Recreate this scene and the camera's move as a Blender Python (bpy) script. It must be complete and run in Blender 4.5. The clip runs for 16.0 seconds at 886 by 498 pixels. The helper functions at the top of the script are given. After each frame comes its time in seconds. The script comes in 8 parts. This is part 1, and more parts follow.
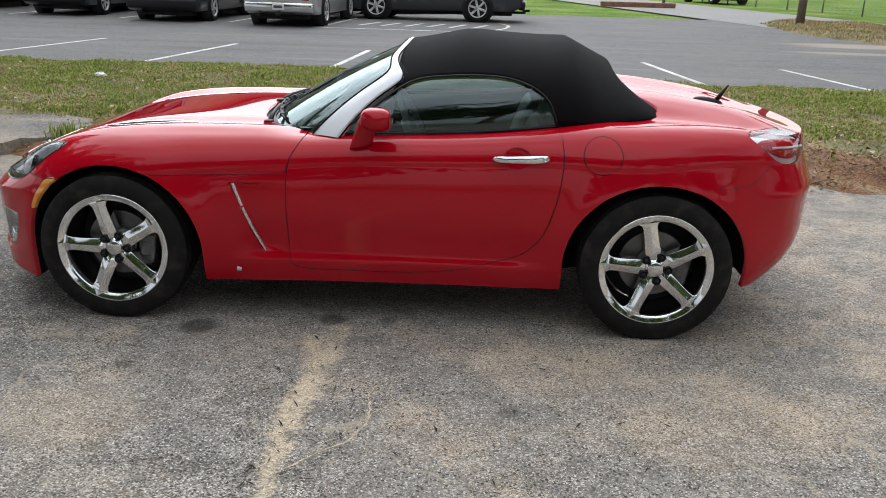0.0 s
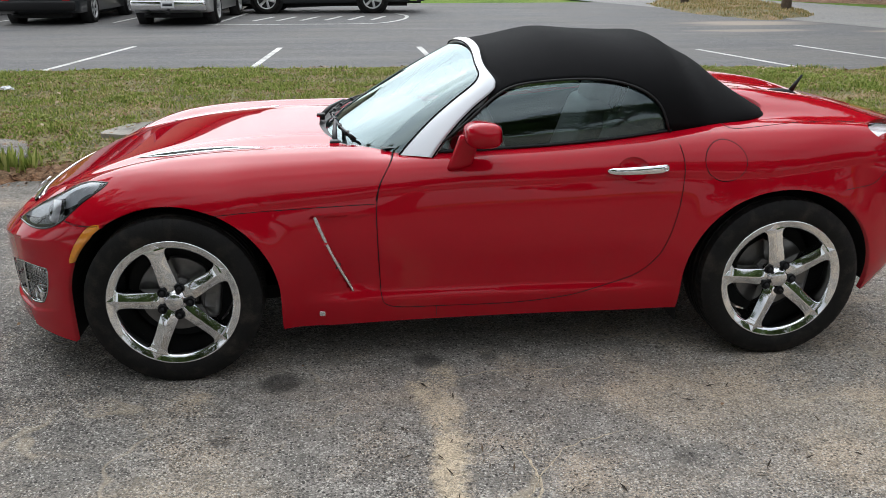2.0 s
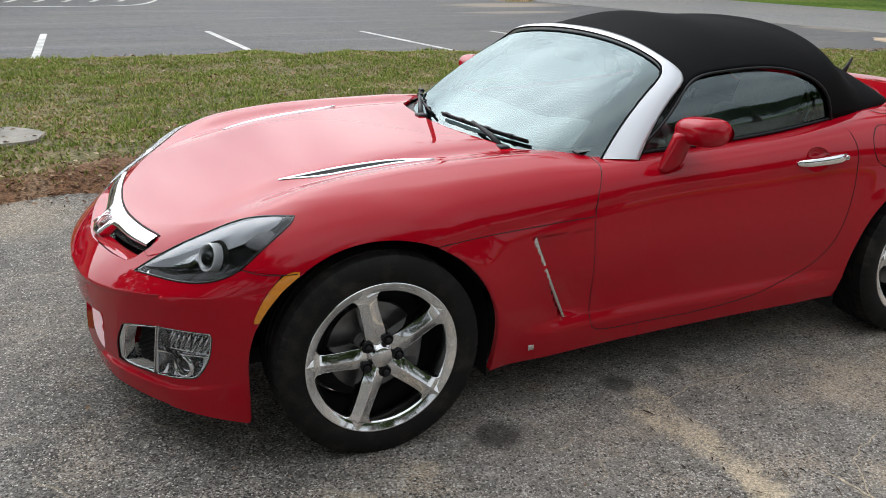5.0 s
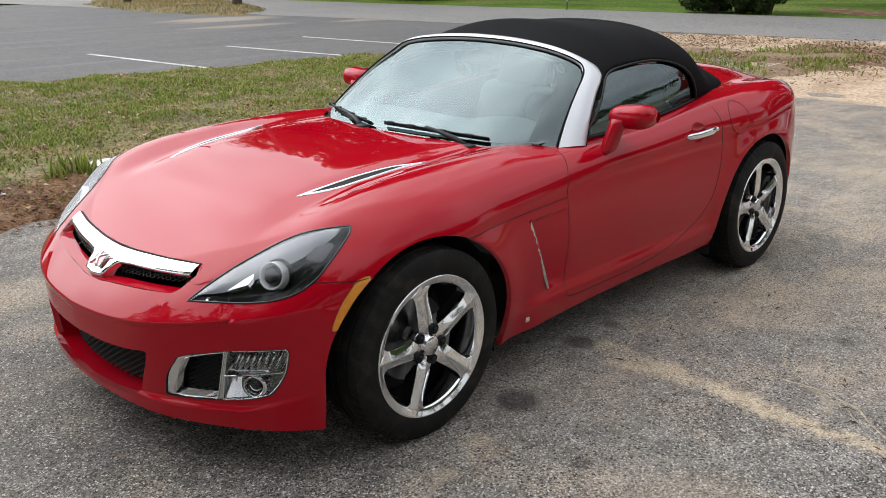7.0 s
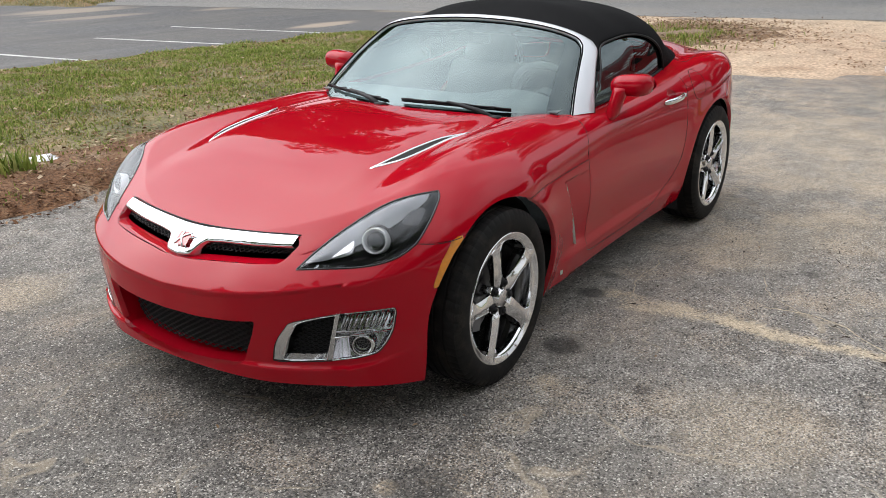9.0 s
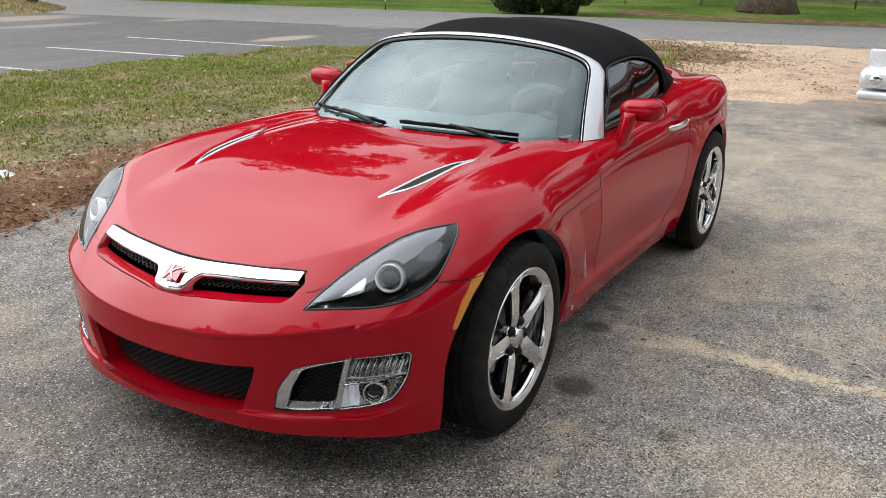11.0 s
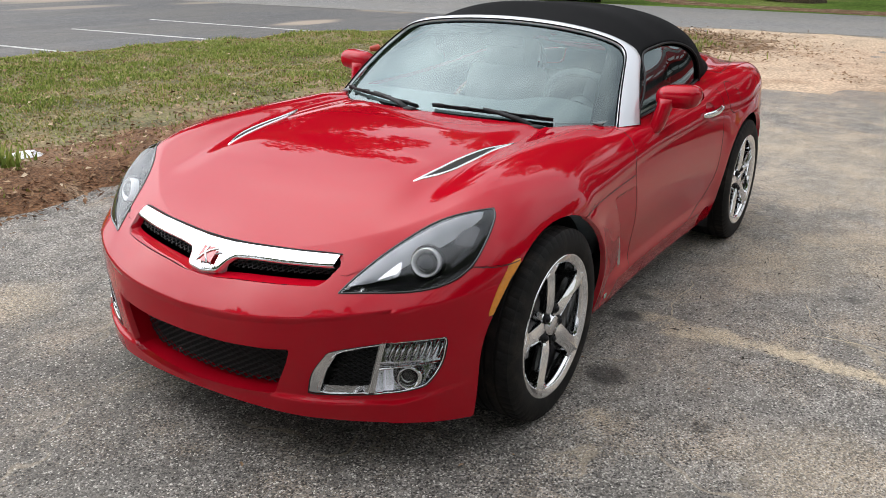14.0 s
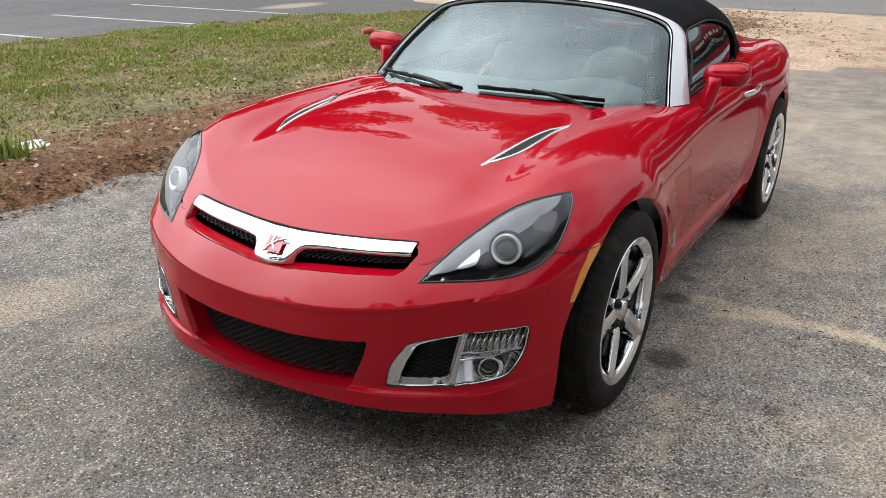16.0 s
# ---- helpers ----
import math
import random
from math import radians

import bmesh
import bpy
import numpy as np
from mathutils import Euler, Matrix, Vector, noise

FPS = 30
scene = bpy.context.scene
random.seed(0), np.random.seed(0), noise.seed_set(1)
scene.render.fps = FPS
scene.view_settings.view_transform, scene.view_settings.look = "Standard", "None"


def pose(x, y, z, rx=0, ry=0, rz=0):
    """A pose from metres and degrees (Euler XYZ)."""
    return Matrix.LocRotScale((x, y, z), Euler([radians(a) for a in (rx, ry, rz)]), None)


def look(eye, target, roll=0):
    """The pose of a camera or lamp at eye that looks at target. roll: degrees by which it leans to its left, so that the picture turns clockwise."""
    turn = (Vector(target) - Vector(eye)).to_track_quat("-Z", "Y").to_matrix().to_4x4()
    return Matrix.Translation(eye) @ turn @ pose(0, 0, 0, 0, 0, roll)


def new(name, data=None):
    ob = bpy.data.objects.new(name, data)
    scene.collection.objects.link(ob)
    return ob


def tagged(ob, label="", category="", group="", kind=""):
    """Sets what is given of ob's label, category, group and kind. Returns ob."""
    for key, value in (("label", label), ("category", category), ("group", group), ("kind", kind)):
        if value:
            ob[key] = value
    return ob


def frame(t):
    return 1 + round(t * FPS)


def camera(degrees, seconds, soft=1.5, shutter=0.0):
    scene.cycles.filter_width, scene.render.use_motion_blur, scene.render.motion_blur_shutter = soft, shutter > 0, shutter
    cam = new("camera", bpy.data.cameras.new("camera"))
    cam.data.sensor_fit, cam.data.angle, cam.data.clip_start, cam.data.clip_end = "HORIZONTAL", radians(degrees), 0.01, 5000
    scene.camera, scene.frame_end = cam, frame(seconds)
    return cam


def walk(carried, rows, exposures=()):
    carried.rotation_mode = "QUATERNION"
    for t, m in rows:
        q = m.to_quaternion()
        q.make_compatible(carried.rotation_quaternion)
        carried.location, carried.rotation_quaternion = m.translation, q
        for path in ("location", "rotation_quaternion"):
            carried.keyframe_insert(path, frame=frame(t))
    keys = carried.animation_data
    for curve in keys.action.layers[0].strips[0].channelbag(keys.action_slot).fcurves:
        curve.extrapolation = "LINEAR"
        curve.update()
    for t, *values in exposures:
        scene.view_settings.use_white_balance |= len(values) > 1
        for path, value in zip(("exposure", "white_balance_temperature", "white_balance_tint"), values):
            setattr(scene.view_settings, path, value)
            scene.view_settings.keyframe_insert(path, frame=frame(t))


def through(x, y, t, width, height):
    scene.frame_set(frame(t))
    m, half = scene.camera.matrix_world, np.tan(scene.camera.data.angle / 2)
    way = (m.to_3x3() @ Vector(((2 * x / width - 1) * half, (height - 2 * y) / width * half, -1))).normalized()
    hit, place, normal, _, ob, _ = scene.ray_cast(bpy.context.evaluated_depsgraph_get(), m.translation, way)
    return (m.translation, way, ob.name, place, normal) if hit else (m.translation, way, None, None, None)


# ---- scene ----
cam = camera(53.9, 16.0, soft=0.85)
METRES, EYE, TILT, LEAN, TURN = 5.748, 1.575, 0.0, 0.0, 2.24
OX, OY = 0.41, -4.51
ROWS = [
    (0.0, 0.0, 0.0, 0.0, 0.48, -18.05, -1.49),
    (0.5, -0.0434, 0.0175, 0.0008, -0.83, -18.27, -1.13),
    (1.0, -0.0708, 0.051, -0.0008, -2.3, -18.22, -1.62),
    (1.5, -0.1011, 0.0741, -0.0006, -5.14, -18.07, -0.68),
    (2.0, -0.157, 0.0878, 0.0018, -8.27, -18.65, 0.09),
    (2.5, -0.1995, 0.1171, -0.0017, -9.07, -19.21, -0.53),
    (3.0, -0.2457, 0.146, -0.0017, -11.28, -18.92, -0.59),
    (3.5, -0.3025, 0.1664, -0.0006, -16.1, -19.14, -0.49),
    (4.0, -0.3392, 0.2042, -0.0022, -19.3, -19.37, -0.79),
    (4.5, -0.3812, 0.2365, -0.0046, -23.0, -19.54, -1.02),
    (7.0, -0.5951, 0.3293, 0.0004, -47.95, -18.77, -0.02),
    (7.5, -0.6358, 0.3508, 0.003, -52.36, -18.7, 0.99),
    (8.0, -0.6739, 0.3504, 0.0034, -55.45, -18.94, 0.48),
    (8.5, -0.7031, 0.3666, 0.0022, -57.97, -19.5, 0.67),
    (9.0, -0.7128, 0.407, 0.0005, -58.49, -19.65, 0.37),
    (9.5, -0.6956, 0.4313, -0.0033, -59.69, -19.81, -0.94),
    (12.0, -0.6945, 0.4639, -0.0019, -61.65, -17.88, -0.65),
    (12.5, -0.6956, 0.4634, -0.0019, -61.1, -17.7, -0.63),
    (13.0, -0.6949, 0.4637, -0.0029, -60.44, -17.92, -1.0),
    (13.5, -0.694, 0.4687, -0.0068, -60.21, -18.96, -1.44),
    (14.0, -0.6951, 0.4725, -0.0057, -60.08, -19.49, -1.54),
    (14.5, -0.6986, 0.4709, -0.0047, -59.85, -18.86, -1.68),
    (15.0, -0.7035, 0.4686, -0.0044, -59.27, -18.23, -2.2),
    (15.5, -0.7106, 0.4812, -0.0058, -59.58, -18.62, -2.02),
    (16.0, -0.7088, 0.5247, -0.01, -61.96, -20.53, -1.09),
]
walk(cam, [(t, pose(OX, OY, EYE, TILT, LEAN, TURN) @ pose(METRES * x, METRES * y, METRES * z, 90 + pitch, roll, yaw)) for t, x, y, z, yaw, pitch, roll in ROWS],
     [(0.0, 0.0, 6450, 10), (2.0, 0.0, 6450, 10), (3.0, 0.0, 6450, 10), (4.5, -0.10, 6480, 10), (6.0, -0.02, 6560, 11), (7.0, 0.0, 6620, 12), (8.0, 0.03, 6620, 12), (9.5, 0.08, 6620, 12), (12.0, 0.12, 6620, 12), (16.0, 0.12, 6620, 12)])

# ---- sky and sun: bright broken overcast ----
SUN_TURN, SUN_HEIGHT = -12.0, 38.0
world = bpy.data.worlds.new("sky")
scene.world = world
world.use_nodes = True
wn, wl = world.node_tree.nodes, world.node_tree.links
sky = wn.new("ShaderNodeTexSky")
sky.sky_type, sky.sun_disc = "NISHITA", False
sky.sun_elevation, sky.sun_rotation = radians(SUN_HEIGHT), radians(SUN_TURN)
cloud = wn.new("ShaderNodeTexNoise")
cloud.inputs["Scale"].default_value, cloud.inputs["Detail"].default_value, cloud.inputs["Roughness"].default_value = 2.4, 5.0, 0.55
cloud_ramp = wn.new("ShaderNodeValToRGB")
cloud_ramp.color_ramp.elements[0].position, cloud_ramp.color_ramp.elements[0].color = 0.34, (5.9, 6.3, 6.8, 1)
cloud_ramp.color_ramp.elements[1].position, cloud_ramp.color_ramp.elements[1].color = 0.66, (13.8, 13.9, 13.9, 1)
sky_mix = wn.new("ShaderNodeMixRGB")
sky_mix.inputs["Fac"].default_value = 0.88
back = wn["Background"]
wl.new(cloud.outputs["Fac"], cloud_ramp.inputs["Fac"])
wl.new(sky.outputs["Color"], sky_mix.inputs["Color1"])
wl.new(cloud_ramp.outputs["Color"], sky_mix.inputs["Color2"])
# the clouds are brightest round the veiled sun
way = wn.new("ShaderNodeTexCoord")
towards = wn.new("ShaderNodeVectorMath")
towards.operation = "DOT_PRODUCT"
towards.inputs[1].default_value = (math.sin(radians(SUN_TURN)) * math.cos(radians(SUN_HEIGHT)), math.cos(radians(SUN_TURN)) * math.cos(radians(SUN_HEIGHT)), math.sin(radians(SUN_HEIGHT)))
glow = wn.new("ShaderNodeValToRGB")
glow.color_ramp.elements[0].position, glow.color_ramp.elements[0].color = 0.0, (0.70, 0.71, 0.73, 1)
glow.color_ramp.elements[1].position, glow.color_ramp.elements[1].color = 1.0, (2.75, 2.8, 2.85, 1)
glow.color_ramp.elements.new(0.55).color = (0.74, 0.755, 0.78, 1)
glow.color_ramp.elements.new(0.82).color = (0.98, 1.0, 1.02, 1)
glow.color_ramp.elements.new(0.93).color = (1.75, 1.78, 1.8, 1)
bright = wn.new("ShaderNodeMixRGB")
bright.blend_type = "MULTIPLY"
bright.inputs["Fac"].default_value = 1.0
half = wn.new("ShaderNodeMath")
half.operation = "MULTIPLY_ADD"
half.inputs[1].default_value, half.inputs[2].default_value = 0.5, 0.5
wl.new(way.outputs["Generated"], towards.inputs[0])
wl.new(towards.outputs["Value"], half.inputs[0])
wl.new(half.outputs[0], glow.inputs["Fac"])
wl.new(sky_mix.outputs["Color"], bright.inputs["Color1"])
wl.new(glow.outputs["Color"], bright.inputs["Color2"])
# an overcast sky is brighter overhead than towards the horizon
height = wn.new("ShaderNodeSeparateXYZ")
overhead = wn.new("ShaderNodeMath")
overhead.operation = "MULTIPLY_ADD"
overhead.inputs[1].default_value, overhead.inputs[2].default_value = 0.62, 0.66
dome = wn.new("ShaderNodeVectorMath")
dome.operation = "SCALE"
wl.new(way.outputs["Generated"], height.inputs[0])
wl.new(height.outputs["Z"], overhead.inputs[0])
wl.new(bright.outputs["Color"], dome.inputs[0])
wl.new(overhead.outputs[0], dome.inputs["Scale"])
wl.new(dome.outputs[0], back.inputs["Color"])
back.inputs["Strength"].default_value = 0.145
sun = new("sun", bpy.data.lights.new("sun", "SUN"))
sun.data.energy, sun.data.angle, sun.data.color = 0.6, radians(110), (1.0, 0.96, 0.9)
sun.matrix_world = look((0, 0, 30), (math.sin(radians(SUN_TURN)) * -20, math.cos(radians(SUN_TURN)) * -20, 30 - 20 * math.tan(radians(SUN_HEIGHT))))

# ---- materials ----
def mat(name, base, rough=0.5, metal=0.0, vary=0.0, scale=8.0, fine=0.0, fine_scale=120.0, bump=0.0, coat=0.0, spec=0.5, coat_rough=0.03, island=0.0, dirt=None):
    """A surface with broad and fine variation, relief, and an optional second colour in patches."""
    m = bpy.data.materials.new(name)
    m.use_nodes = True
    n, l = m.node_tree.nodes, m.node_tree.links
    b = n["Principled BSDF"]
    b.inputs["Roughness"].default_value, b.inputs["Metallic"].default_value = rough, metal
    b.inputs["Coat Weight"].default_value, b.inputs["Coat Roughness"].default_value = coat, coat_rough
    b.inputs["Specular IOR Level"].default_value = spec
    b.inputs["Base Color"].default_value = (*base, 1)
    if not (vary or fine or bump or island or dirt):
        return m
    co = n.new("ShaderNodeTexCoord").outputs["Object"]
    colour = n.new("ShaderNodeRGB").outputs[0]
    colour.default_value = (*base, 1)

    def noise_of(size, detail=4.0):
        t = n.new("ShaderNodeTexNoise")
        t.inputs["Scale"].default_value, t.inputs["Detail"].default_value = size, detail
        l.new(co, t.inputs["Vector"])
        return t.outputs["Fac"]

    def shade(colour, fac, amount):
        r = n.new("ShaderNodeMapRange")
        r.inputs["From Min"].default_value, r.inputs["From Max"].default_value = 0.3, 0.7
        r.inputs["To Min"].default_value, r.inputs["To Max"].default_value = 1 - amount, 1 + amount
        l.new(fac, r.inputs["Value"])
        x = n.new("ShaderNodeVectorMath")
        x.operation = "SCALE"
        l.new(colour, x.inputs[0])
        l.new(r.outputs[0], x.inputs["Scale"])
        return x.outputs[0]

    broad, grain = noise_of(scale), noise_of(fine_scale, 2.0)
    if dirt:
        r = n.new("ShaderNodeMapRange")
        r.inputs["From Min"].default_value, r.inputs["From Max"].default_value = 0.5, 0.68
        l.new(broad, r.inputs["Value"])
        x = n.new("ShaderNodeMixRGB")
        x.inputs["Color2"].default_value = (*dirt, 1)
        l.new(r.outputs[0], x.inputs["Fac"])
        l.new(colour, x.inputs["Color1"])
        colour = x.outputs[0]
    if vary:
        colour = shade(colour, broad, vary)
    if fine:
        colour = shade(colour, grain, fine)
    if island:
        g = n.new("ShaderNodeNewGeometry")
        r = n.new("ShaderNodeMapRange")
        r.inputs["To Min"].default_value, r.inputs["To Max"].default_value = 1 - island, 1 + island
        l.new(g.outputs["Random Per Island"], r.inputs["Value"])
        x = n.new("ShaderNodeVectorMath")
        x.operation = "SCALE"
        l.new(colour, x.inputs[0])
        l.new(r.outputs[0], x.inputs["Scale"])
        colour = x.outputs[0]
    l.new(colour, b.inputs["Base Color"])
    if bump:
        u = n.new("ShaderNodeBump")
        u.inputs["Strength"].default_value, u.inputs["Distance"].default_value = 1.0, bump
        l.new(grain, u.inputs["Height"])
        l.new(u.outputs[0], b.inputs["Normal"])
    return m


def glass(name, tint=(0.85, 0.93, 0.9), clear=0.8, rough=0.0, gloss=0.16, sheen=(0.82, 0.98, 1.0)):
    """A thin pane: mostly clear, with a mirror gloss that grows towards grazing view."""
    m = bpy.data.materials.new(name)
    m.use_nodes = True
    n, l = m.node_tree.nodes, m.node_tree.links
    n.remove(n["Principled BSDF"])
    t, g, x, f = n.new("ShaderNodeBsdfTransparent"), n.new("ShaderNodeBsdfGlossy"), n.new("ShaderNodeMixShader"), n.new("ShaderNodeFresnel")
    t.inputs["Color"].default_value = (*[c * clear for c in tint], 1)
    g.inputs["Roughness"].default_value, g.inputs["Color"].default_value = rough, (*sheen, 1)
    f.inputs["IOR"].default_value = 1.0 + 4 * gloss
    l.new(f.outputs[0], x.inputs[0])
    l.new(t.outputs[0], x.inputs[1])
    l.new(g.outputs[0], x.inputs[2])
    l.new(x.outputs[0], n["Material Output"].inputs["Surface"])
    return m


PAINT = mat("red_car_paint", (0.40, 0.0022, 0.0120), 0.5, 0.0, coat=1.0, spec=0.0, coat_rough=0.015)
PAINT.node_tree.nodes["Principled BSDF"].inputs["Coat IOR"].default_value = 1.40
CHROME = mat("chrome", (0.82, 0.83, 0.84), 0.07, 1.0)
CHROME_SOFT = mat("brushed_chrome", (0.72, 0.72, 0.73), 0.16, 1.0, vary=0.06, scale=30)
WHITE_CHROME = mat("white_chrome", (0.96, 0.96, 0.95), 0.25, 0.05, coat=0.6)
SILVER = mat("silver_paint", (0.62, 0.64, 0.67), 0.3, 0.35, coat=1.0, coat_rough=0.05)
BLACK = mat("black_plastic", (0.009, 0.009, 0.010), 0.5, vary=0.2, scale=25, fine=0.2, spec=0.3)
DARK = mat("dark_underside", (0.008, 0.008, 0.008), 0.8, vary=0.3)
LINER = mat("wheel_liner", (0.010, 0.010, 0.011), 0.75, vary=0.3, scale=20, fine=0.3)
TYRE = mat("tyre_rubber", (0.0072, 0.0069, 0.0066), 0.7, spec=0.22, dirt=(0.020, 0.017, 0.014), vary=0.2, scale=14, fine=0.25, fine_scale=200, bump=0.0006)
STEEL = mat("worn_steel", (0.15, 0.145, 0.14), 0.42, 0.9, vary=0.2, scale=20)
CANVAS = mat("black_canvas", (0.0065, 0.0065, 0.007), 0.9, vary=0.15, scale=5, fine=0.35, fine_scale=500, bump=0.0006, spec=0.1)
LEATHER = mat("grey_leather", (0.34, 0.35, 0.35), 0.5, vary=0.1, scale=10, fine=0.15, bump=0.0005)
CABIN = mat("cabin_plastic", (0.27, 0.285, 0.285), 0.55, vary=0.1, scale=10, fine=0.15, bump=0.0005)
AMBER = mat("amber_lens", (0.75, 0.26, 0.01), 0.18, coat=1.0, vary=0.1, scale=60)
RED_LENS = mat("red_lens", (0.45, 0.01, 0.015), 0.12, coat=1.0)
LAMP_BLACK = mat("gloss_black", (0.006, 0.006, 0.007), 0.15, coat=0.6)
PANE = glass("windshield_glass", (0.76, 0.96, 0.95), 0.68, gloss=0.27)
SIDE_PANE = glass("side_window_glass", (0.58, 0.72, 0.72), 0.66, gloss=0.225)
LENS = glass("clear_lens", (0.97, 0.98, 1.0), 0.94, gloss=0.16, sheen=(0.95, 0.98, 1.0))
MIRROR = mat("mirror_glass", (0.9, 0.9, 0.9), 0.02, 1.0)
BOWL = mat("matt_black_bowl", (0.006, 0.006, 0.0065), 0.8, vary=0.2, scale=25, spec=0.12)
# silver trim whose pale colour also carries the sky's reflection
LAMP_SKY = mat("sky_lamp_trim", (0.70, 0.73, 0.76), 0.3, 0.1, vary=0.12, scale=16, coat=0.5)
LAMP_GREY = mat("dark_reflector", (0.05, 0.05, 0.053), 0.3, 0.6)
FOG_LENS = glass("fog_lamp_cover", (0.98, 0.98, 0.99), 0.96, gloss=0.11, sheen=(0.98, 0.98, 0.98))
WHITE_MARK = mat("road_paint", (0.50, 0.50, 0.47), 0.75, vary=0.3, scale=3, fine=0.3, fine_scale=60)
# ---- building tools ----
def part(name, bm, material, parent=None, label="", smooth=True):
    """A bmesh as one mesh object, under its thing."""
    me = bpy.data.meshes.new(name)
    bm.to_mesh(me)
    bm.free()
    if smooth:
        me.shade_smooth()
    me.materials.append(material)
    ob = new(name, me)
    ob.parent = parent
    return tagged(ob, label)


def sheet(name, points, faces, material, parent=None, label="", smooth=True, normals=None):
    """Points and faces as one mesh object."""
    me = bpy.data.meshes.new(name)
    me.from_pydata([tuple(p) for p in points], [], [tuple(int(i) for i in f) for f in faces])
    if smooth:
        me.shade_smooth()
    if normals is not None:
        me.normals_split_custom_set_from_vertices([tuple(n) for n in normals])
    me.materials.append(material)
    ob = new(name, me)
    ob.parent = parent
    return tagged(ob, label)


def thing(name, label, category, at=None, group="", kind=""):
    ob = new(name)
    ob.empty_display_size = 0.2
    if at is not None:
        ob.matrix_world = at
    return tagged(ob, label, category, group, kind)


def sharpen(ob, degrees=35):
    ob.data.set_sharp_from_angle(angle=radians(degrees))
    return ob


def box(bm, x0, x1, y0, y1, z0, z1, bevel=0.0, m=None, steps=2):
    vs = bmesh.ops.create_cube(bm, size=1)["verts"]
    for v in vs:
        v.co = Vector((x0 + (x1 - x0) * (v.co.x + 0.5), y0 + (y1 - y0) * (v.co.y + 0.5), z0 + (z1 - z0) * (v.co.z + 0.5)))
        if m is not None:
            v.co = m @ v.co
    if bevel:
        edges = list({e for v in vs for e in v.link_edges})
        bmesh.ops.bevel(bm, geom=edges, offset=bevel, segments=steps, affect="EDGES", profile=0.5)


def lathe(bm, profile, steps=48, axis="y", centre=(0, 0, 0), closed=False):
    """Rings of (radius, along) round an axis."""
    rings = []
    for r, a in profile:
        ring = []
        for i in range(steps):
            c, s = math.cos(2 * math.pi * i / steps) * r, math.sin(2 * math.pi * i / steps) * r
            p = {"y": (c, a, s), "z": (c, s, a), "x": (a, c, s)}[axis]
            ring.append(bm.verts.new(Vector(p) + Vector(centre)))
        rings.append(ring)
    pairs = list(zip(rings, rings[1:])) + ([(rings[-1], rings[0])] if closed else [])
    for a, b in pairs:
        for i in range(steps):
            j = (i + 1) % steps
            bm.faces.new((a[i], a[j], b[j], b[i]))
    return rings


def tube(bm, path, radius, steps=8, taper=None, caps=True):
    """A round bar along a path."""
    path = [Vector(p) for p in path]
    rings, side = [], None
    for k, p in enumerate(path):
        way = (path[min(k + 1, len(path) - 1)] - path[max(k - 1, 0)]).normalized()
        if side is None:
            side = way.cross(Vector((0, 0, 1)) if abs(way.z) < 0.9 else Vector((1, 0, 0))).normalized()
        side = (side - way * side.dot(way)).normalized()
        up = way.cross(side)
        r = radius if taper is None else taper[k]
        rings.append([bm.verts.new(p + (side * math.cos(2 * math.pi * i / steps) + up * math.sin(2 * math.pi * i / steps)) * r) for i in range(steps)])
    for a, b in zip(rings, rings[1:]):
        for i in range(steps):
            j = (i + 1) % steps
            bm.faces.new((a[i], a[j], b[j], b[i]))
    if caps:
        bm.faces.new(rings[0][::-1])
        bm.faces.new(rings[-1])


def grid_faces(nu, nv, wrap=False):
    return [(i * nv + j, ((i + 1) % nu) * nv + j, ((i + 1) % nu) * nv + j + 1, i * nv + j + 1) for i in range(nu if wrap else nu - 1) for j in range(nv - 1)]


def loft(name, sections, material, parent=None, label="", closed=False, caps=False, smooth=True):
    """Sections of equally many points, joined in turn."""
    sections = np.asarray(sections, float)
    nu, nv, _ = sections.shape
    faces = grid_faces(nu, nv)
    if closed:
        faces += [(i * nv + nv - 1, (i + 1) * nv + nv - 1, (i + 1) * nv, i * nv) for i in range(nu - 1)]
    if caps:
        faces += [tuple(range(nv))[::-1], tuple((nu - 1) * nv + k for k in range(nv))]
    ob = sheet(name, sections.reshape(-1, 3), faces, material, parent, label, smooth)
    fix = bmesh.new()
    fix.from_mesh(ob.data)
    bmesh.ops.recalc_face_normals(fix, faces=fix.faces)
    fix.to_mesh(ob.data)
    fix.free()
    return ob


def curve_through(points, steps=6, closed=False):
    """A smooth line through points (Catmull-Rom)."""
    p = np.asarray(points, float)
    n, out = len(p), []
    for i in range(n if closed else n - 1):
        a, b = p[i], p[(i + 1) % n]
        before = p[i - 1] if closed or i > 0 else 2 * a - b
        after = p[(i + 2) % n] if closed or i + 2 < n else 2 * b - a
        for t in np.arange(steps) / steps:
            out.append(0.5 * (2 * a + (b - before) * t + (2 * before - 5 * a + 4 * b - after) * t**2 + (3 * a - before - 3 * b + after) * t**3))
    if not closed:
        out.append(p[-1])
    return np.array(out)


def face_along(ob, way):
    """Turns a pane's faces to look along a way."""
    if sum(p.area * p.normal.dot(Vector(way)) for p in ob.data.polygons) < 0:
        ob.data.flip_normals()
    return ob

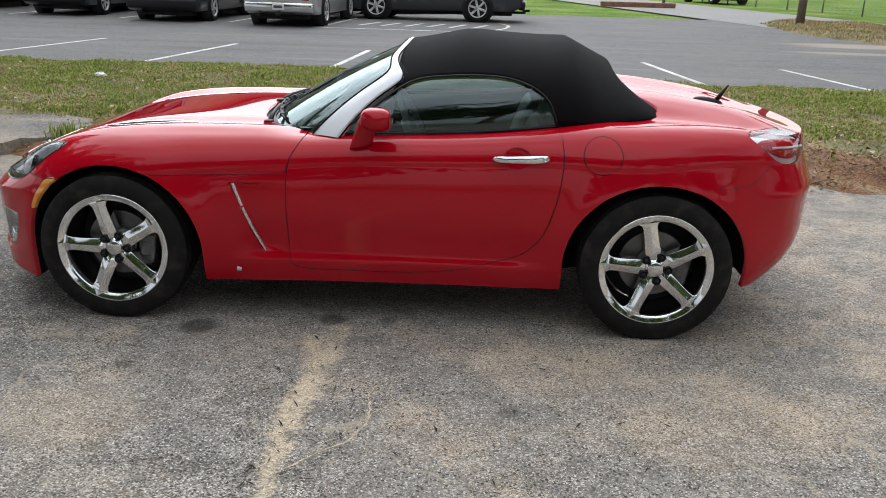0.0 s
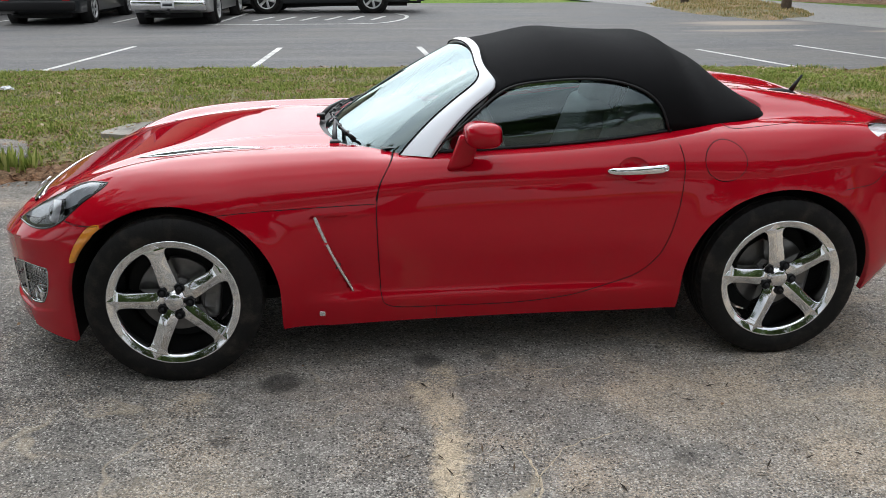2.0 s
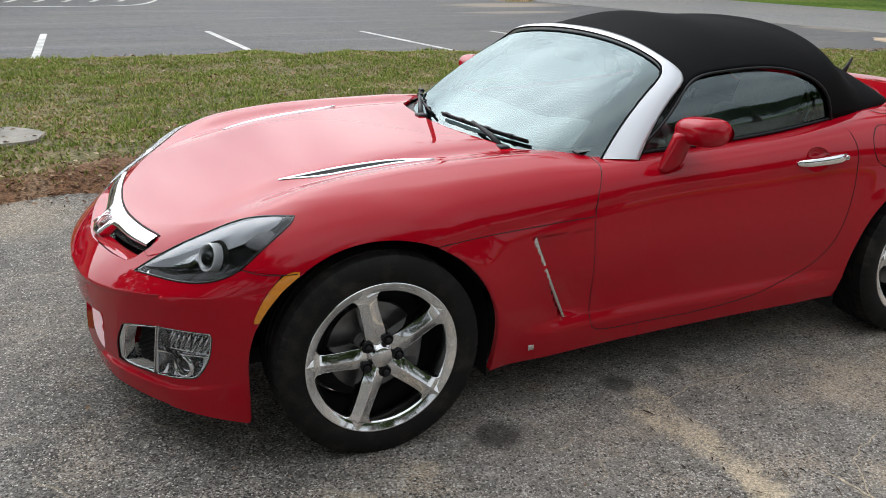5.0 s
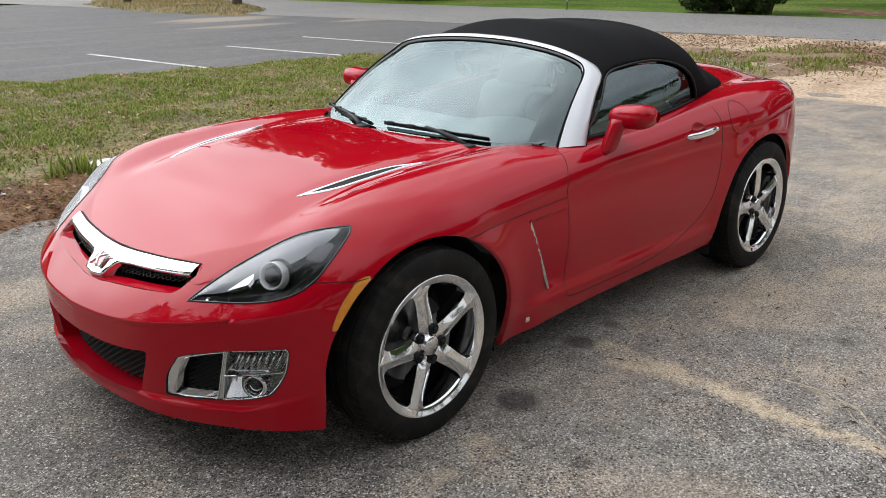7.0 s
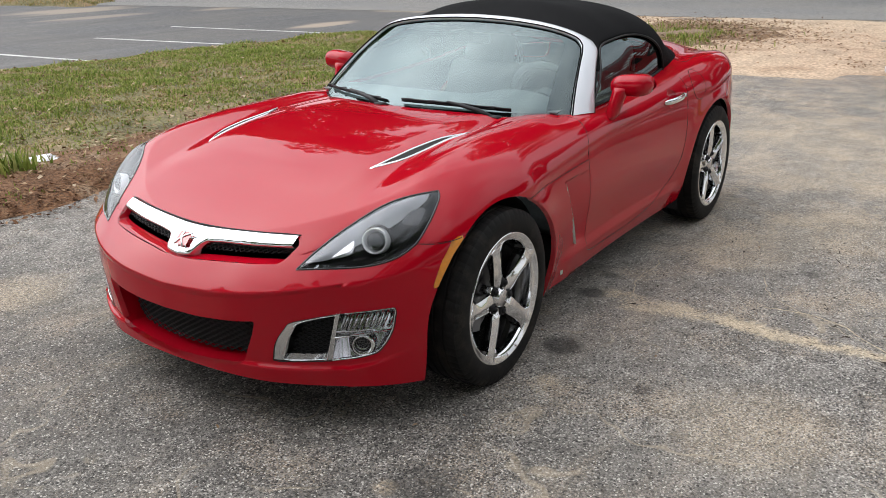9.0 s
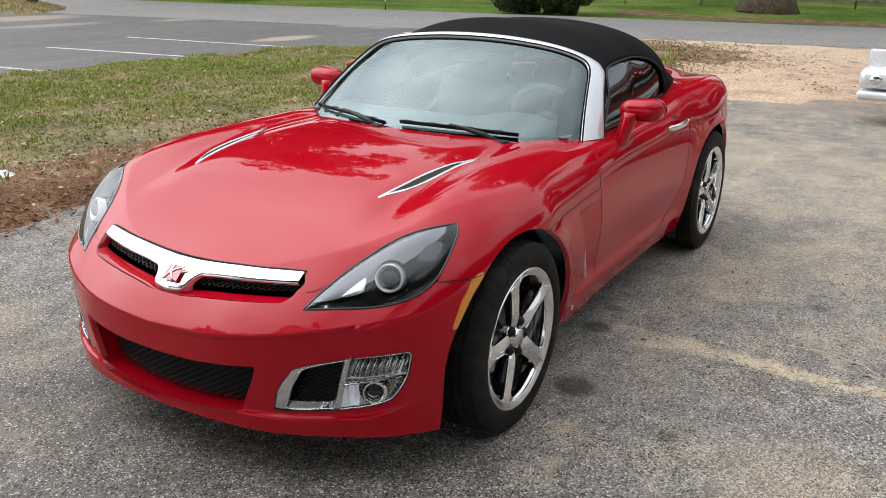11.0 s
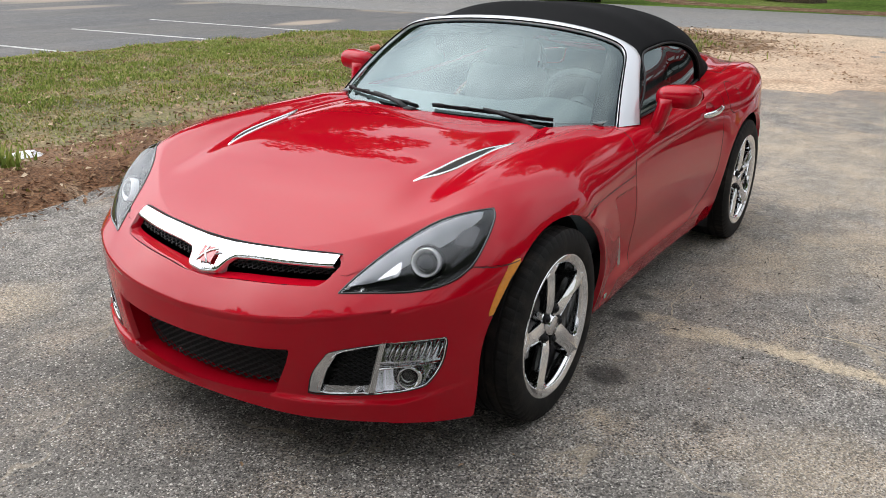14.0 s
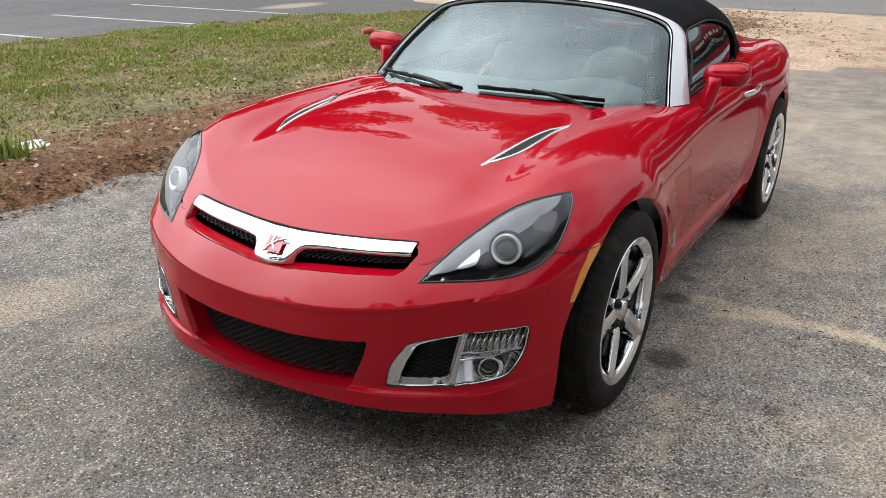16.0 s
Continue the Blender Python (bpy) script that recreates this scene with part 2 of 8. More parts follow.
# ---- ground: pavement, road, lawns, sand ----
def asphalt(name, tone, chip, stains=False, chip_scale=135.0, tint=(0.94, 0.865), drifts=(), contrast=1.0):
    """Old asphalt: stones in a dark binder, worn pale, with sand lying in the hollows."""
    m = bpy.data.materials.new(name)
    m.use_nodes = True
    n, l = m.node_tree.nodes, m.node_tree.links
    b = n["Principled BSDF"]
    b.inputs["Roughness"].default_value = 0.85
    b.inputs["Specular IOR Level"].default_value = 0.3
    co = n.new("ShaderNodeTexCoord").outputs["Object"]

    def value(operation, *args, clamp=False):
        x = n.new("ShaderNodeMath")
        x.operation, x.use_clamp = operation, clamp
        for k, a in enumerate(args):
            if isinstance(a, (int, float)):
                x.inputs[k].default_value = a
            else:
                l.new(a, x.inputs[k])
        return x.outputs[0]

    def noise_of(size, detail=4.0, rough=0.5):
        t = n.new("ShaderNodeTexNoise")
        t.inputs["Scale"].default_value, t.inputs["Detail"].default_value, t.inputs["Roughness"].default_value = size, detail, rough
        l.new(co, t.inputs["Vector"])
        return t.outputs["Fac"]

    def soft(a, lo, hi):
        r = n.new("ShaderNodeMapRange")
        r.interpolation_type = "SMOOTHSTEP"
        r.inputs["From Min"].default_value, r.inputs["From Max"].default_value = lo, hi
        l.new(a, r.inputs["Value"])
        return r.outputs[0]

    def mixed(fac, a, c):
        x = n.new("ShaderNodeMixRGB")
        l.new(fac, x.inputs["Fac"])
        for k, v in (("Color1", a), ("Color2", c)):
            if isinstance(v, tuple):
                x.inputs[k].default_value = (*v, 1)
            else:
                l.new(v, x.inputs[k])
        return x.outputs[0]

    stones = n.new("ShaderNodeTexVoronoi")
    stones.inputs["Scale"].default_value = chip_scale
    l.new(co, stones.inputs["Vector"])
    pick = n.new("ShaderNodeSeparateColor")
    l.new(stones.outputs["Color"], pick.inputs[0])
    ramp = n.new("ShaderNodeValToRGB")
    e = ramp.color_ramp.elements
    e[0].position, e[0].color = 0.0, (tone * (1 - 0.87 * contrast), tone * (1 - 0.875 * contrast), tone * (1 - 0.88 * contrast), 1)
    e[1].position, e[1].color = 1.0, (tone + (chip * 2.3 - tone) * contrast, tone + (chip * 2.2 - tone) * contrast, tone + (chip * 2.0 - tone) * contrast, 1)
    for at, k in ((0.22, 0.5), (0.5, 0.95), (0.78, 1.3), (0.93, 1.8)):
        k = 1 + (k - 1) * contrast
        x = e.new(at)
        x.color = (tone * k, tone * k * tint[0], tone * k * tint[1], 1)
    l.new(pick.outputs[0], ramp.inputs["Fac"])
    colour = ramp.outputs["Color"]
    wide, mid, small = noise_of(0.45, 3.0), noise_of(2.3, 4.0, 0.6), noise_of(38, 2.0)
    dark = soft(value("SUBTRACT", wide, value("MULTIPLY", mid, 0.4)), 0.18, 0.42)
    worn = soft(noise_of(7.5, 5.0, 0.7), 0.36, 0.66)
    deep = n.new("ShaderNodeMapRange")
    deep.inputs["To Min"].default_value, deep.inputs["To Max"].default_value = 1 - 0.3 * contrast, 1 + 0.3 * contrast
    l.new(worn, deep.inputs["Value"])
    scaled = n.new("ShaderNodeVectorMath")
    scaled.operation = "SCALE"
    l.new(colour, scaled.inputs[0])
    l.new(deep.outputs[0], scaled.inputs["Scale"])
    colour = scaled.outputs[0]
    colour = mixed(value("MULTIPLY", dark, 0.35), colour, (tone * 1.3, tone * 1.2, tone * 1.05))
    specks = noise_of(110, 4.0, 0.8)

    def stony(rgb):
        """A sand colour that still shows the stones."""
        k = value("ADD", 0.62, value("MULTIPLY", pick.outputs[0], 0.76))
        x = n.new("ShaderNodeVectorMath")
        x.operation = "SCALE"
        x.inputs[0].default_value = rgb
        l.new(k, x.inputs["Scale"])
        return x.outputs[0]

    film = value("ADD", mid, value("MULTIPLY", value("SUBTRACT", specks, 0.5), 1.3))
    if stains:
        # more sand has blown over the open side of the lot
        place = n.new("ShaderNodeSeparateXYZ")
        l.new(co, place.inputs[0])
        film = value("ADD", film, value("MULTIPLY", soft(place.outputs[0], -1.2, 1.6), 0.10))
    dust = soft(film, 0.54, 0.80)
    colour = mixed(value("MULTIPLY", dust, 0.72 if stains else 0.15), colour, stony((0.41, 0.325, 0.235)))
    if stains:
        # the colour is darker before the car, slightly paler beyond an uneven edge
        front_tone = n.new("ShaderNodeMapRange")
        front_tone.interpolation_type = "SMOOTHSTEP"
        front_tone.inputs["From Min"].default_value, front_tone.inputs["From Max"].default_value = -2.0, -1.1
        front_tone.inputs["To Min"].default_value, front_tone.inputs["To Max"].default_value = 0.74, 1.06
        l.new(value("ADD", place.outputs[0], value("MULTIPLY", value("SUBTRACT", mid, 0.5), 0.9)), front_tone.inputs["Value"])
        toned = n.new("ShaderNodeVectorMath")
        toned.operation = "SCALE"
        l.new(colour, toned.inputs[0])
        l.new(front_tone.outputs[0], toned.inputs["Scale"])
        colour = toned.outputs[0]
        # odd pale stones and open pits
        colour = mixed(value("GREATER_THAN", pick.outputs[1], 0.972), colour, (0.52, 0.49, 0.44))
        pits = n.new("ShaderNodeTexVoronoi")
        pits.inputs["Scale"].default_value = 78.0
        l.new(co, pits.inputs["Vector"])
        hole = n.new("ShaderNodeSeparateColor")
        l.new(pits.outputs["Color"], hole.inputs[0])
        colour = mixed(value("MULTIPLY", value("MULTIPLY", value("LESS_THAN", hole.outputs[0], 0.22), value("LESS_THAN", pits.outputs["Distance"], 0.42)), 0.8), colour, (0.026, 0.024, 0.022))
        colour = mixed(value("MULTIPLY", value("MULTIPLY", value("GREATER_THAN", hole.outputs[1], 0.93), value("LESS_THAN", pits.outputs["Distance"], 0.36)), 0.8), colour, (0.46, 0.44, 0.40))
        # long pale streaks of blown sand on the open ground
        reach = n.new("ShaderNodeMapping")
        reach.inputs["Scale"].default_value = (0.75, 2.6, 1.0)
        reach.inputs["Rotation"].default_value = (0, 0, radians(28))
        l.new(co, reach.inputs["Vector"])
        streak = n.new("ShaderNodeTexNoise")
        streak.inputs["Scale"].default_value, streak.inputs["Detail"].default_value, streak.inputs["Roughness"].default_value = 1.0, 7.0, 0.7
        l.new(reach.outputs[0], streak.inputs["Vector"])
        blown = soft(value("ADD", streak.outputs["Fac"], value("MULTIPLY", value("SUBTRACT", specks, 0.5), 0.7)), 0.50, 0.74)
        amount = value("ADD", 0.42, value("MULTIPLY", soft(place.outputs[0], 0.0, 3.5), 0.35))
        colour = mixed(value("MULTIPLY", blown, amount), colour, stony((0.43, 0.355, 0.27)))
    if drifts:
        long = n.new("ShaderNodeMapping")
        long.inputs["Scale"].default_value = (0.16, 1.5, 1.0)
        l.new(co, long.inputs["Vector"])
        t = n.new("ShaderNodeTexNoise")
        t.inputs["Scale"].default_value, t.inputs["Detail"].default_value, t.inputs["Roughness"].default_value = 1.0, 6.0, 0.65
        l.new(long.outputs[0], t.inputs["Vector"])
        colour = mixed(value("MULTIPLY", soft(t.outputs["Fac"], 0.52, 0.72), 0.4), colour, (tone * 1.9, tone * 1.85, tone * 1.8))
        colour = mixed(value("MULTIPLY", value("SUBTRACT", 1.0, soft(t.outputs["Fac"], 0.30, 0.48)), 0.45), colour, (tone * 0.55, tone * 0.55, tone * 0.57))
        q = n.new("ShaderNodeSeparateXYZ")
        l.new(co, q.inputs[0])
        for x, y, rx, ry, k in drifts:
            d = value("SQRT", value("ADD", value("POWER", value("DIVIDE", value("SUBTRACT", q.outputs[0], x), rx), 2.0), value("POWER", value("DIVIDE", value("SUBTRACT", q.outputs[1], y), ry), 2.0)))
            d = value("ADD", d, value("MULTIPLY", value("SUBTRACT", t.outputs["Fac"], 0.5), 2.4))
            colour = mixed(value("MULTIPLY", value("SUBTRACT", 1.0, soft(d, 0.35, 1.1)), k), colour, (0.42, 0.34, 0.26))
    if stains:
        p = n.new("ShaderNodeSeparateXYZ")
        l.new(co, p.inputs[0])
        # upper band of the bowl, painted pale as if the lens mirrored sky
        wave = value("MULTIPLY", value("SUBTRACT", noise_of(3.2, 6.0, 0.7), 0.5), 0.36)
        wave = value("ADD", wave, value("MULTIPLY", value("SUBTRACT", noise_of(28, 5.0, 0.75), 0.5), 0.10))
        # a line of sand where two pours meet, running out from under the car
        off = value("ABSOLUTE", value("SUBTRACT", value("ADD", p.outputs[0], wave), value("ADD", -0.23, value("MULTIPLY", p.outputs[1], -0.005))))
        grit = noise_of(75, 6.0, 0.85)
        taper = n.new("ShaderNodeMapRange")
        taper.inputs["From Min"].default_value, taper.inputs["From Max"].default_value = -2.35, -0.95
        taper.inputs["To Min"].default_value, taper.inputs["To Max"].default_value = 0.022, 0.082
        l.new(p.outputs[1], taper.inputs["Value"])
        edge = value("ADD", value("SUBTRACT", off, taper.outputs[0]), value("MULTIPLY", value("SUBTRACT", grit, 0.5), 0.16))
        line = value("MULTIPLY", value("SUBTRACT", 1.0, soft(edge, -0.035, 0.03)), value("SUBTRACT", 1.0, soft(p.outputs[1], -0.92, -0.78)))
        line = value("MULTIPLY", line, soft(value("ADD", value("MULTIPLY", grit, 0.75), value("MULTIPLY", mid, 0.55)), 0.53, 0.64))
        colour = mixed(value("MULTIPLY", line, 0.88), colour, stony((0.50, 0.41, 0.29)))
        # hairline cracks filled with pale sand
        web = value("ABSOLUTE", value("SUBTRACT", noise_of(1.15, 3.0, 0.55), 0.5))
        web = value("MULTIPLY", value("SUBTRACT", 1.0, soft(web, 0.002, 0.008)), soft(value("ADD", noise_of(1.9, 1.0), value("MULTIPLY", grit, 0.5)), 0.74, 0.86))
        colour = mixed(value("MULTIPLY", web, 0.4), colour, (0.42, 0.35, 0.25))
        # pale drifts and dark oil spots: x, y, radius, strength
        for x, y, r, k in ((-1.72, 1.5, 0.28, 0.75), (-1.05, -1.76, 0.34, 0.6), (1.3, -1.6, 0.45, 0.4), (-1.12, -1.02, 0.05, 0.8), (0.75, -1.2, 0.35, 0.4), (2.6, -1.2, 0.6, 0.35), (1.0, -3.0, 0.5, 0.45), (-2.0, -0.92, 0.045, 0.85), (4.0, -0.9, 0.9, 0.45), (-2.3, 2.2, 0.5, 0.6), (-3.6, 2.2, 0.6, 0.6), (0.4, 2.4, 0.4, 0.5), (3.2, -1.9, 0.7, 0.5), (2.2, -3.2, 0.8, 0.5), (-3.0, 0.4, 0.5, 0.45)):
            d = value("SQRT", value("ADD", value("POWER", value("SUBTRACT", p.outputs[0], x), 2.0), value("POWER", value("SUBTRACT", p.outputs[1], y), 2.0)))
            d = value("ADD", d, value("MULTIPLY", wave, r * 2.2))
            colour = mixed(value("MULTIPLY", value("MULTIPLY", value("SUBTRACT", 1.0, soft(d, r * 0.4, r * 1.15)), k), soft(grit, 0.40, 0.62)), colour, stony((0.46, 0.37, 0.26)))
        for x, y, r, k in ((-0.825, -0.935, 0.105, 0.72), (-0.24, -0.80, 0.075, 0.65), (-1.93, -1.0, 0.13, 0.5), (0.02, -0.78, 0.05, 0.4), (-1.0, -1.35, 0.05, 0.4), (0.55, -1.6, 0.06, 0.35)):
            d = value("SQRT", value("ADD", value("POWER", value("SUBTRACT", p.outputs[0], x), 2.0), value("POWER", value("SUBTRACT", p.outputs[1], y), 2.0)))
            d = value("ADD", d, value("MULTIPLY", wave, r * 0.9))
            colour = mixed(value("MULTIPLY", value("SUBTRACT", 1.0, soft(d, r * 0.5, r * 1.1)), k), colour, (0.018, 0.017, 0.016))
    l.new(colour, b.inputs["Base Color"])
    u = n.new("ShaderNodeBump")
    u.inputs["Distance"].default_value, u.inputs["Strength"].default_value = 0.0028 if stains else 0.002, 0.8
    l.new(value("SUBTRACT", value("MULTIPLY", small, 0.6), stones.outputs["Distance"]), u.inputs["Height"])
    l.new(u.outputs[0], b.inputs["Normal"])
    return m


DRIFTS = ((9.2, 17.0, 1.8, 0.8, 0.5), (8.3, 14.8, 1.5, 0.5, 0.4), (12.1, 17.2, 0.8, 0.6, 0.5), (12.2, 14.2, 1.6, 0.6, 0.5), (9.5, 9.3, 0.9, 0.35, 0.7), (13.4, 10.0, 1.0, 1.2, 0.75))
ASPHALT_NEAR = asphalt("worn_asphalt", 0.180, 0.24, stains=True, chip_scale=185.0, tint=(0.935, 0.848))
ASPHALT_LOT = asphalt("lot_asphalt", 0.112, 0.13, chip_scale=70, tint=(0.995, 1.01), drifts=DRIFTS, contrast=0.4)
ASPHALT_ROAD = asphalt("road_asphalt", 0.21, 0.26, chip_scale=40, tint=(0.98, 0.96), contrast=0.35)
SAND = mat("sandy_dirt", (0.50, 0.385, 0.27), 0.95, vary=0.3, scale=1.1, fine=0.35, fine_scale=26, bump=0.015, dirt=(0.27, 0.19, 0.125))
TURF = mat("thin_turf", (0.165, 0.145, 0.066), 0.95, vary=0.35, scale=1.6, fine=0.45, fine_scale=30, bump=0.02, dirt=(0.20, 0.13, 0.072))
MULCH = mat("pine_straw_mulch", (0.18, 0.088, 0.040), 0.95, vary=0.35, scale=3, fine=0.55, fine_scale=60, bump=0.012, dirt=(0.21, 0.145, 0.09))
LAWN = mat("mown_lawn", (0.115, 0.19, 0.032), 1.0, spec=0.05, vary=0.4, scale=0.35, fine=0.35, fine_scale=9, bump=0.03, dirt=(0.15, 0.17, 0.05))


def patch(name, rim, z, material, label, category, inner=0.0, rise=0.0, step=0.5, rough=0.0, kind="structure"):
    """A sheet inside a closed rim, cut into a net; rise lifts its middle, falling to the rim over `inner` metres."""
    rim = np.asarray(rim, float)
    lo, hi = rim.min(0), rim.max(0)
    bm = bmesh.new()
    if not rise and not rough:
        bm.faces.new([bm.verts.new((x, y, z)) for x, y in rim])
        bmesh.ops.triangulate(bm, faces=bm.faces)
        ob = part(name, bm, material, smooth=False)
        return tagged(ob, label, category, kind=kind)
    xs, ys = np.arange(lo[0] - step, hi[0] + 2 * step, step), np.arange(lo[1] - step, hi[1] + 2 * step, step)
    gx, gy = [a.ravel() for a in np.meshgrid(xs, ys, indexing="ij")]
    d = rim_distance(rim, gx, gy)
    ok = d < step * 1.5
    # points just outside are drawn in to the rim
    idx = -np.ones(len(gx), int)
    a, bb = rim, np.roll(rim, -1, 0)
    points = []
    for k in np.nonzero(ok)[0]:
        x, y = gx[k], gy[k]
        if d[k] > 0:
            t = np.clip((((x, y) - a) * (bb - a)).sum(1) / ((bb - a) ** 2).sum(1), 0, 1)
            q = a + t[:, None] * (bb - a)
            x, y = q[np.argmin(((q - (x, y)) ** 2).sum(1))]
        up = rise * min(1, max(0, -d[k]) / max(inner, 1e-6))
        up = rise * (1 - (1 - up / rise) ** 2) if rise else 0
        bumps = rough * noise.fractal(Vector((x * 0.9, y * 0.9, 3.1)), 1.0, 2.0, 3) * min(1, max(0, -d[k]) / 0.3)
        idx[k] = len(points)
        points.append((x, y, z + up + bumps))
    nx, ny = len(xs), len(ys)
    faces = []
    for i in range(nx - 1):
        for j in range(ny - 1):
            q = [idx[i * ny + j], idx[(i + 1) * ny + j], idx[(i + 1) * ny + j + 1], idx[i * ny + j + 1]]
            if min(q) >= 0 and min(d[i * ny + j], d[(i + 1) * ny + j], d[(i + 1) * ny + j + 1], d[i * ny + j + 1]) < 0:
                faces.append(q)
    return tagged(sheet(name, points, faces, material), label, category, kind=kind)


def rim_distance(rim, x, y):
    """The distance to a closed rim, negative inside it."""
    a, b = np.asarray(rim, float), np.roll(np.asarray(rim, float), -1, 0)
    best, inside = np.full(len(x), 1e9), np.zeros(len(x), bool)
    for p, q in zip(a, b):
        w = q - p
        t = np.clip(((x - p[0]) * w[0] + (y - p[1]) * w[1]) / max(w @ w, 1e-12), 0, 1)
        best = np.minimum(best, np.hypot(x - p[0] - t * w[0], y - p[1] - t * w[1]))
        if w[1]:
            inside ^= ((p[1] > y) != (q[1] > y)) & (x < p[0] + (y - p[1]) / w[1] * w[0])
    return np.where(inside, -best, best)


def ragged(points, amount, seed, steps=10):
    """A smooth closed rim, roughened."""
    c = curve_through(points, steps, closed=True)
    return np.array([(x + amount * noise.noise(Vector((x * 1.7, y * 1.7, seed))) + 0.5 * amount * noise.noise(Vector((x * 6, y * 6, seed))),
                      y + amount * noise.noise(Vector((x * 1.7, y * 1.7, seed + 9))) + 0.5 * amount * noise.noise(Vector((x * 6, y * 6, seed + 9)))) for x, y in c])


patch("ground", [(-900, -900), (900, -900), (900, 900), (-900, 900)], -0.04, LAWN, "wide green lawn reaching to the horizon", "ground")
patch("pavement", [(-70, -50), (30, -50), (17.6, 4), (15.8, 4), (-70, 4)], 0.0, ASPHALT_NEAR, "worn grey asphalt with exposed stones and sand", "pavement")
patch("parking_lot", [(-70, 4), (17.6, 4), (11.2, 27.0), (1.2, 27.2), (-3.9, 24.0), (-70, 24.0)], 0.0, ASPHALT_LOT, "dark grey asphalt car park with white lines", "parking lot")
patch("road", [(29.2, -50), (35.7, -50), (-2.9, 92), (-9.4, 92)], 0.006, ASPHALT_ROAD, "pale grey two-lane country road", "road")
STRIP = ragged([(-40, 9.1), (-20, 9.1), (-7, 9.05), (-2, 9.1), (1.5, 8.8), (3.8, 8.5), (6.2, 8.2), (8.3, 7.7), (9.6, 7.0), (10.3, 5.6), (9.9, 4.1), (8.6, 3.0), (7.2, 2.4), (5.0, 2.15), (3.0, 2.3), (1.0, 2.55), (-1.0, 2.66), (-2.2, 2.6), (-3.2, 2.75), (-5, 2.55), (-9, 2.6), (-20, 2.6), (-40, 2.6)], 0.16, 2.0)
strip = patch("grass_strip", STRIP, -0.01, TURF, "rough grass strip between two asphalt lots", "grass strip", inner=1.2, rise=0.11, step=0.16, rough=0.05)
ISLAND = ragged([(9.6, 25.6), (11.2, 27.4), (12.8, 26.0), (13.2, 23.5), (12.7, 21.0), (12.1, 19.3), (11.0, 18.3), (10.1, 17.8), (9.5, 19.2), (9.2, 21.5), (9.3, 24.0)], 0.25, 5.0)
patch("grass_island", ISLAND, -0.01, TURF, "rough grass island beside the road", "grass island", inner=0.8, rise=0.14, step=0.3, rough=0.06)
MULCH_RIM = ragged([(-14, 2.85), (-6, 2.85), (-3.2, 2.9), (-1.7, 3.45), (-0.5, 4.05), (0.8, 4.25), (2.8, 4.0), (4.8, 3.5), (6.5, 3.0), (5.0, 2.1), (3.0, 2.2), (1.0, 2.42), (-1.0, 2.52), (-2.2, 2.48), (-5, 2.45), (-14, 2.5)], 0.30, 7.0)
patch("mulch_bed", MULCH_RIM, -0.014, MULCH, "brown pine straw and dead leaves along the kerbless edge", "mulch", inner=0.5, rise=0.11, step=0.10, rough=0.045)
patch("sand_apron", ragged([(7.3, 2.3), (8.9, 2.7), (10.4, 4.4), (10.8, 6.2), (12.6, 8.4), (14.2, 4.6), (15.5, 0.0), (16.5, -5), (17.5, -10), (11.0, -9), (9.0, -4.0), (8.0, -1.4), (7.0, 0.4), (6.8, 1.6)], 0.65, 11.0), 0.002, SAND, "pale orange sand spread over the road's edge", "sand", inner=1.2, rise=0.02, step=0.2, rough=0.03)

LITTER = mat("leafy_dirt", (0.23, 0.16, 0.10), 0.95, vary=0.35, scale=2.2, fine=0.5, fine_scale=28, bump=0.02, dirt=(0.15, 0.10, 0.065))
patch("litter_bed", ragged([(8.2, 2.5), (9.4, 1.7), (11.0, 0.9), (12.8, 1.0), (13.7, 2.4), (13.1, 3.8), (11.6, 4.6), (10.4, 5.2), (9.7, 3.6)], 0.55, 13.0), 0.006, LITTER, "brown dead leaves and bark over sand", "leaf litter", inner=1.4, rise=0.035, step=0.14, rough=0.06)

SAND_FILL = mat("crack_sand", (0.40, 0.335, 0.245), 0.95, vary=0.35, scale=30, fine=0.4, fine_scale=160, bump=0.002)


def crack(points, width, seed):
    """A ragged hairline filled with pale sand, lying a millimetre proud."""
    c = curve_through(points, 14)
    rows, bm = [], bmesh.new()
    for k, q in enumerate(c):
        way = c[min(k + 1, len(c) - 1)] - c[max(k - 1, 0)]
        side = np.array([-way[1], way[0]]) / np.linalg.norm(way)
        q = q + side * 0.014 * noise.noise(Vector((q[0] * 22, q[1] * 22, seed)))
        w = width * (0.55 + 0.9 * abs(noise.noise(Vector((q[0] * 35, q[1] * 35, seed + 4))))) * min(1, 0.2 + 4 * (1 - abs(2 * k / (len(c) - 1) - 1)))
        rows.append((bm.verts.new((*(q + side * w / 2), 0.0016)), bm.verts.new((*(q - side * w / 2), 0.0016))))
    for a, b in zip(rows, rows[1:]):
        bm.faces.new((a[0], b[0], b[1], a[1]))
    tagged(part("sand_crack", bm, SAND_FILL, smooth=False), "thin crack in the asphalt filled with pale sand", "crack", group="cracks in the asphalt", kind="structure")


crack([(-0.22, -2.10), (-0.099, -1.955), (0.004, -1.845), (0.045, -1.70), (0.041, -1.616), (0.019, -1.49)], 0.011, 2.0)
crack([(-0.16, -0.97), (-0.02, -0.93), (0.12, -0.91), (0.27, -0.93), (0.36, -0.90)], 0.007, 5.0)
crack([(-0.17, -2.02), (-0.02, -1.80), (0.06, -1.66), (0.20, -1.50), (0.42, -1.42)], 0.006, 7.0)


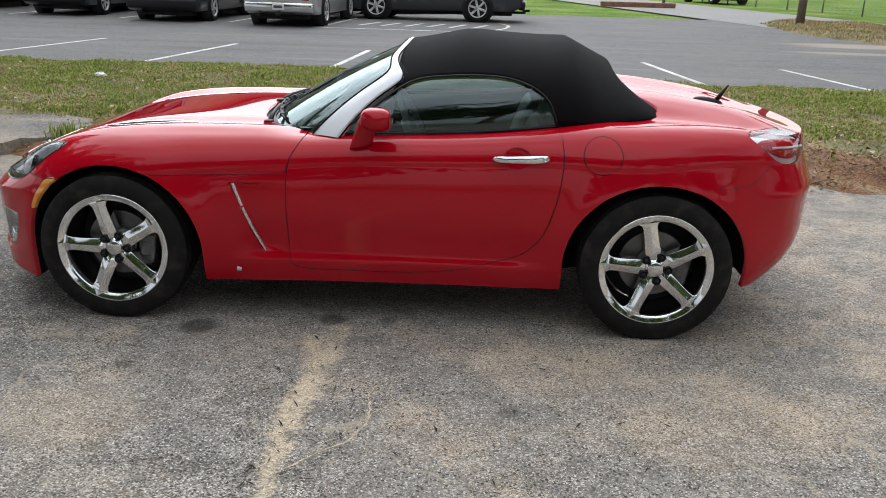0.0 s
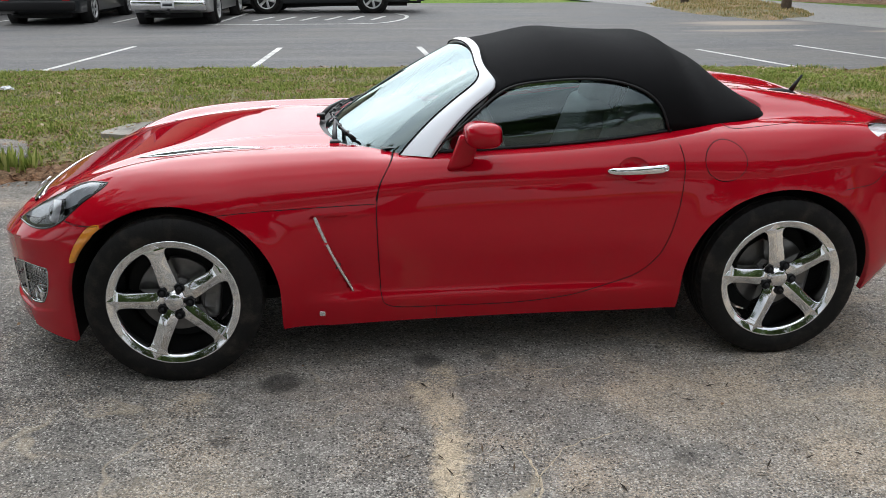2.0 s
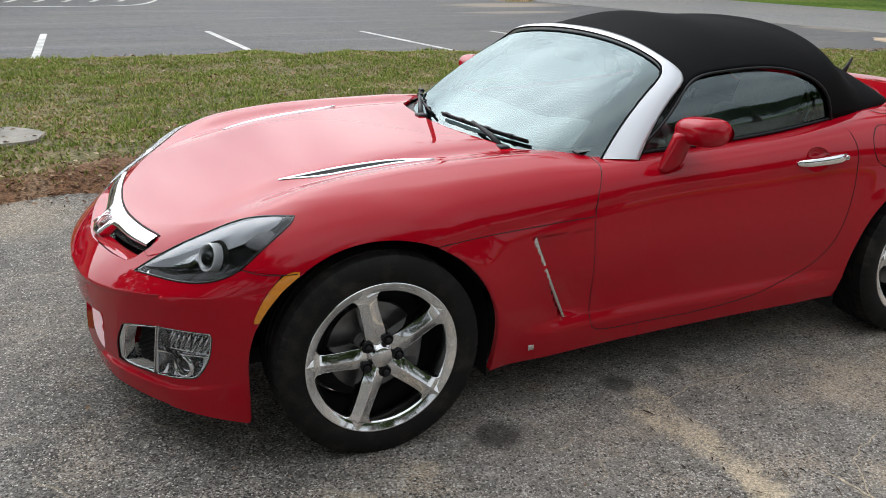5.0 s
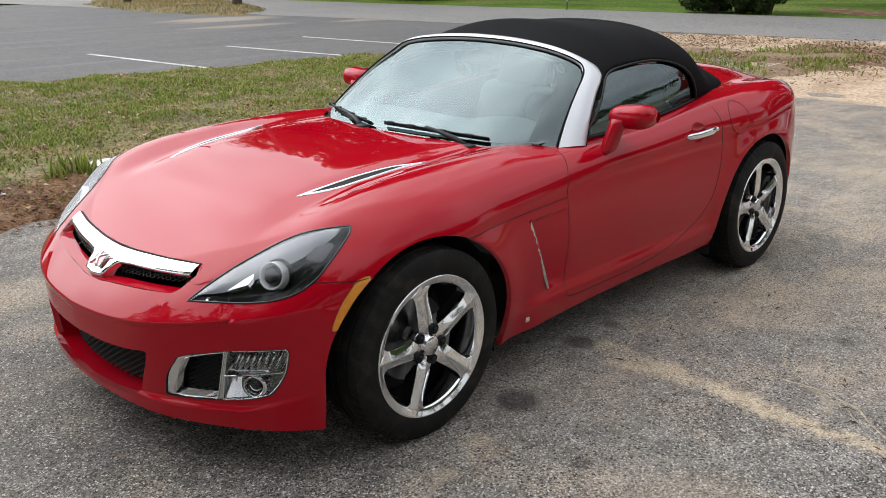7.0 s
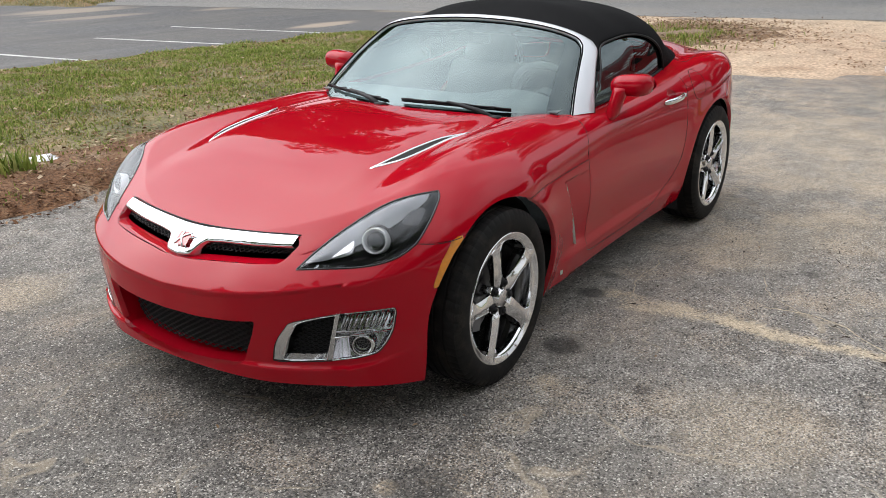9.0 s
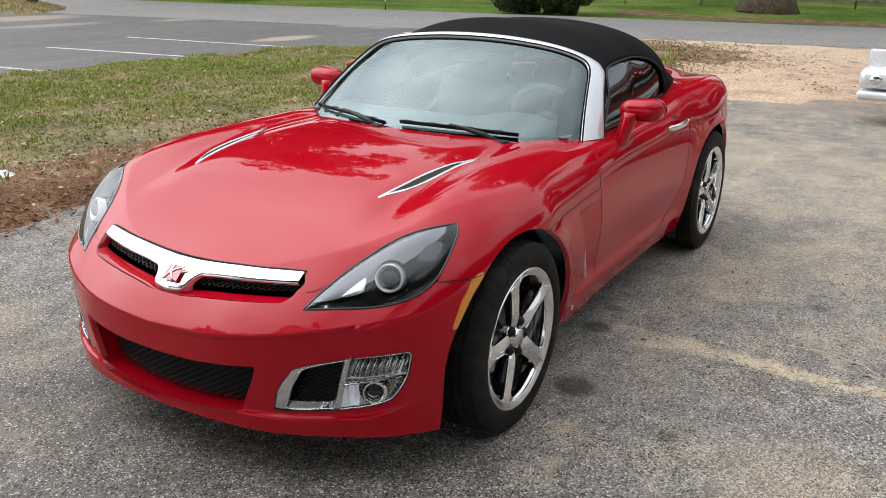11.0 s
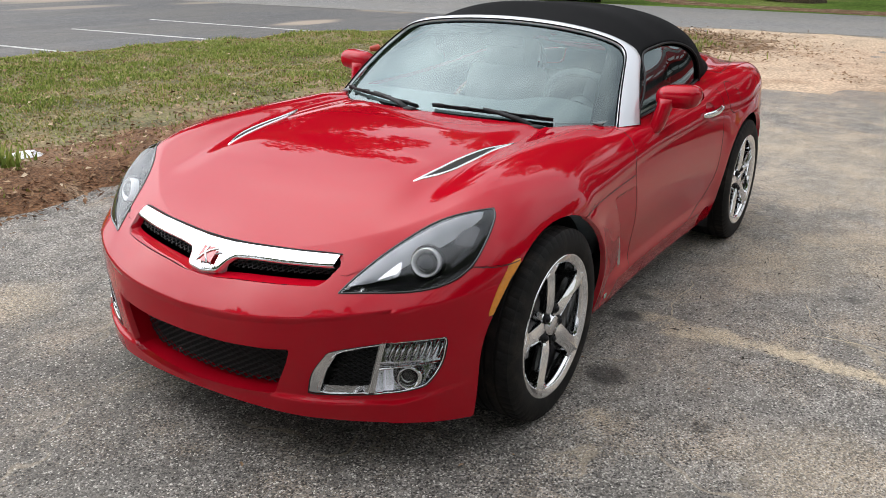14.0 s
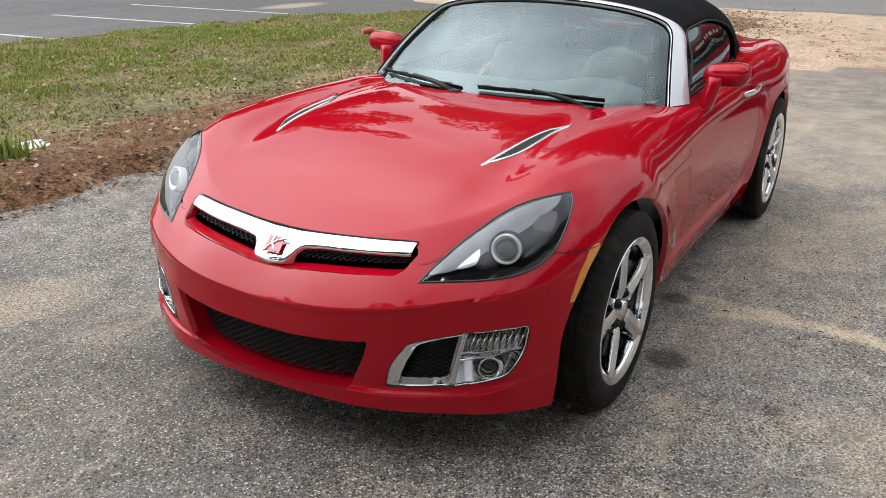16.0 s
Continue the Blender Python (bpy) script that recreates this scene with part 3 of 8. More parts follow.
def line(name, a, b, width=0.10):
    """A painted bay line, a few millimetres thick."""
    a, b = Vector((*a, 0)), Vector((*b, 0))
    side = (b - a).normalized().cross(Vector((0, 0, 1))) * width / 2
    bm = bmesh.new()
    steps = 24
    rows = []
    for k in range(steps + 1):
        p = a.lerp(b, k / steps)
        j = 0.012 * noise.noise(Vector((p.x * 9, p.y * 9, 1)))
        rows.append([bm.verts.new(p + side * (1 + 8 * j) + Vector((0, 0, 0.005))), bm.verts.new(p - side * (1 - 8 * j) + Vector((0, 0, 0.005)))])
    for p, q in zip(rows, rows[1:]):
        bm.faces.new((p[0], q[0], q[1], p[1]))
    return tagged(part(name, bm, WHITE_MARK, smooth=False), "worn white painted parking bay line", "parking line", group="parking bay lines", kind="structure")


for a, b in (((-7.87, 9.6), (-7.17, 13.13)), ((-4.98, 9.0), (-4.42, 12.79)), ((-1.98, 8.9), (-1.75, 12.24)), ((0.85, 8.6), (0.75, 12.1)), ((3.68, 8.5), (3.28, 11.6)), ((6.13, 8.2), (5.58, 11.08)),
             ((8.26, 8.05), (7.65, 11.6)), ((-10.9, 9.3), (-10.0, 13.3)), ((-13.9, 9.3), (-12.8, 13.4)),
             ((-9.35, 19.2), (-8.9, 23.6)), ((-6.3, 19.0), (-5.9, 23.4)), ((-12.6, 19.6), (-12.0, 23.8)), ((-3.75, 18.4), (-3.3, 23.2)), ((-3.9, 17.95), (-0.4, 17.85))):
    line("parking_line", a, b)
# ---- shape of the roadster's body, front towards -x, half of it (y > 0) ----
def spline(xs, ys, x):
    """Natural cubic spline."""
    xs, ys = np.asarray(xs, float), np.asarray(ys, float)
    n, h = len(xs), np.diff(xs)
    a, b = np.eye(n), np.zeros(n)
    for i in range(1, n - 1):
        a[i, i - 1:i + 2] = h[i - 1], 2 * (h[i - 1] + h[i]), h[i]
        b[i] = 6 * ((ys[i + 1] - ys[i]) / h[i] - (ys[i] - ys[i - 1]) / h[i - 1])
    m = np.linalg.solve(a, b)
    x = np.clip(x, xs[0], xs[-1])
    i = np.clip(np.searchsorted(xs, x) - 1, 0, n - 2)
    u, w = xs[i + 1] - x, x - xs[i]
    return (m[i] * u**3 + m[i + 1] * w**3) / (6 * h[i]) + (ys[i] / h[i] - m[i] * h[i] / 6) * u + (ys[i + 1] / h[i] - m[i + 1] * h[i] / 6) * w


def ease(a, b, x):
    t = np.clip((x - a) / (b - a), 0, 1)
    return t * t * (3 - 2 * t)


def bell(x, middle, width):
    return np.exp(-((x - middle) / width) ** 2)


OUT_X = [-2.035, -2.025, -1.995, -1.935, -1.835, -1.70, -1.50, -1.20, -0.85, -0.45, 0.0, 0.45, 0.85, 1.2, 1.5, 1.69, 1.80, 1.89, 1.96, 2.01, 2.025]
OUT_Y = [0.0, 0.16, 0.32, 0.47, 0.62, 0.745, 0.845, 0.893, 0.878, 0.853, 0.846, 0.852, 0.872, 0.894, 0.868, 0.812, 0.74, 0.61, 0.43, 0.22, 0.0]
OUT_T = np.r_[0, np.cumsum(np.hypot(np.diff(OUT_X), np.diff(OUT_Y)))]
OUT_LONG = OUT_T[-1]
SAMPLE = np.linspace(0, OUT_LONG, 4001)
SAMPLE_X, SAMPLE_Y = spline(OUT_T, OUT_X, SAMPLE), spline(OUT_T, OUT_Y, SAMPLE)


def outline(s):
    x, y = spline(OUT_T, OUT_X, s), spline(OUT_T, OUT_Y, s)
    e = 1e-3
    s0, s1 = np.clip(s - e, 0, OUT_LONG), np.clip(s + e, 0, OUT_LONG)
    tx, ty = spline(OUT_T, OUT_X, s1) - spline(OUT_T, OUT_X, s0), spline(OUT_T, OUT_Y, s1) - spline(OUT_T, OUT_Y, s0)
    tx, ty = np.where(s < e, 0, tx), np.where((s < e) | (s > OUT_LONG - e), np.sign(ty) * np.abs(ty) + 1e-12, ty)
    tx = np.where(s > OUT_LONG - e, 0, tx)
    long = np.hypot(tx, ty)
    return x, y, ty / long, -tx / long  # the inward normal


def middle_height(x):
    return spline([-2.05, -1.9, -1.75, -1.55, -1.35, -1.1, -0.85, -0.6, -0.3, 0.2, 0.7, 1.0, 1.3, 1.6, 1.85, 1.95, 2.05],
                  [0.535, 0.610, 0.678, 0.757, 0.812, 0.849, 0.867, 0.870, 0.868, 0.875, 0.93, 1.0, 0.99, 0.945, 0.897, 0.88, 0.865], x)


def edge_height(x):
    return spline([-2.05, -1.9, -1.75, -1.55, -1.4, -1.2, -0.9, -0.57, -0.2, 0.1, 0.32, 0.55, 0.76, 1.0, 1.3, 1.6, 1.85, 2.05],
                  [0.535, 0.610, 0.672, 0.745, 0.785, 0.815, 0.828, 0.832, 0.850, 0.861, 0.871, 0.889, 0.911, 0.932, 0.945, 0.932, 0.892, 0.855], x)


def top_height(x, y):
    """The bonnet, belt line and rear deck, without the rounded edge."""
    y = np.abs(y)
    t = (y / 0.72) ** 6
    z = middle_height(x) + (edge_height(x) - middle_height(x)) * 2 * t / (1 + t)
    front = ease(-1.75, -1.35, x) * (1 - ease(-0.6, -0.3, x))
    z = z + front * (0.022 * bell(y, 0.66, 0.10) - 0.012 * bell(y, 0.50, 0.07))
    rear = ease(0.9, 1.1, x) * (1 - ease(1.55, 1.9, x))
    return z + rear * (0.03 * bell(y, 0.34, 0.16) - 0.025 * bell(y, 0.60, 0.09))


def low_height(s):
    return spline([0, 0.45, 0.75, 1.05, 1.25, 2.0, 3.0, 3.6, 4.1, 4.5, OUT_LONG], [0.190, 0.182, 0.170, 0.155, 0.165, 0.19, 0.20, 0.21, 0.24, 0.26, 0.27], s)


def round_width(s):
    return spline([0, 0.35, 0.7, 1.0, 1.3, 1.8, 2.6, 3.3, 3.8, 4.3, 4.7, OUT_LONG], [0.19, 0.20, 0.21, 0.20, 0.17, 0.14, 0.13, 0.14, 0.15, 0.12, 0.07, 0.05], s)


def round_drop(s):
    return spline([0, 0.35, 0.7, 1.0, 1.3, 1.8, 2.6, 3.3, 3.8, 4.3, 4.7, OUT_LONG], [0.065, 0.07, 0.11, 0.16, 0.16, 0.12, 0.11, 0.13, 0.14, 0.11, 0.07, 0.05], s)


GILL_TOP, GILL_LOW = 0.652, 0.338


def gill_line(z):
    """The slanted front of the vent behind the front wheel."""
    return -0.675 + (0.656 - z) / 0.324 * 0.145


def wall_inset(s, x, z, low, high):
    """How far the side lies inside the plan's outline."""
    side = ease(-1.75, -1.2, x) * (1 - ease(1.35, 1.8, x))
    nose = 1 - ease(-1.98, -1.6, x)
    tail = ease(1.5, 1.95, x)
    wide = 0.50 + 0.06 * nose + 0.12 * tail
    under = np.clip((wide - z) / (wide - low), 0, 1.2)
    over = np.clip((z - wide) / (high - wide + 1e-6), 0, 1.2)
    d = under**2 * (0.055 * side + 0.03 * nose) + under**4 * 0.14 * tail + over**2 * (0.022 * side + 0.006 * nose + 0.045 * tail)
    door = ease(-0.75, -0.55, x) * (1 - ease(0.55, 0.85, x))
    d = d + door * (0.010 * bell(z, 0.40, 0.09) - 0.016 * (1 - ease(0.29, 0.345, z)))
    for axle in (-1.2075, 1.2):
        far = np.hypot((x - axle) * 0.93, z - 0.335)
        d = d - (0.014 if axle < 0 else 0.009) * bell(far, 0.37, 0.07)
    # a ledge under the fog lamps that climbs to the wheel arch
    ledge = 0.246 + 0.058 * ease(-1.84, -1.56, x)
    d = d - 0.016 * nose * (1 - ease(ledge - 0.012, ledge + 0.006, z)) * ease(-2.05, -1.95, x)
    # the vent's hollow, deepest behind its chrome strip
    t = (x - gill_line(z)) / (-0.415 - gill_line(z))
    hollow = np.where((t > 0) & (t < 1), 1 - t, 0) * ease(GILL_LOW - 0.01, GILL_LOW + 0.03, z) * (1 - ease(GILL_TOP - 0.012, GILL_TOP, z))
    d = d + 0.018 * hollow
    # the rear bumper's upper edge
    return d - 0.010 * tail * bell(z, 0.66, 0.05)


def shell(s, v):
    """The body's skin: v from 0 to 1 up the side, to 2 round the shoulder, to 3 in to the middle line."""
    px, py, nx, ny = outline(s)
    r, drop, low = round_width(s), round_drop(s), low_height(s)
    qx, qy = px + nx * r, np.maximum(py + ny * r, 0)
    high = top_height(px, py) - drop
    u = np.clip(v, 0, 1)
    z0 = low + (high - low) * u
    d0 = wall_inset(s, px, z0, low, high)
    d1 = wall_inset(s, px, high, low, high)
    a = np.clip(v - 1, 0, 1)
    # on the nose the shoulder is nearly a flat slope with a firm lower edge
    nose = 1 - ease(-1.80, -1.52, px)
    c = (1 - np.cos(a * np.pi / 2)) * (1 - nose) + (0.62 * a + 0.38 * (1 - np.cos(a * np.pi / 2))) * nose
    b = np.sin(a * np.pi / 2) * (1 - nose) + (0.62 * a + 0.38 * np.sin(a * np.pi / 2)) * nose
    d2 = d1 + (r - d1) * c
    d = np.where(v < 1, d0, d2)
    x, y = px + nx * d, np.maximum(py + ny * d, 0)
    zr = top_height(x, y) - drop * (1 - b)
    g = np.clip(v - 2, 0, 1)
    x3, y3 = qx, qy * (1 - g)
    x, y = np.where(v > 2, x3, x), np.where(v > 2, y3, y)
    z = np.where(v < 1, z0, np.where(v < 2, zr, top_height(x, y)))
    return np.stack([x, y, z], -1)


# ---- cutting panels out of the skin ----
def skin():
    """The half body as parameters and triangles."""
    s = np.linspace(0, OUT_LONG, 400)
    v = np.r_[np.linspace(0, 1, 62), 1 + np.linspace(0, 1, 26)[1:], 2 + np.linspace(0, 1, 46)[1:]]
    gs, gv = [a.ravel() for a in np.meshgrid(s, v, indexing="ij")]
    q = np.array(grid_faces(len(s), len(v)))
    return gs, gv, np.r_[q[:, [0, 1, 2]], q[:, [0, 2, 3]]]


def skin_normals(s, v):
    e = 2e-3
    s = np.clip(s, 0.006, OUT_LONG - 0.006)
    a = shell(s + e, v) - shell(s - e, v)
    b = shell(s, np.minimum(v + e, 3)) - shell(s, np.maximum(v - e, 0))
    n = np.cross(a, b)
    return -n / np.maximum(np.linalg.norm(n, axis=1, keepdims=True), 1e-12)


def flat_view(axis):
    """Two directions across an axis, to draw shapes along it."""
    a = np.array(axis, float) / np.linalg.norm(axis)
    u = np.cross((0, 0, 1), a) if abs(a[2]) < 0.9 else np.array([1.0, 0, 0])
    u = u / np.linalg.norm(u)
    return np.stack([u, np.cross(a, u)], 1)


def cut(net, rim, axis, near):
    """Parts a net along a closed rim, drawn along an axis; near(points) tells which points it may touch. Returns what lies inside and what lies outside."""
    s, v, tri = net[0].copy(), net[1].copy(), net[2]
    view = flat_view(axis)
    rim = np.asarray(rim, float)
    rim = rim @ view if rim.shape[1] == 3 else rim
    p = shell(s, v)
    ok = near(p)
    flat = p @ view
    d = np.full(len(s), 9.0)
    d[ok] = rim_distance(rim, flat[ok, 0], flat[ok, 1])
    edges = np.unique(np.sort(np.r_[tri[:, [0, 1]], tri[:, [1, 2]], tri[:, [2, 0]]], 1), axis=0)
    a, b = edges[:, 0], edges[:, 1]
    over = (d[a] * d[b] < 0) & ok[a] & ok[b]
    pick = np.unique(np.where(np.abs(d[a[over]]) < np.abs(d[b[over]]), a[over], b[over]))
    if len(pick):
        best, target = np.full(len(pick), 1e9), flat[pick].copy()
        for q0, q1 in zip(rim, np.roll(rim, -1, 0)):
            w = q1 - q0
            t = np.clip(((flat[pick] - q0) @ w) / max(w @ w, 1e-12), 0, 1)
            q = q0 + t[:, None] * w
            far = np.linalg.norm(q - flat[pick], axis=1)
            target[far < best] = q[far < best]
            best = np.minimum(best, far)
        s1, v1, e = s[pick], v[pick], 1e-4
        for _ in range(5):
            here = shell(s1, v1) @ view
            js, jv = (shell(s1 + e, v1) @ view - here) / e, (shell(s1, v1 + e) @ view - here) / e
            det = js[:, 0] * jv[:, 1] - js[:, 1] * jv[:, 0]
            det = np.where(np.abs(det) < 1e-5, 1e9, det)
            off = target - here
            s1 = np.clip(s1 + np.clip((off[:, 0] * jv[:, 1] - off[:, 1] * jv[:, 0]) / det, -0.02, 0.02), 0, OUT_LONG)
            v1 = np.clip(v1 + np.clip((js[:, 0] * off[:, 1] - js[:, 1] * off[:, 0]) / det, -0.05, 0.05), 0, 3)
        s[pick], v[pick], d[pick] = s1, v1, 0.0
    low, high = d[tri].min(1), d[tri].max(1)
    inner = (low < 0) & (high <= 0)
    zero = (low == 0) & (high == 0)
    if zero.any():
        c = shell(s, v)[tri[zero]].mean(1) @ view
        inner[zero] = rim_distance(rim, c[:, 0], c[:, 1]) < 0
    return (s, v, tri[inner]), (s, v, tri[~inner])


def grown(rim, by):
    """A closed rim, moved outwards."""
    rim = np.asarray(rim, float)
    e = np.roll(rim, -1, 0) - rim
    n = np.stack([e[:, 1], -e[:, 0]], 1) / np.maximum(np.linalg.norm(e, axis=1, keepdims=True), 1e-9)
    n = n + np.roll(n, 1, 0)
    n /= np.maximum(np.linalg.norm(n, axis=1, keepdims=True), 1e-9)
    area = (rim[:, 0] * np.roll(rim[:, 1], -1) - rim[:, 1] * np.roll(rim[:, 0], -1)).sum()
    return rim + n * by * (1 if area > 0 else -1)


def pressed(net, side, out=0.0, flange=0.012, out_of=None):
    """Points, faces and normals of a net on one side of the car (-1: the driver's), with its edges folded inwards."""
    s, v, tri = net
    used, tri = np.unique(tri, return_inverse=True)
    tri = tri.reshape(-1, 3)
    s, v = s[used], v[used]
    p, n = shell(s, v), skin_normals(s, v)
    p = p + n * (out if out_of is None else out_of(p)[:, None])
    e = np.r_[tri[:, [0, 1]], tri[:, [1, 2]], tri[:, [2, 0]]]
    if flange:
        key = np.sort(e, 1)
        _, first, count = np.unique(key, axis=0, return_index=True, return_counts=True)
        rim = e[first[count == 1]]
        rim = rim[~((p[rim[:, 0], 1] < 1e-4) & (p[rim[:, 1], 1] < 1e-4))]
        ids = np.unique(rim)
        new_id = {k: len(p) + i for i, k in enumerate(ids)}
        base = len(p)
        p2 = p[ids] - n[ids] * flange
        dup = np.r_[p[ids]]
        fold = []
        for a, b in rim:
            ia, ib = np.searchsorted(ids, a), np.searchsorted(ids, b)
            fold.append((base + ib, base + ia, base + len(ids) + ia))
            fold.append((base + ib, base + len(ids) + ia, base + len(ids) + ib))
        p = np.r_[p, dup, p2]
        flat = n[ids]
        n = np.r_[n, flat, flat]
        tri = np.r_[tri, np.array(fold, int).reshape(-1, 3)]
    p, n = p * (1, side, 1), n * (1, side, 1)
    if side > 0:
        tri = tri[:, ::-1]
    return p, tri, n


def panel(name, nets, material, parent, label="", **how):
    """One panel of the car; nets: pairs of a net and its side."""
    ps, ts, ns, k = [], [], [], 0
    for net, side in nets:
        p, t, n = pressed(net, side, **how)
        ps.append(p), ts.append(t + k), ns.append(n)
        k += len(p)
    return sheet(name, np.concatenate(ps), np.concatenate(ts), material, parent, label, normals=None if how.get("out_of") else np.concatenate(ns))


def on_skin(rim, axis, near, out=0.0):
    """Points of the skin under a line drawn along an axis."""
    view = flat_view(axis)
    gs, gv, _ = whole
    p = shell(gs, gv)
    ok = near(p)
    s0, v0, flat = gs[ok], gv[ok], p[ok] @ view
    k = [int(np.argmin(((flat - r) ** 2).sum(1))) for r in rim]
    s, v, e = s0[k].copy(), v0[k].copy(), 1e-4
    for _ in range(6):
        here = shell(s, v) @ view
        js, jv = (shell(s + e, v) @ view - here) / e, (shell(s, v + e) @ view - here) / e
        det = js[:, 0] * jv[:, 1] - js[:, 1] * jv[:, 0]
        det = np.where(np.abs(det) < 1e-5, 1e9, det)
        off = rim - here
        s = np.clip(s + np.clip((off[:, 0] * jv[:, 1] - off[:, 1] * jv[:, 0]) / det, -0.02, 0.02), 0, OUT_LONG)
        v = np.clip(v + np.clip((js[:, 0] * off[:, 1] - js[:, 1] * off[:, 0]) / det, -0.05, 0.05), 0, 3)
    return shell(s, v) + skin_normals(s, v) * out


def seam(name, rim, axis, near, material, parents, label, radius=0.0012, out=-0.0004, closed=False, sides=(-1, 1)):
    """A slim bar lying in a panel gap."""
    p = on_skin(np.asarray(rim, float), axis, near, out)
    if closed:
        p = np.r_[p, p[:2]]
    for side, parent in zip(sides, parents):
        bm = bmesh.new()
        tube(bm, p * (1, side, 1), radius, 6, caps=not closed)
        part(name, bm, material, parent, label)


def arch(axle, steps=40):
    """A wheel arch's opening, seen from the side."""
    a = np.linspace(0, np.pi, steps)
    return np.r_[[(axle + 0.402, 0.0)], np.stack([axle + 0.402 * np.cos(a), 0.335 + 0.375 * np.sin(a)], 1), [(axle - 0.402, 0.0)]]


X, Y, Z = (1, 0, 0), (0, 1, 0), (0, 0, 1)


def side_rim(points):
    """A rim of (x, z) as flat_view((0, 1, 0)) shows it."""
    return np.array([np.array([x, 0, z]) @ flat_view(Y) for x, z in points])


net = skin()
whole = net
_, net = cut(net, side_rim(arch(-1.2075)), Y, lambda p: (p[:, 1] > 0.6) & (p[:, 2] < 0.8))
_, net = cut(net, side_rim(arch(1.195)), Y, lambda p: (p[:, 1] > 0.6) & (p[:, 2] < 0.8))
# points along the edges of the wing vent
gill = side_rim([(gill_line(GILL_TOP), GILL_TOP), (-0.415, GILL_TOP), (-0.415, GILL_LOW), (gill_line(GILL_LOW), GILL_LOW)])
gill_in, net = cut(net, gill, Y, lambda p: (p[:, 1] > 0.6) & (p[:, 0] < -0.3) & (p[:, 0] > -0.8))
net = (net[0], net[1], np.r_[net[2], gill_in[2]])
# the cabin's opening, seen from above
COWL = [(-0.66, 0.0), (-0.65, 0.2), (-0.60, 0.42), (-0.455, 0.60), (-0.30, 0.672), (-0.19, 0.704)]
BELT = [(-0.1, 0.715), (0.2, 0.712), (0.5, 0.705), (0.8, 0.69), (1.02, 0.655), (1.14, 0.60), (1.20, 0.545), (1.20, 0.50), (1.13, 0.42), (1.06, 0.30), (1.04, 0.15), (1.04, 0.0)]
hole = np.r_[curve_through(COWL + BELT, 8), [(1.04, -0.3), (-0.66, -0.3)]]
_, net = cut(net, np.c_[hole, np.zeros(len(hole))], Z, lambda p: p[:, 2] > 0.75)

# headlamps
HEAD_AXIS = (-0.62, 0.55, 0.56)
HEAD = curve_through([(-1.868, 0.483, 0.578), (-1.80, 0.517, 0.633), (-1.695, 0.562, 0.691), (-1.565, 0.634, 0.75), (-1.432, 0.742, 0.776)], 6)
HEAD = np.r_[HEAD, curve_through([(-1.432, 0.742, 0.776), (-1.46, 0.762, 0.755), (-1.535, 0.775, 0.70), (-1.612, 0.770, 0.643), (-1.690, 0.732, 0.608), (-1.775, 0.652, 0.594), (-1.868, 0.483, 0.578)], 6)[1:-1]]
head_rim = HEAD @ flat_view(HEAD_AXIS)
head_near = lambda p: (p[:, 0] < -1.3) & (p[:, 2] > 0.5) & (p[:, 1] > 0.3)
_, net = cut(net, grown(head_rim, 0.004), HEAD_AXIS, head_near)
head_net, _ = cut(whole, head_rim, HEAD_AXIS, head_near)

# tail lamps
TAIL_AXIS = (0.45, 0.8, 0.35)
TAIL = curve_through([(1.56, 0.775, 0.925), (1.655, 0.68, 0.938), (1.80, 0.50, 0.905), (1.86, 0.55, 0.80), (1.80, 0.70, 0.795), (1.70, 0.79, 0.815), (1.62, 0.81, 0.87)], 5, closed=True)
tail_rim = TAIL @ flat_view(TAIL_AXIS)
tail_near = lambda p: (p[:, 0] > 1.4) & (p[:, 2] > 0.6) & (p[:, 1] > 0.25)
_, net = cut(net, grown(tail_rim, 0.003), TAIL_AXIS, tail_near)
tail_net, _ = cut(whole, tail_rim, TAIL_AXIS, tail_near)

# openings of the nose, seen from the front as (y, z)
def front_rim(points):
    return np.array([np.array([0, y, z]) @ flat_view(X) for y, z in points])


nose_near = lambda p: p[:, 0] < -1.55
BAR_TOP = [(-0.05, 0.636), (0.0, 0.636), (0.106, 0.638), (0.21, 0.643), (0.30, 0.647), (0.414, 0.652)]
SLOT = BAR_TOP + [(0.440, 0.634), (0.424, 0.598), (0.405, 0.586), (0.30, 0.578), (0.144, 0.567), (0.07, 0.560), (-0.05, 0.557)]
_, net = cut(net, grown(front_rim(SLOT), 0.003), X, nose_near)
LOWER = [(-0.05, 0.388), (0.15, 0.388), (0.30, 0.396), (0.372, 0.404), (0.36, 0.36), (0.315, 0.25), (0.285, 0.228), (0.15, 0.213), (-0.05, 0.203)]
_, net = cut(net, front_rim(LOWER), X, nose_near)
FOG = np.r_[curve_through([(0.413, 0.262), (0.428, 0.325), (0.462, 0.382), (0.495, 0.411), (0.63, 0.441), (0.748, 0.446)], 4), curve_through([(0.752, 0.43), (0.744, 0.367), (0.722, 0.311), (0.692, 0.284), (0.585, 0.266), (0.43, 0.258)], 4)]
_, net = cut(net, front_rim(FOG), X, nose_near)
fog_net, _ = cut(whole, front_rim(FOG), X, nose_near)

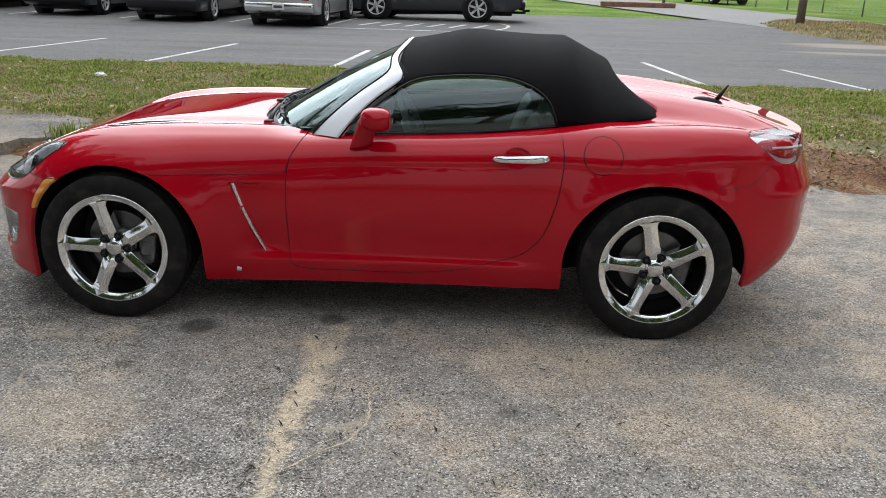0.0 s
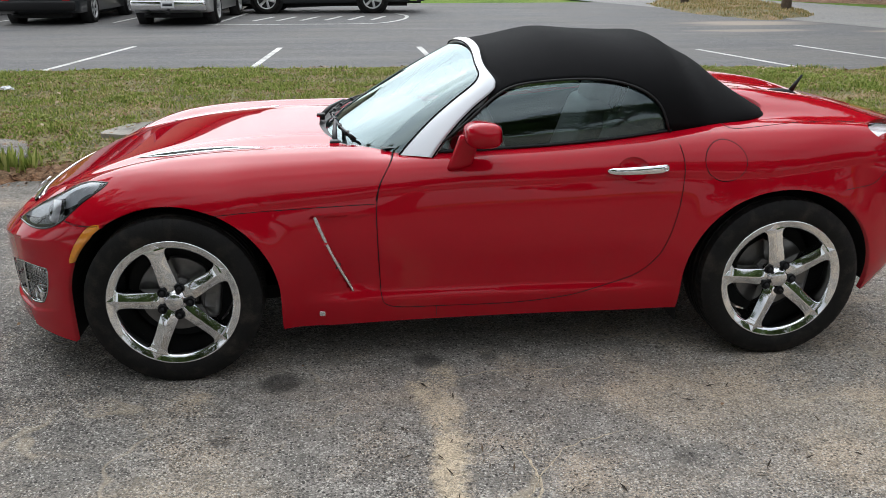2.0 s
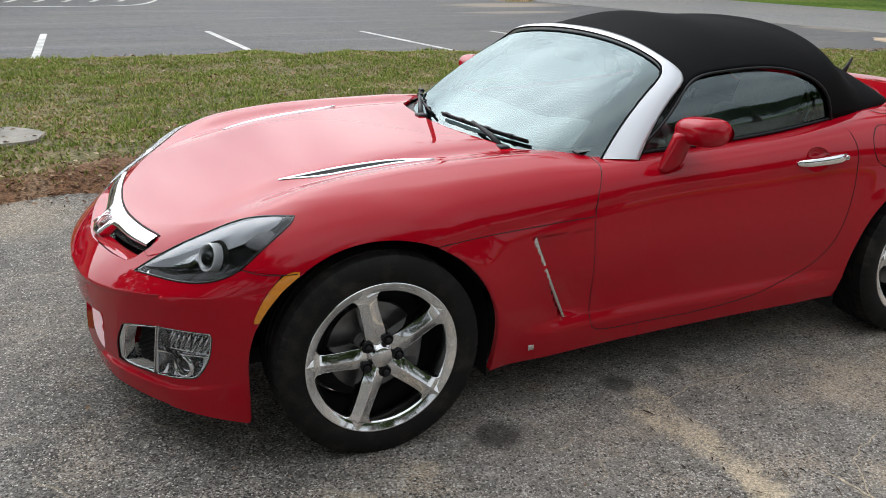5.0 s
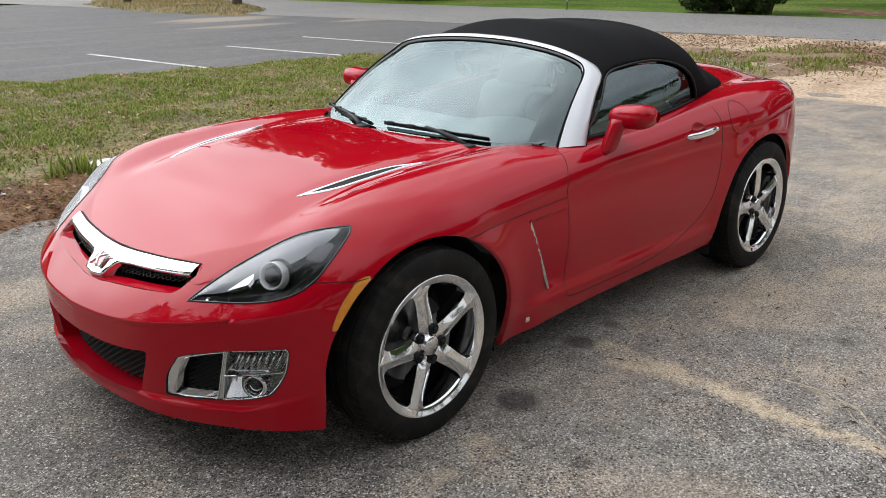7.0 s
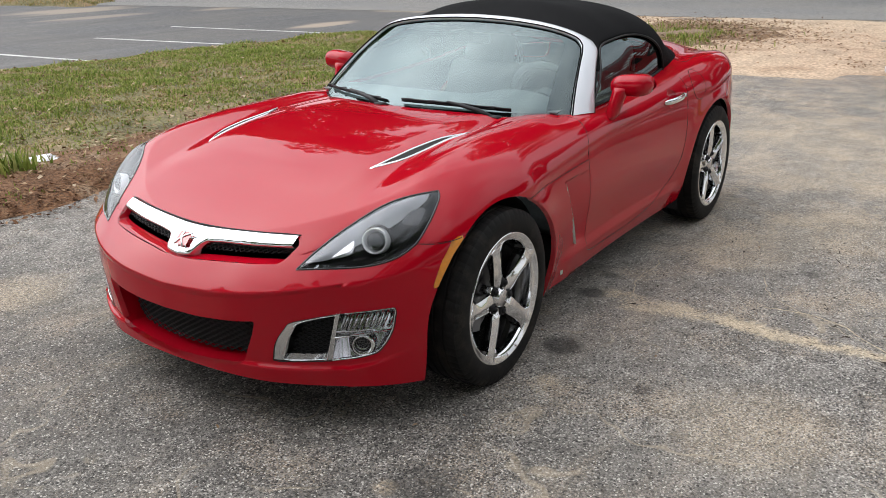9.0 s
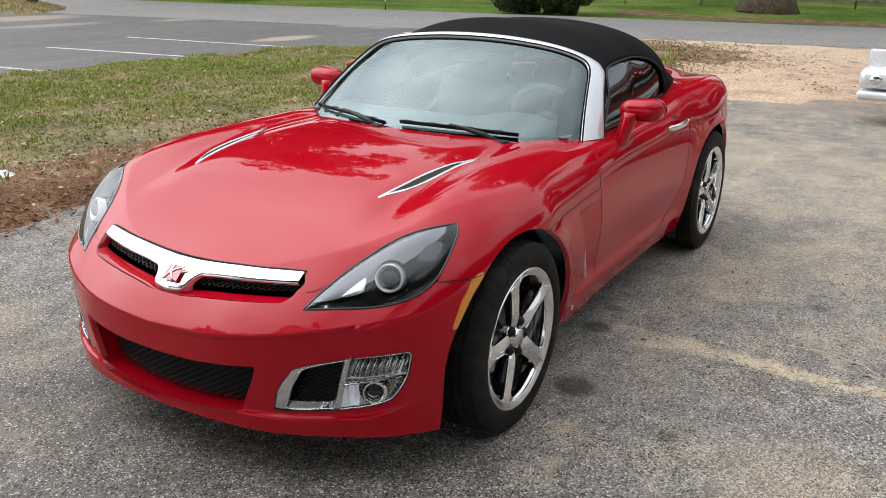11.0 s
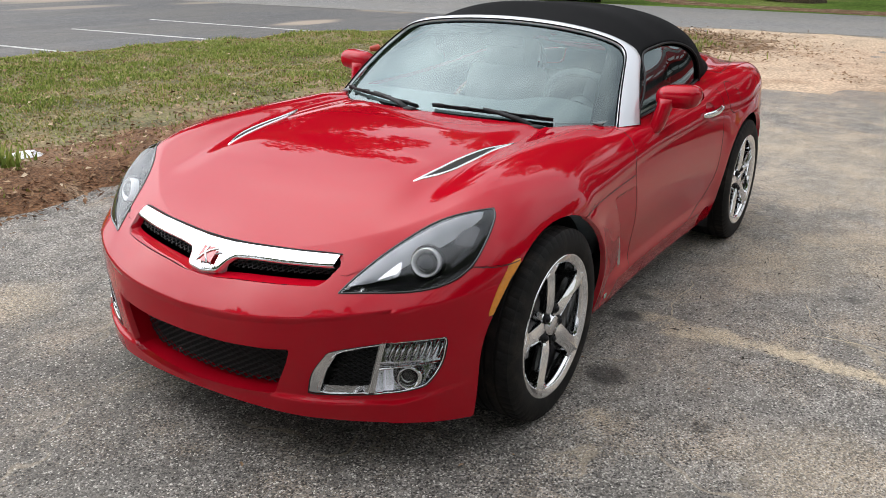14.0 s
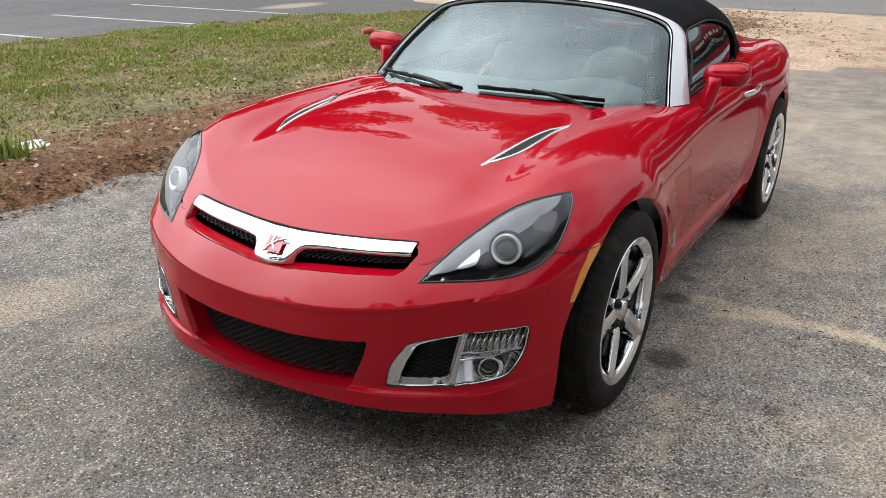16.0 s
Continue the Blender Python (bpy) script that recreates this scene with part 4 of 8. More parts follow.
# side marker lamp, fuel door, bonnet vents
MARK = curve_through([(-1.448, 0.637), (-1.497, 0.633), (-1.555, 0.565), (-1.586, 0.496), (-1.563, 0.496), (-1.527, 0.560)], 4, closed=True)
mark_near = lambda p: (p[:, 0] < -1.3) & (p[:, 1] > 0.7) & (p[:, 2] < 0.7)
_, net = cut(net, grown(side_rim(MARK), 0.002), Y, mark_near)
mark_net, _ = cut(whole, side_rim(MARK), Y, mark_near)
mark_net = cut(mark_net, side_rim(arch(-1.2075)), Y, mark_near)[1]
a = np.linspace(0, 2 * np.pi, 48, endpoint=False)
fuel = side_rim(np.stack([0.938 + 0.081 * np.cos(a), 0.820 + 0.076 * np.sin(a)], 1))
fuel_near = lambda p: (np.abs(p[:, 0] - 0.94) < 0.2) & (p[:, 1] > 0.72)
_, net = cut(net, grown(fuel, 0.003), Y, fuel_near)
fuel_net, _ = cut(whole, fuel, Y, fuel_near)
VENT = np.r_[curve_through([(-1.392, 0.420), (-1.27, 0.422), (-1.15, 0.430), (-1.0, 0.457), (-0.885, 0.517)], 5), curve_through([(-0.885, 0.517), (-1.0, 0.512), (-1.16, 0.512), (-1.28, 0.490), (-1.392, 0.420)], 5)[1:-1]]
vent_a, vent_b = VENT[:21], np.r_[VENT[20:], VENT[:1]][::-1]
vent_c = (vent_a + vent_b) / 2
VENT = np.r_[vent_c + (vent_a - vent_c) * 0.52, (vent_c + (vent_b - vent_c) * 0.52)[1:-1][::-1]]
vent_rim = np.c_[VENT, np.zeros(len(VENT))] @ flat_view(Z)
vent_near = lambda p: (p[:, 2] > 0.7) & (p[:, 0] < -0.7)
_, net = cut(net, grown(vent_rim, 0.003), Z, vent_near)
vent_net, _ = cut(whole, grown(vent_rim, -0.001), Z, vent_near)
# the vent's middle line, its half-width, and the way out from it
half_a, half_b = VENT[:21], np.r_[VENT[20:], VENT[:1]][::-1]
mid_line = (half_a + half_b) / 2
VENT_MID = np.r_[mid_line, mid_line[1:-1][::-1]]
VENT_HALF = np.linalg.norm(VENT - VENT_MID, axis=1)
VENT_OUT = (grown(VENT, 1.0) - VENT)
hood_cloud = shell(*[a.ravel() for a in np.meshgrid(np.linspace(0, OUT_LONG * 0.5, 900), np.linspace(0, 3, 600), indexing="ij")])
hood_cloud = hood_cloud[(hood_cloud[:, 0] > -1.45) & (hood_cloud[:, 0] < -0.83) & (hood_cloud[:, 1] > 0.38) & (hood_cloud[:, 1] < 0.56) & (hood_cloud[:, 2] > 0.7)]


def on_hood(q):
    """The bonnet's height at places seen from above."""
    out = []
    for x, y in q:
        d = (hood_cloud[:, 0] - x) ** 2 + (hood_cloud[:, 1] - abs(y)) ** 2
        k = np.argpartition(d, 8)[:8]
        w = 1 / (d[k] + 1e-7)
        out.append((hood_cloud[k, 2] * w).sum() / w.sum())
    return np.array(out)



# door
DOOR = [(-0.33, 0.93), (-0.350, 0.86), (-0.372, 0.828), (-0.412, 0.764), (-0.428, 0.690), (-0.431, 0.604), (-0.425, 0.416), (-0.418, 0.31), (-0.396, 0.272), (-0.33, 0.258), (-0.2, 0.256), (0.092, 0.256), (0.30, 0.276), (0.436, 0.308), (0.597, 0.358), (0.68, 0.43), (0.722, 0.51), (0.757, 0.63), (0.774, 0.75), (0.774, 0.82), (0.765, 0.88), (0.755, 0.93)]
door_rim = side_rim(curve_through(DOOR, 4))
door_near = lambda p: (np.abs(p[:, 0] - 0.15) < 0.8) & (p[:, 1] > 0.5)
door_net, net = cut(net, door_rim, Y, door_near)
door_net, _ = cut(door_net, grown(door_rim, -0.003), Y, door_near)
cup = side_rim(np.stack([0.575 + 0.062 * np.cos(a), 0.795 + 0.046 * np.sin(a)], 1))
cup_near = lambda p: (np.abs(p[:, 0] - 0.57) < 0.15) & (p[:, 1] > 0.72)
_, door_net = cut(door_net, cup, Y, cup_near)
cup_net, _ = cut(whole, cup, Y, cup_near)
# clamshell bonnet: all above a line along the front wing
HOOD = [(-0.435, 0.6875), (-0.70, 0.681), (-1.0, 0.673), (-1.25, 0.655), (-1.5, 0.635), (-1.60, 0.641), (-1.65, 0.66), (-1.76, 0.64), (-1.825, 0.61), (-1.835, 0.628), (-1.84, 0.66), (-1.86, 0.70), (-1.9, 1.2), (-0.30, 1.2), (-0.306, 0.93), (-0.3505, 0.86), (-0.3725, 0.828), (-0.4125, 0.764), (-0.4285, 0.71)]
hood_rim = side_rim(HOOD)
hood_near = lambda p: (p[:, 0] < -0.2) & (p[:, 2] > 0.5)
hood_net, net = cut(net, hood_rim, Y, hood_near)
hood_net, _ = cut(hood_net, grown(hood_rim, -0.002), Y, hood_near)

roadster = thing("sports_car", "glossy red two-seat roadster with a black soft top, parked on asphalt", "car")
BOTH = lambda n: [(n, -1), (n, 1)]
panel("body", BOTH(net), PAINT, roadster, "glossy red painted body", flange=0.02)
panel("hood", BOTH(hood_net), PAINT, roadster, "red clamshell bonnet", flange=0.015)
doors = [panel("door", [(door_net, side)], PAINT, roadster, "red door", flange=0.02) for side in (-1, 1)]
for side in (-1, 1):
    panel("fuel_door" if side < 0 else "quarter_panel_cover", [(fuel_net, side)], PAINT, roadster, "round red fuel filler flap" if side < 0 else "red body panel", flange=0.01)
    panel("side_marker", [(mark_net, side)], AMBER, roadster, "amber side marker lamp", flange=0.02)
    panel("vent_floor", [(vent_net, side)], DARK, roadster, "dark slit of the bonnet vent", out=0.0, flange=0)
    ring = []
    for grow, up in ((0.0035, -0.006), (0.0025, 0.0025), (0.0, 0.0042), (-0.0045, 0.0036), (-0.0062, 0.002), (-0.0066, -0.001)):
        slim = np.clip(-grow / np.maximum(VENT_HALF, 1e-4), -9, 0.97)
        q = np.where(grow < 0, 1, 0) * (VENT + (VENT_MID - VENT) * slim[:, None]) + np.where(grow < 0, 0, 1) * (VENT + VENT_OUT * grow)
        ring.append(np.c_[q[:, 0], side * q[:, 1], on_hood(q) + up])
    loft("hood_vent", np.array(ring), CHROME, roadster, "slim chrome bonnet vent", closed=True)
seam("flap_gap", fuel, Y, fuel_near, DARK, [roadster], "dark gap round the filler flap", closed=True, sides=(-1,))
seam("door_gap", side_rim(curve_through(DOOR[1:-1], 6)), Y, door_near, DARK, doors, "dark gap round the door")
seam("sill_gap", side_rim([(-0.20, z) for z in np.linspace(0.254, 0.205, 8)]), Y, door_near, DARK, [roadster] * 2, "fine gap in the sill")
front_line = curve_through([(x, z) for x, z in HOOD[:9]], 10)
for stretch in (front_line[front_line[:, 0] > -1.046], front_line[(front_line[:, 0] < -1.455) & (front_line[:, 0] > -1.603)]):
    seam("hood_gap", side_rim(stretch), Y, hood_near, DARK, [roadster] * 2, "dark gap under the bonnet's edge", radius=0.0014)
DECK_LINE = [(0.972, 0.671), (0.982, 0.708), (1.01, 0.735), (1.08, 0.733), (1.187, 0.722), (1.39, 0.687), (1.54, 0.62), (1.60, 0.58)]
BUMPER_LINE = [(1.43, 0.698), (1.48, 0.704), (1.56, 0.716), (1.614, 0.757), (1.665, 0.805)]
seam("deck_gap", curve_through(DECK_LINE, 8), Z, lambda p: (p[:, 0] > 0.8) & (p[:, 2] > 0.8), DARK, [roadster] * 2, "dark gap along the rear deck lid", radius=0.0018)
seam("bumper_gap", side_rim(curve_through(BUMPER_LINE, 8)), Y, lambda p: (p[:, 0] > 1.3) & (p[:, 1] > 0.5), DARK, [roadster] * 2, "fine gap of the rear bumper", radius=0.0014)
# black lining close under the skin, seen in the gaps
inner_s, inner_v = np.linspace(0.0, OUT_LONG, 160), np.linspace(0, 3, 60)
gs, gv = [a.ravel() for a in np.meshgrid(inner_s, inner_v, indexing="ij")]
q = np.array(grid_faces(160, 60))
lining = (gs, gv, np.r_[q[:, [0, 1, 2]], q[:, [0, 2, 3]]])
for rim in (side_rim(arch(-1.2075)), side_rim(arch(1.195))):
    _, lining = cut(lining, grown(rim, 0.012), Y, lambda p: (p[:, 1] > 0.6) & (p[:, 2] < 0.8))
_, lining = cut(lining, grown(np.c_[hole, np.zeros(len(hole))] @ flat_view(Z), 0.01), Z, lambda p: p[:, 2] > 0.75)
for rim in (SLOT, LOWER, FOG):
    _, lining = cut(lining, grown(front_rim(rim), 0.01), X, nose_near)
_, lining = cut(lining, grown(head_rim, 0.01), HEAD_AXIS, head_near)
_, lining = cut(lining, grown(tail_rim, 0.01), TAIL_AXIS, tail_near)
panel("inner_lining", BOTH(lining), DARK, roadster, "dark inner structure", out=-0.022, flange=0)


# ---- wheels ----
def wheel(at, turn, phase):
    """A five-spoke chrome wheel; its face looks along -y, then turned."""
    w = Matrix.Translation(at) @ Matrix.Rotation(turn, 4, "Z")
    bm = bmesh.new()
    # tyre: rounded shoulders, side walls, tread with grooves
    r = 0.335
    prof = [(0.240, -0.100), (0.249, -0.110), (0.262, -0.1160), (0.288, -0.1165), (0.309, -0.1125), (0.322, -0.1055)]
    tread = []
    for a, deep in ((-0.099, 0), (-0.062, 0), (-0.060, 1), (-0.052, 1), (-0.050, 0), (-0.024, 0), (-0.022, 1), (-0.014, 1), (-0.012, 0), (0.012, 0), (0.014, 1), (0.022, 1), (0.024, 0), (0.050, 0), (0.052, 1), (0.060, 1), (0.062, 0), (0.099, 0)):
        tread.append((r - 0.007 * deep - 0.4 * a * a, a))
    prof = prof + tread + [(q, -a) for q, a in prof[::-1]]
    lathe(bm, prof, 240)
    pitch = 2 * math.pi / 60
    for v in bm.verts:
        ang, rad = math.atan2(v.co.z, v.co.x), math.hypot(v.co.x, v.co.z)
        base, k = divmod(round(ang / (pitch / 4)), 4)
        to = base * pitch + (0.0, 0.07, 0.13, 0.20)[k] * pitch
        if rad > 0.318 and abs(v.co.y) > 0.062 and k in (1, 2):
            rad -= 0.0018
        if rad > 0.24:
            slant = 0.03 * (abs(v.co.y) - 0.06) / 0.05 if abs(v.co.y) < 0.11 else 0.03
            v.co.x, v.co.z = rad * math.cos(to + slant), rad * math.sin(to + slant)
    bm.transform(w)
    wh = thing_part("wheel", roadster)
    sharpen(part("tyre", bm, TYRE, wh, "black rubber tyre"), 40)
    # rim: lip, barrel
    bm = bmesh.new()
    lathe(bm, [(0.242, -0.096), (0.2505, -0.106), (0.2500, -0.112), (0.2465, -0.1145), (0.2435, -0.1135), (0.231, -0.1075), (0.2225, -0.1045), (0.2185, -0.101), (0.2165, -0.092), (0.2145, -0.04), (0.208, 0.03), (0.212, 0.10)], 96)
    bm.transform(w)
    rim = part("rim", bm, CHROME, wh, "chrome five-spoke alloy rim")
    # spokes: ridged bars that widen at hub and rim
    ps, fs = [], []
    for k in range(5):
        ang = math.radians(phase + 72 * k)
        c, s_ = math.cos(ang), math.sin(ang)
        base = len(ps)
        # radius, half-width, depth of the flanks, height of the middle ridge over them
        rows = [(0.026, 0.027, -0.080, 0.002), (0.045, 0.0285, -0.085, 0.005), (0.066, 0.0345, -0.090, 0.008), (0.085, 0.0345, -0.0930, 0.0095), (0.12, 0.0325, -0.096, 0.0105), (0.16, 0.0310, -0.0985, 0.0105), (0.188, 0.0315, -0.1005, 0.0100), (0.202, 0.0345, -0.1020, 0.009), (0.211, 0.041, -0.1030, 0.008), (0.2165, 0.052, -0.1035, 0.0072), (0.2225, 0.022, -0.1058, 0.0052), (0.2455, 0.0015, -0.1140, 0.0006)]
        cross = [(-0.90, 0.050, 0), (-0.98, 0.008, 0), (-0.95, 0.001, 0), (-0.88, 0.0, 0.03), (-0.05, 0.0, 0.97), (0.05, 0.0, 0.97), (0.88, 0.0, 0.03), (0.95, 0.001, 0), (0.98, 0.008, 0), (0.90, 0.050, 0)]
        for rad, wd, y, ridge in rows:
            for f, up, crest in cross:
                px, pz = rad, f * wd
                ps.append((px * c - pz * s_, y + up - ridge * crest, px * s_ + pz * c))
        n = len(cross)
        for i in range(len(rows) - 1):
            for j in range(n - 1):
                fs.append((base + i * n + j, base + i * n + j + 1, base + (i + 1) * n + j + 1, base + (i + 1) * n + j))
    pts = [w @ Vector(p) for p in ps]
    sp = sheet("spokes", pts, fs, CHROME, wh, "chrome spokes")
    sharpen(sp, 12)
    bm = bmesh.new()
    lathe(bm, [(0.072, -0.02), (0.072, -0.078), (0.068, -0.085), (0.036, -0.088), (0.0345, -0.098), (0.031, -0.1015), (0.0, -0.1025)], 40)
    bm.transform(w)
    part("hub_cap", bm, CHROME_SOFT, wh, "grey centre cap")
    for k in range(5):
        ang = math.radians(phase + 36 + 72 * k)
        bm = bmesh.new()
        lathe(bm, [(0.0105, -0.05), (0.0105, -0.099), (0.008, -0.103), (0.0, -0.104)], 6, centre=(0.057 * math.cos(ang), 0, 0.057 * math.sin(ang)))
        lathe(bm, [(0.0175, -0.086), (0.0175, -0.0945), (0.0150, -0.0950), (0.0145, -0.0905), (0.0, -0.0900)], 20, centre=(0.057 * math.cos(ang), 0, 0.057 * math.sin(ang)))
        bm.transform(w)
        part("lug_nut", bm, BLACK, wh, "dark wheel nut")
    bm = bmesh.new()
    lathe(bm, [(0.08, -0.008), (0.148, -0.008), (0.150, -0.004), (0.150, 0.016), (0.08, 0.016)], 56)
    lathe(bm, [(0.0, -0.03), (0.078, -0.028), (0.08, -0.006)], 40)
    bm.transform(w)
    sharpen(part("brake_disc", bm, STEEL, wh, "grey steel brake disc"))
    bm = bmesh.new()
    turn_m = Matrix.Rotation(math.radians(8), 4, "Y")
    box(bm, 0.085, 0.165, -0.038, 0.03, -0.075, 0.075, 0.018, turn_m)
    box(bm, 0.10, 0.15, -0.045, -0.03, -0.035, 0.035, 0.01, turn_m)
    bm.transform(w)
    part("brake_caliper", bm, STEEL, wh, "cast metal brake caliper")
    bm = bmesh.new()
    lathe(bm, [(0.0, 0.055), (0.20, 0.055), (0.205, 0.11)], 48)
    bm.transform(w)
    part("wheel_back", bm, DARK, wh, "dark back of the wheel")


def thing_part(name, parent):
    ob = new(name)
    ob.parent = parent
    ob.empty_display_size = 0.1
    return ob


for x in (-1.2075, 1.2):
    wheel((x, -0.772 if x < 0 else -0.775, 0.333), 0, 104 if x < 0 else 102)
    wheel((x, 0.772 if x < 0 else 0.775, 0.333), math.pi, 95)
# wheel housings
for x in (-1.2075, 1.195):
    for side in (-1, 1):
        bm = bmesh.new()
        rows = []
        for y in (0.40, 0.80 if x < 0 else 0.83):
            rows.append([bm.verts.new((x + px, side * y, pz)) for px, pz in [(0.405, 0.29 if x > 0 else 0.15)] + [(0.405 * math.cos(t), 0.335 + 0.378 * math.sin(t)) for t in np.linspace(0, np.pi, 28)] + [(-0.405, 0.15)]])
        for i in range(len(rows[0]) - 1):
            bm.faces.new((rows[0][i], rows[0][i + 1], rows[1][i + 1], rows[1][i]))
        bm.faces.new(rows[0])
        part("wheel_housing", bm, LINER, roadster, "black wheel arch liner")
bm = bmesh.new()
box(bm, -0.80, 0.80, -0.74, 0.74, 0.17, 0.24, 0.02)
box(bm, -1.85, -1.62, -0.5, 0.5, 0.17, 0.22, 0.02)
box(bm, 1.55, 1.74, -0.5, 0.5, 0.28, 0.34, 0.02)
box(bm, -1.7, 1.7, -0.40, 0.40, 0.19, 0.30, 0.02)
part("underbody", bm, DARK, roadster, "dark underbody")


# ---- windscreen, its frame, the cowl ----
def screen(u, w):
    """The windscreen's surface: u across from -1 to 1, w from its foot to the roof."""
    u, w = np.broadcast_arrays(np.asarray(u, float), np.asarray(w, float))
    e = np.abs(u)
    xb, xt = -0.62 + 0.255 * e**2 + 0.166 * e**10, 0.055 - 0.05 * e**2 + 0.100 * e**10
    zt = 1.209 - 0.055 * e**2 - 0.045 * e**8
    y = u * (0.745 + (0.615 - 0.745) * w)
    b = 4 * w * (1 - w)
    return np.stack([xb + (xt - xb) * w - 0.016 * b, y, 0.850 + (zt - 0.850) * w + 0.016 * b], -1)


def screen_out(u, w, d):
    a = screen(u + 1e-3, w) - screen(u - 1e-3, w)
    b = screen(u, w + 1e-3) - screen(u, w - 1e-3)
    n = np.cross(a, b)
    n = n / np.linalg.norm(n, axis=-1, keepdims=True)
    n = np.where(n[..., 2:3] < 0, -n, n)
    return screen(u, w) + n * d


nu, nw = 61, 25
gu, gw = [a.ravel() for a in np.meshgrid(np.linspace(-0.935, 0.935, nu), np.linspace(-0.02, 0.955, nw), indexing="ij")]
pane = sheet("windshield", screen_out(gu, gw, 0.0), grid_faces(nu, nw), PANE, roadster, "clear windscreen reflecting the clouds")
face_along(pane, (-0.7, 0, 0.7)).visible_shadow = False
half_in = [(-0.930, -0.03), (-0.930, 0.3), (-0.930, 0.6), (-0.927, 0.77), (-0.91, 0.865), (-0.86, 0.922), (-0.70, 0.943), (-0.4, 0.950), (0, 0.951)]
half_out = [(-1.0, -0.03), (-1.0, 0.3), (-1.0, 0.6), (-1.0, 0.80), (-0.988, 0.90), (-0.945, 0.965), (-0.80, 0.99), (-0.45, 0.999), (0, 1.0)]
inner = curve_through(half_in + [(-u, w) for u, w in half_in[-2::-1]], 5)
outer = curve_through(half_out + [(-u, w) for u, w in half_out[-2::-1]], 5)
bands = []
for k, d in ((0.0, -0.012), (0.0, 0.010), (0.10, 0.012), (0.5, 0.015), (0.90, 0.012), (1.0, 0.006), (1.0, -0.02)):
    q = inner + (outer - inner) * k
    bands.append(screen_out(q[:, 0], q[:, 1], d))
for name, curve, d, rad in (("windshield_gasket", inner, 0.011, 0.0035), ("frame_gasket", outer, 0.003, 0.004)):
    bm = bmesh.new()
    tube(bm, screen_out(curve[:, 0], curve[:, 1], d), rad, 6)
    part(name, bm, BOWL, roadster, "thin black rubber edge of the screen")
loft("windshield_frame", np.array(bands), SILVER, roadster, "silver painted windscreen frame")
frit = inner * (0.89, 1) + np.c_[np.zeros(len(inner)), np.where(inner[:, 1] > 0.75, -0.055 * ease(0.75, 0.93, inner[:, 1]), 0)]
loft("windshield_border", np.array([screen_out(frit[:, 0], frit[:, 1], -0.004), screen_out(inner[:, 0] * 1.004, inner[:, 1] + 0.005, -0.004)]), BOWL, roadster, "dark printed glass border")
foot = np.linspace(-0.89, 0.89, 41)
loft("windshield_foot", np.array([screen_out(foot, np.full(41, -0.03), -0.006), screen_out(foot, np.full(41, 0.035), -0.003)]), BOWL, roadster, "dark lower glass border")
cowl_y = np.linspace(-0.63, 0.63, 49)
cowl_x = np.interp(np.abs(cowl_y), [q[1] for q in COWL], [q[0] for q in COWL])
cowl_x = spline([0, 0.2, 0.42, 0.60, 0.70], [-0.672, -0.660, -0.610, -0.490, -0.30], np.abs(cowl_y))
glass_foot = screen(np.clip(cowl_y / 0.745, -0.92, 0.92), 0.0)
loft("cowl", np.array([np.c_[cowl_x, cowl_y, 0.846 - 0.02 * np.abs(cowl_y / 0.69) ** 3], np.c_[cowl_x * 0.55 + glass_foot[:, 0] * 0.45, cowl_y, np.full(49, 0.838) - 0.015 * np.abs(cowl_y / 0.69) ** 3], np.c_[glass_foot[:, 0] + 0.03, cowl_y, np.full(49, 0.852)]]), BLACK, roadster, "black plastic scuttle panel")


def wiper(pivot, u0, w0, u1, w1):
    """A black arm and blade lying along the screen's foot."""
    k = thing_part("wiper", roadster)
    u, w = np.linspace(u0, u1, 14), np.linspace(w0, w1, 14) + 0.012 * np.sin(np.linspace(0, np.pi, 14))
    bm = bmesh.new()
    tube(bm, screen_out(u, w, 0.014), 0.006, 6)
    tube(bm, screen_out(u, w, 0.024), 0.004, 6)
    for i in (2, 5, 9, 12):
        p = screen_out(u[i], w[i], 0.018)
        box(bm, p[0] - 0.008, p[0] + 0.008, p[1] - 0.018, p[1] + 0.018, p[2] - 0.006, p[2] + 0.010, 0.003)
    part("blade", bm, BLACK, k, "black rubber wiper blade")
    bm = bmesh.new()
    mid = screen_out(u[7], w[7], 0.032)
    q = Vector(pivot)
    path = [q, q.lerp(Vector(mid), 0.35) + Vector((0, 0, 0.012)), q.lerp(Vector(mid), 0.75) + Vector((0, 0, 0.006)), Vector(mid)]
    tube(bm, path, 0.008, 6, taper=[0.013, 0.011, 0.008, 0.006])
    box(bm, q.x - 0.02, q.x + 0.02, q.y - 0.025, q.y + 0.025, q.z - 0.012, q.z + 0.016, 0.006)
    part("arm", bm, BLACK, k, "black wiper arm")


wiper((-0.585, -0.46, 0.846), -0.66, 0.03, 0.03, 0.055)
wiper((-0.655, 0.10, 0.862), 0.12, 0.03, 0.80, 0.06)


# ---- soft top and side windows ----
def roof_top(x):
    return spline([-0.4, 0.05, 0.18, 0.30, 0.45, 0.745, 0.83, 0.91, 0.99, 1.05, 1.14, 1.24], [1.165, 1.206, 1.233, 1.256, 1.256, 1.239, 1.229, 1.198, 1.160, 1.130, 1.066, 0.972], x)


def belt_wide(x):
    return spline([-0.4, -0.2, 0.1, 0.5, 0.76, 0.95, 1.08, 1.16, 1.235], [0.70, 0.716, 0.714, 0.706, 0.692, 0.672, 0.640, 0.605, 0.545], x)


def belt_height(x):
    return edge_height(x) + 0.004 - 0.0 * x


def bow_power(x):
    """How square the hood's shoulders are."""
    return 2.45 + 0.4 * bell(x, 0.66, 0.15) - 0.80 * ease(0.76, 0.97, x)


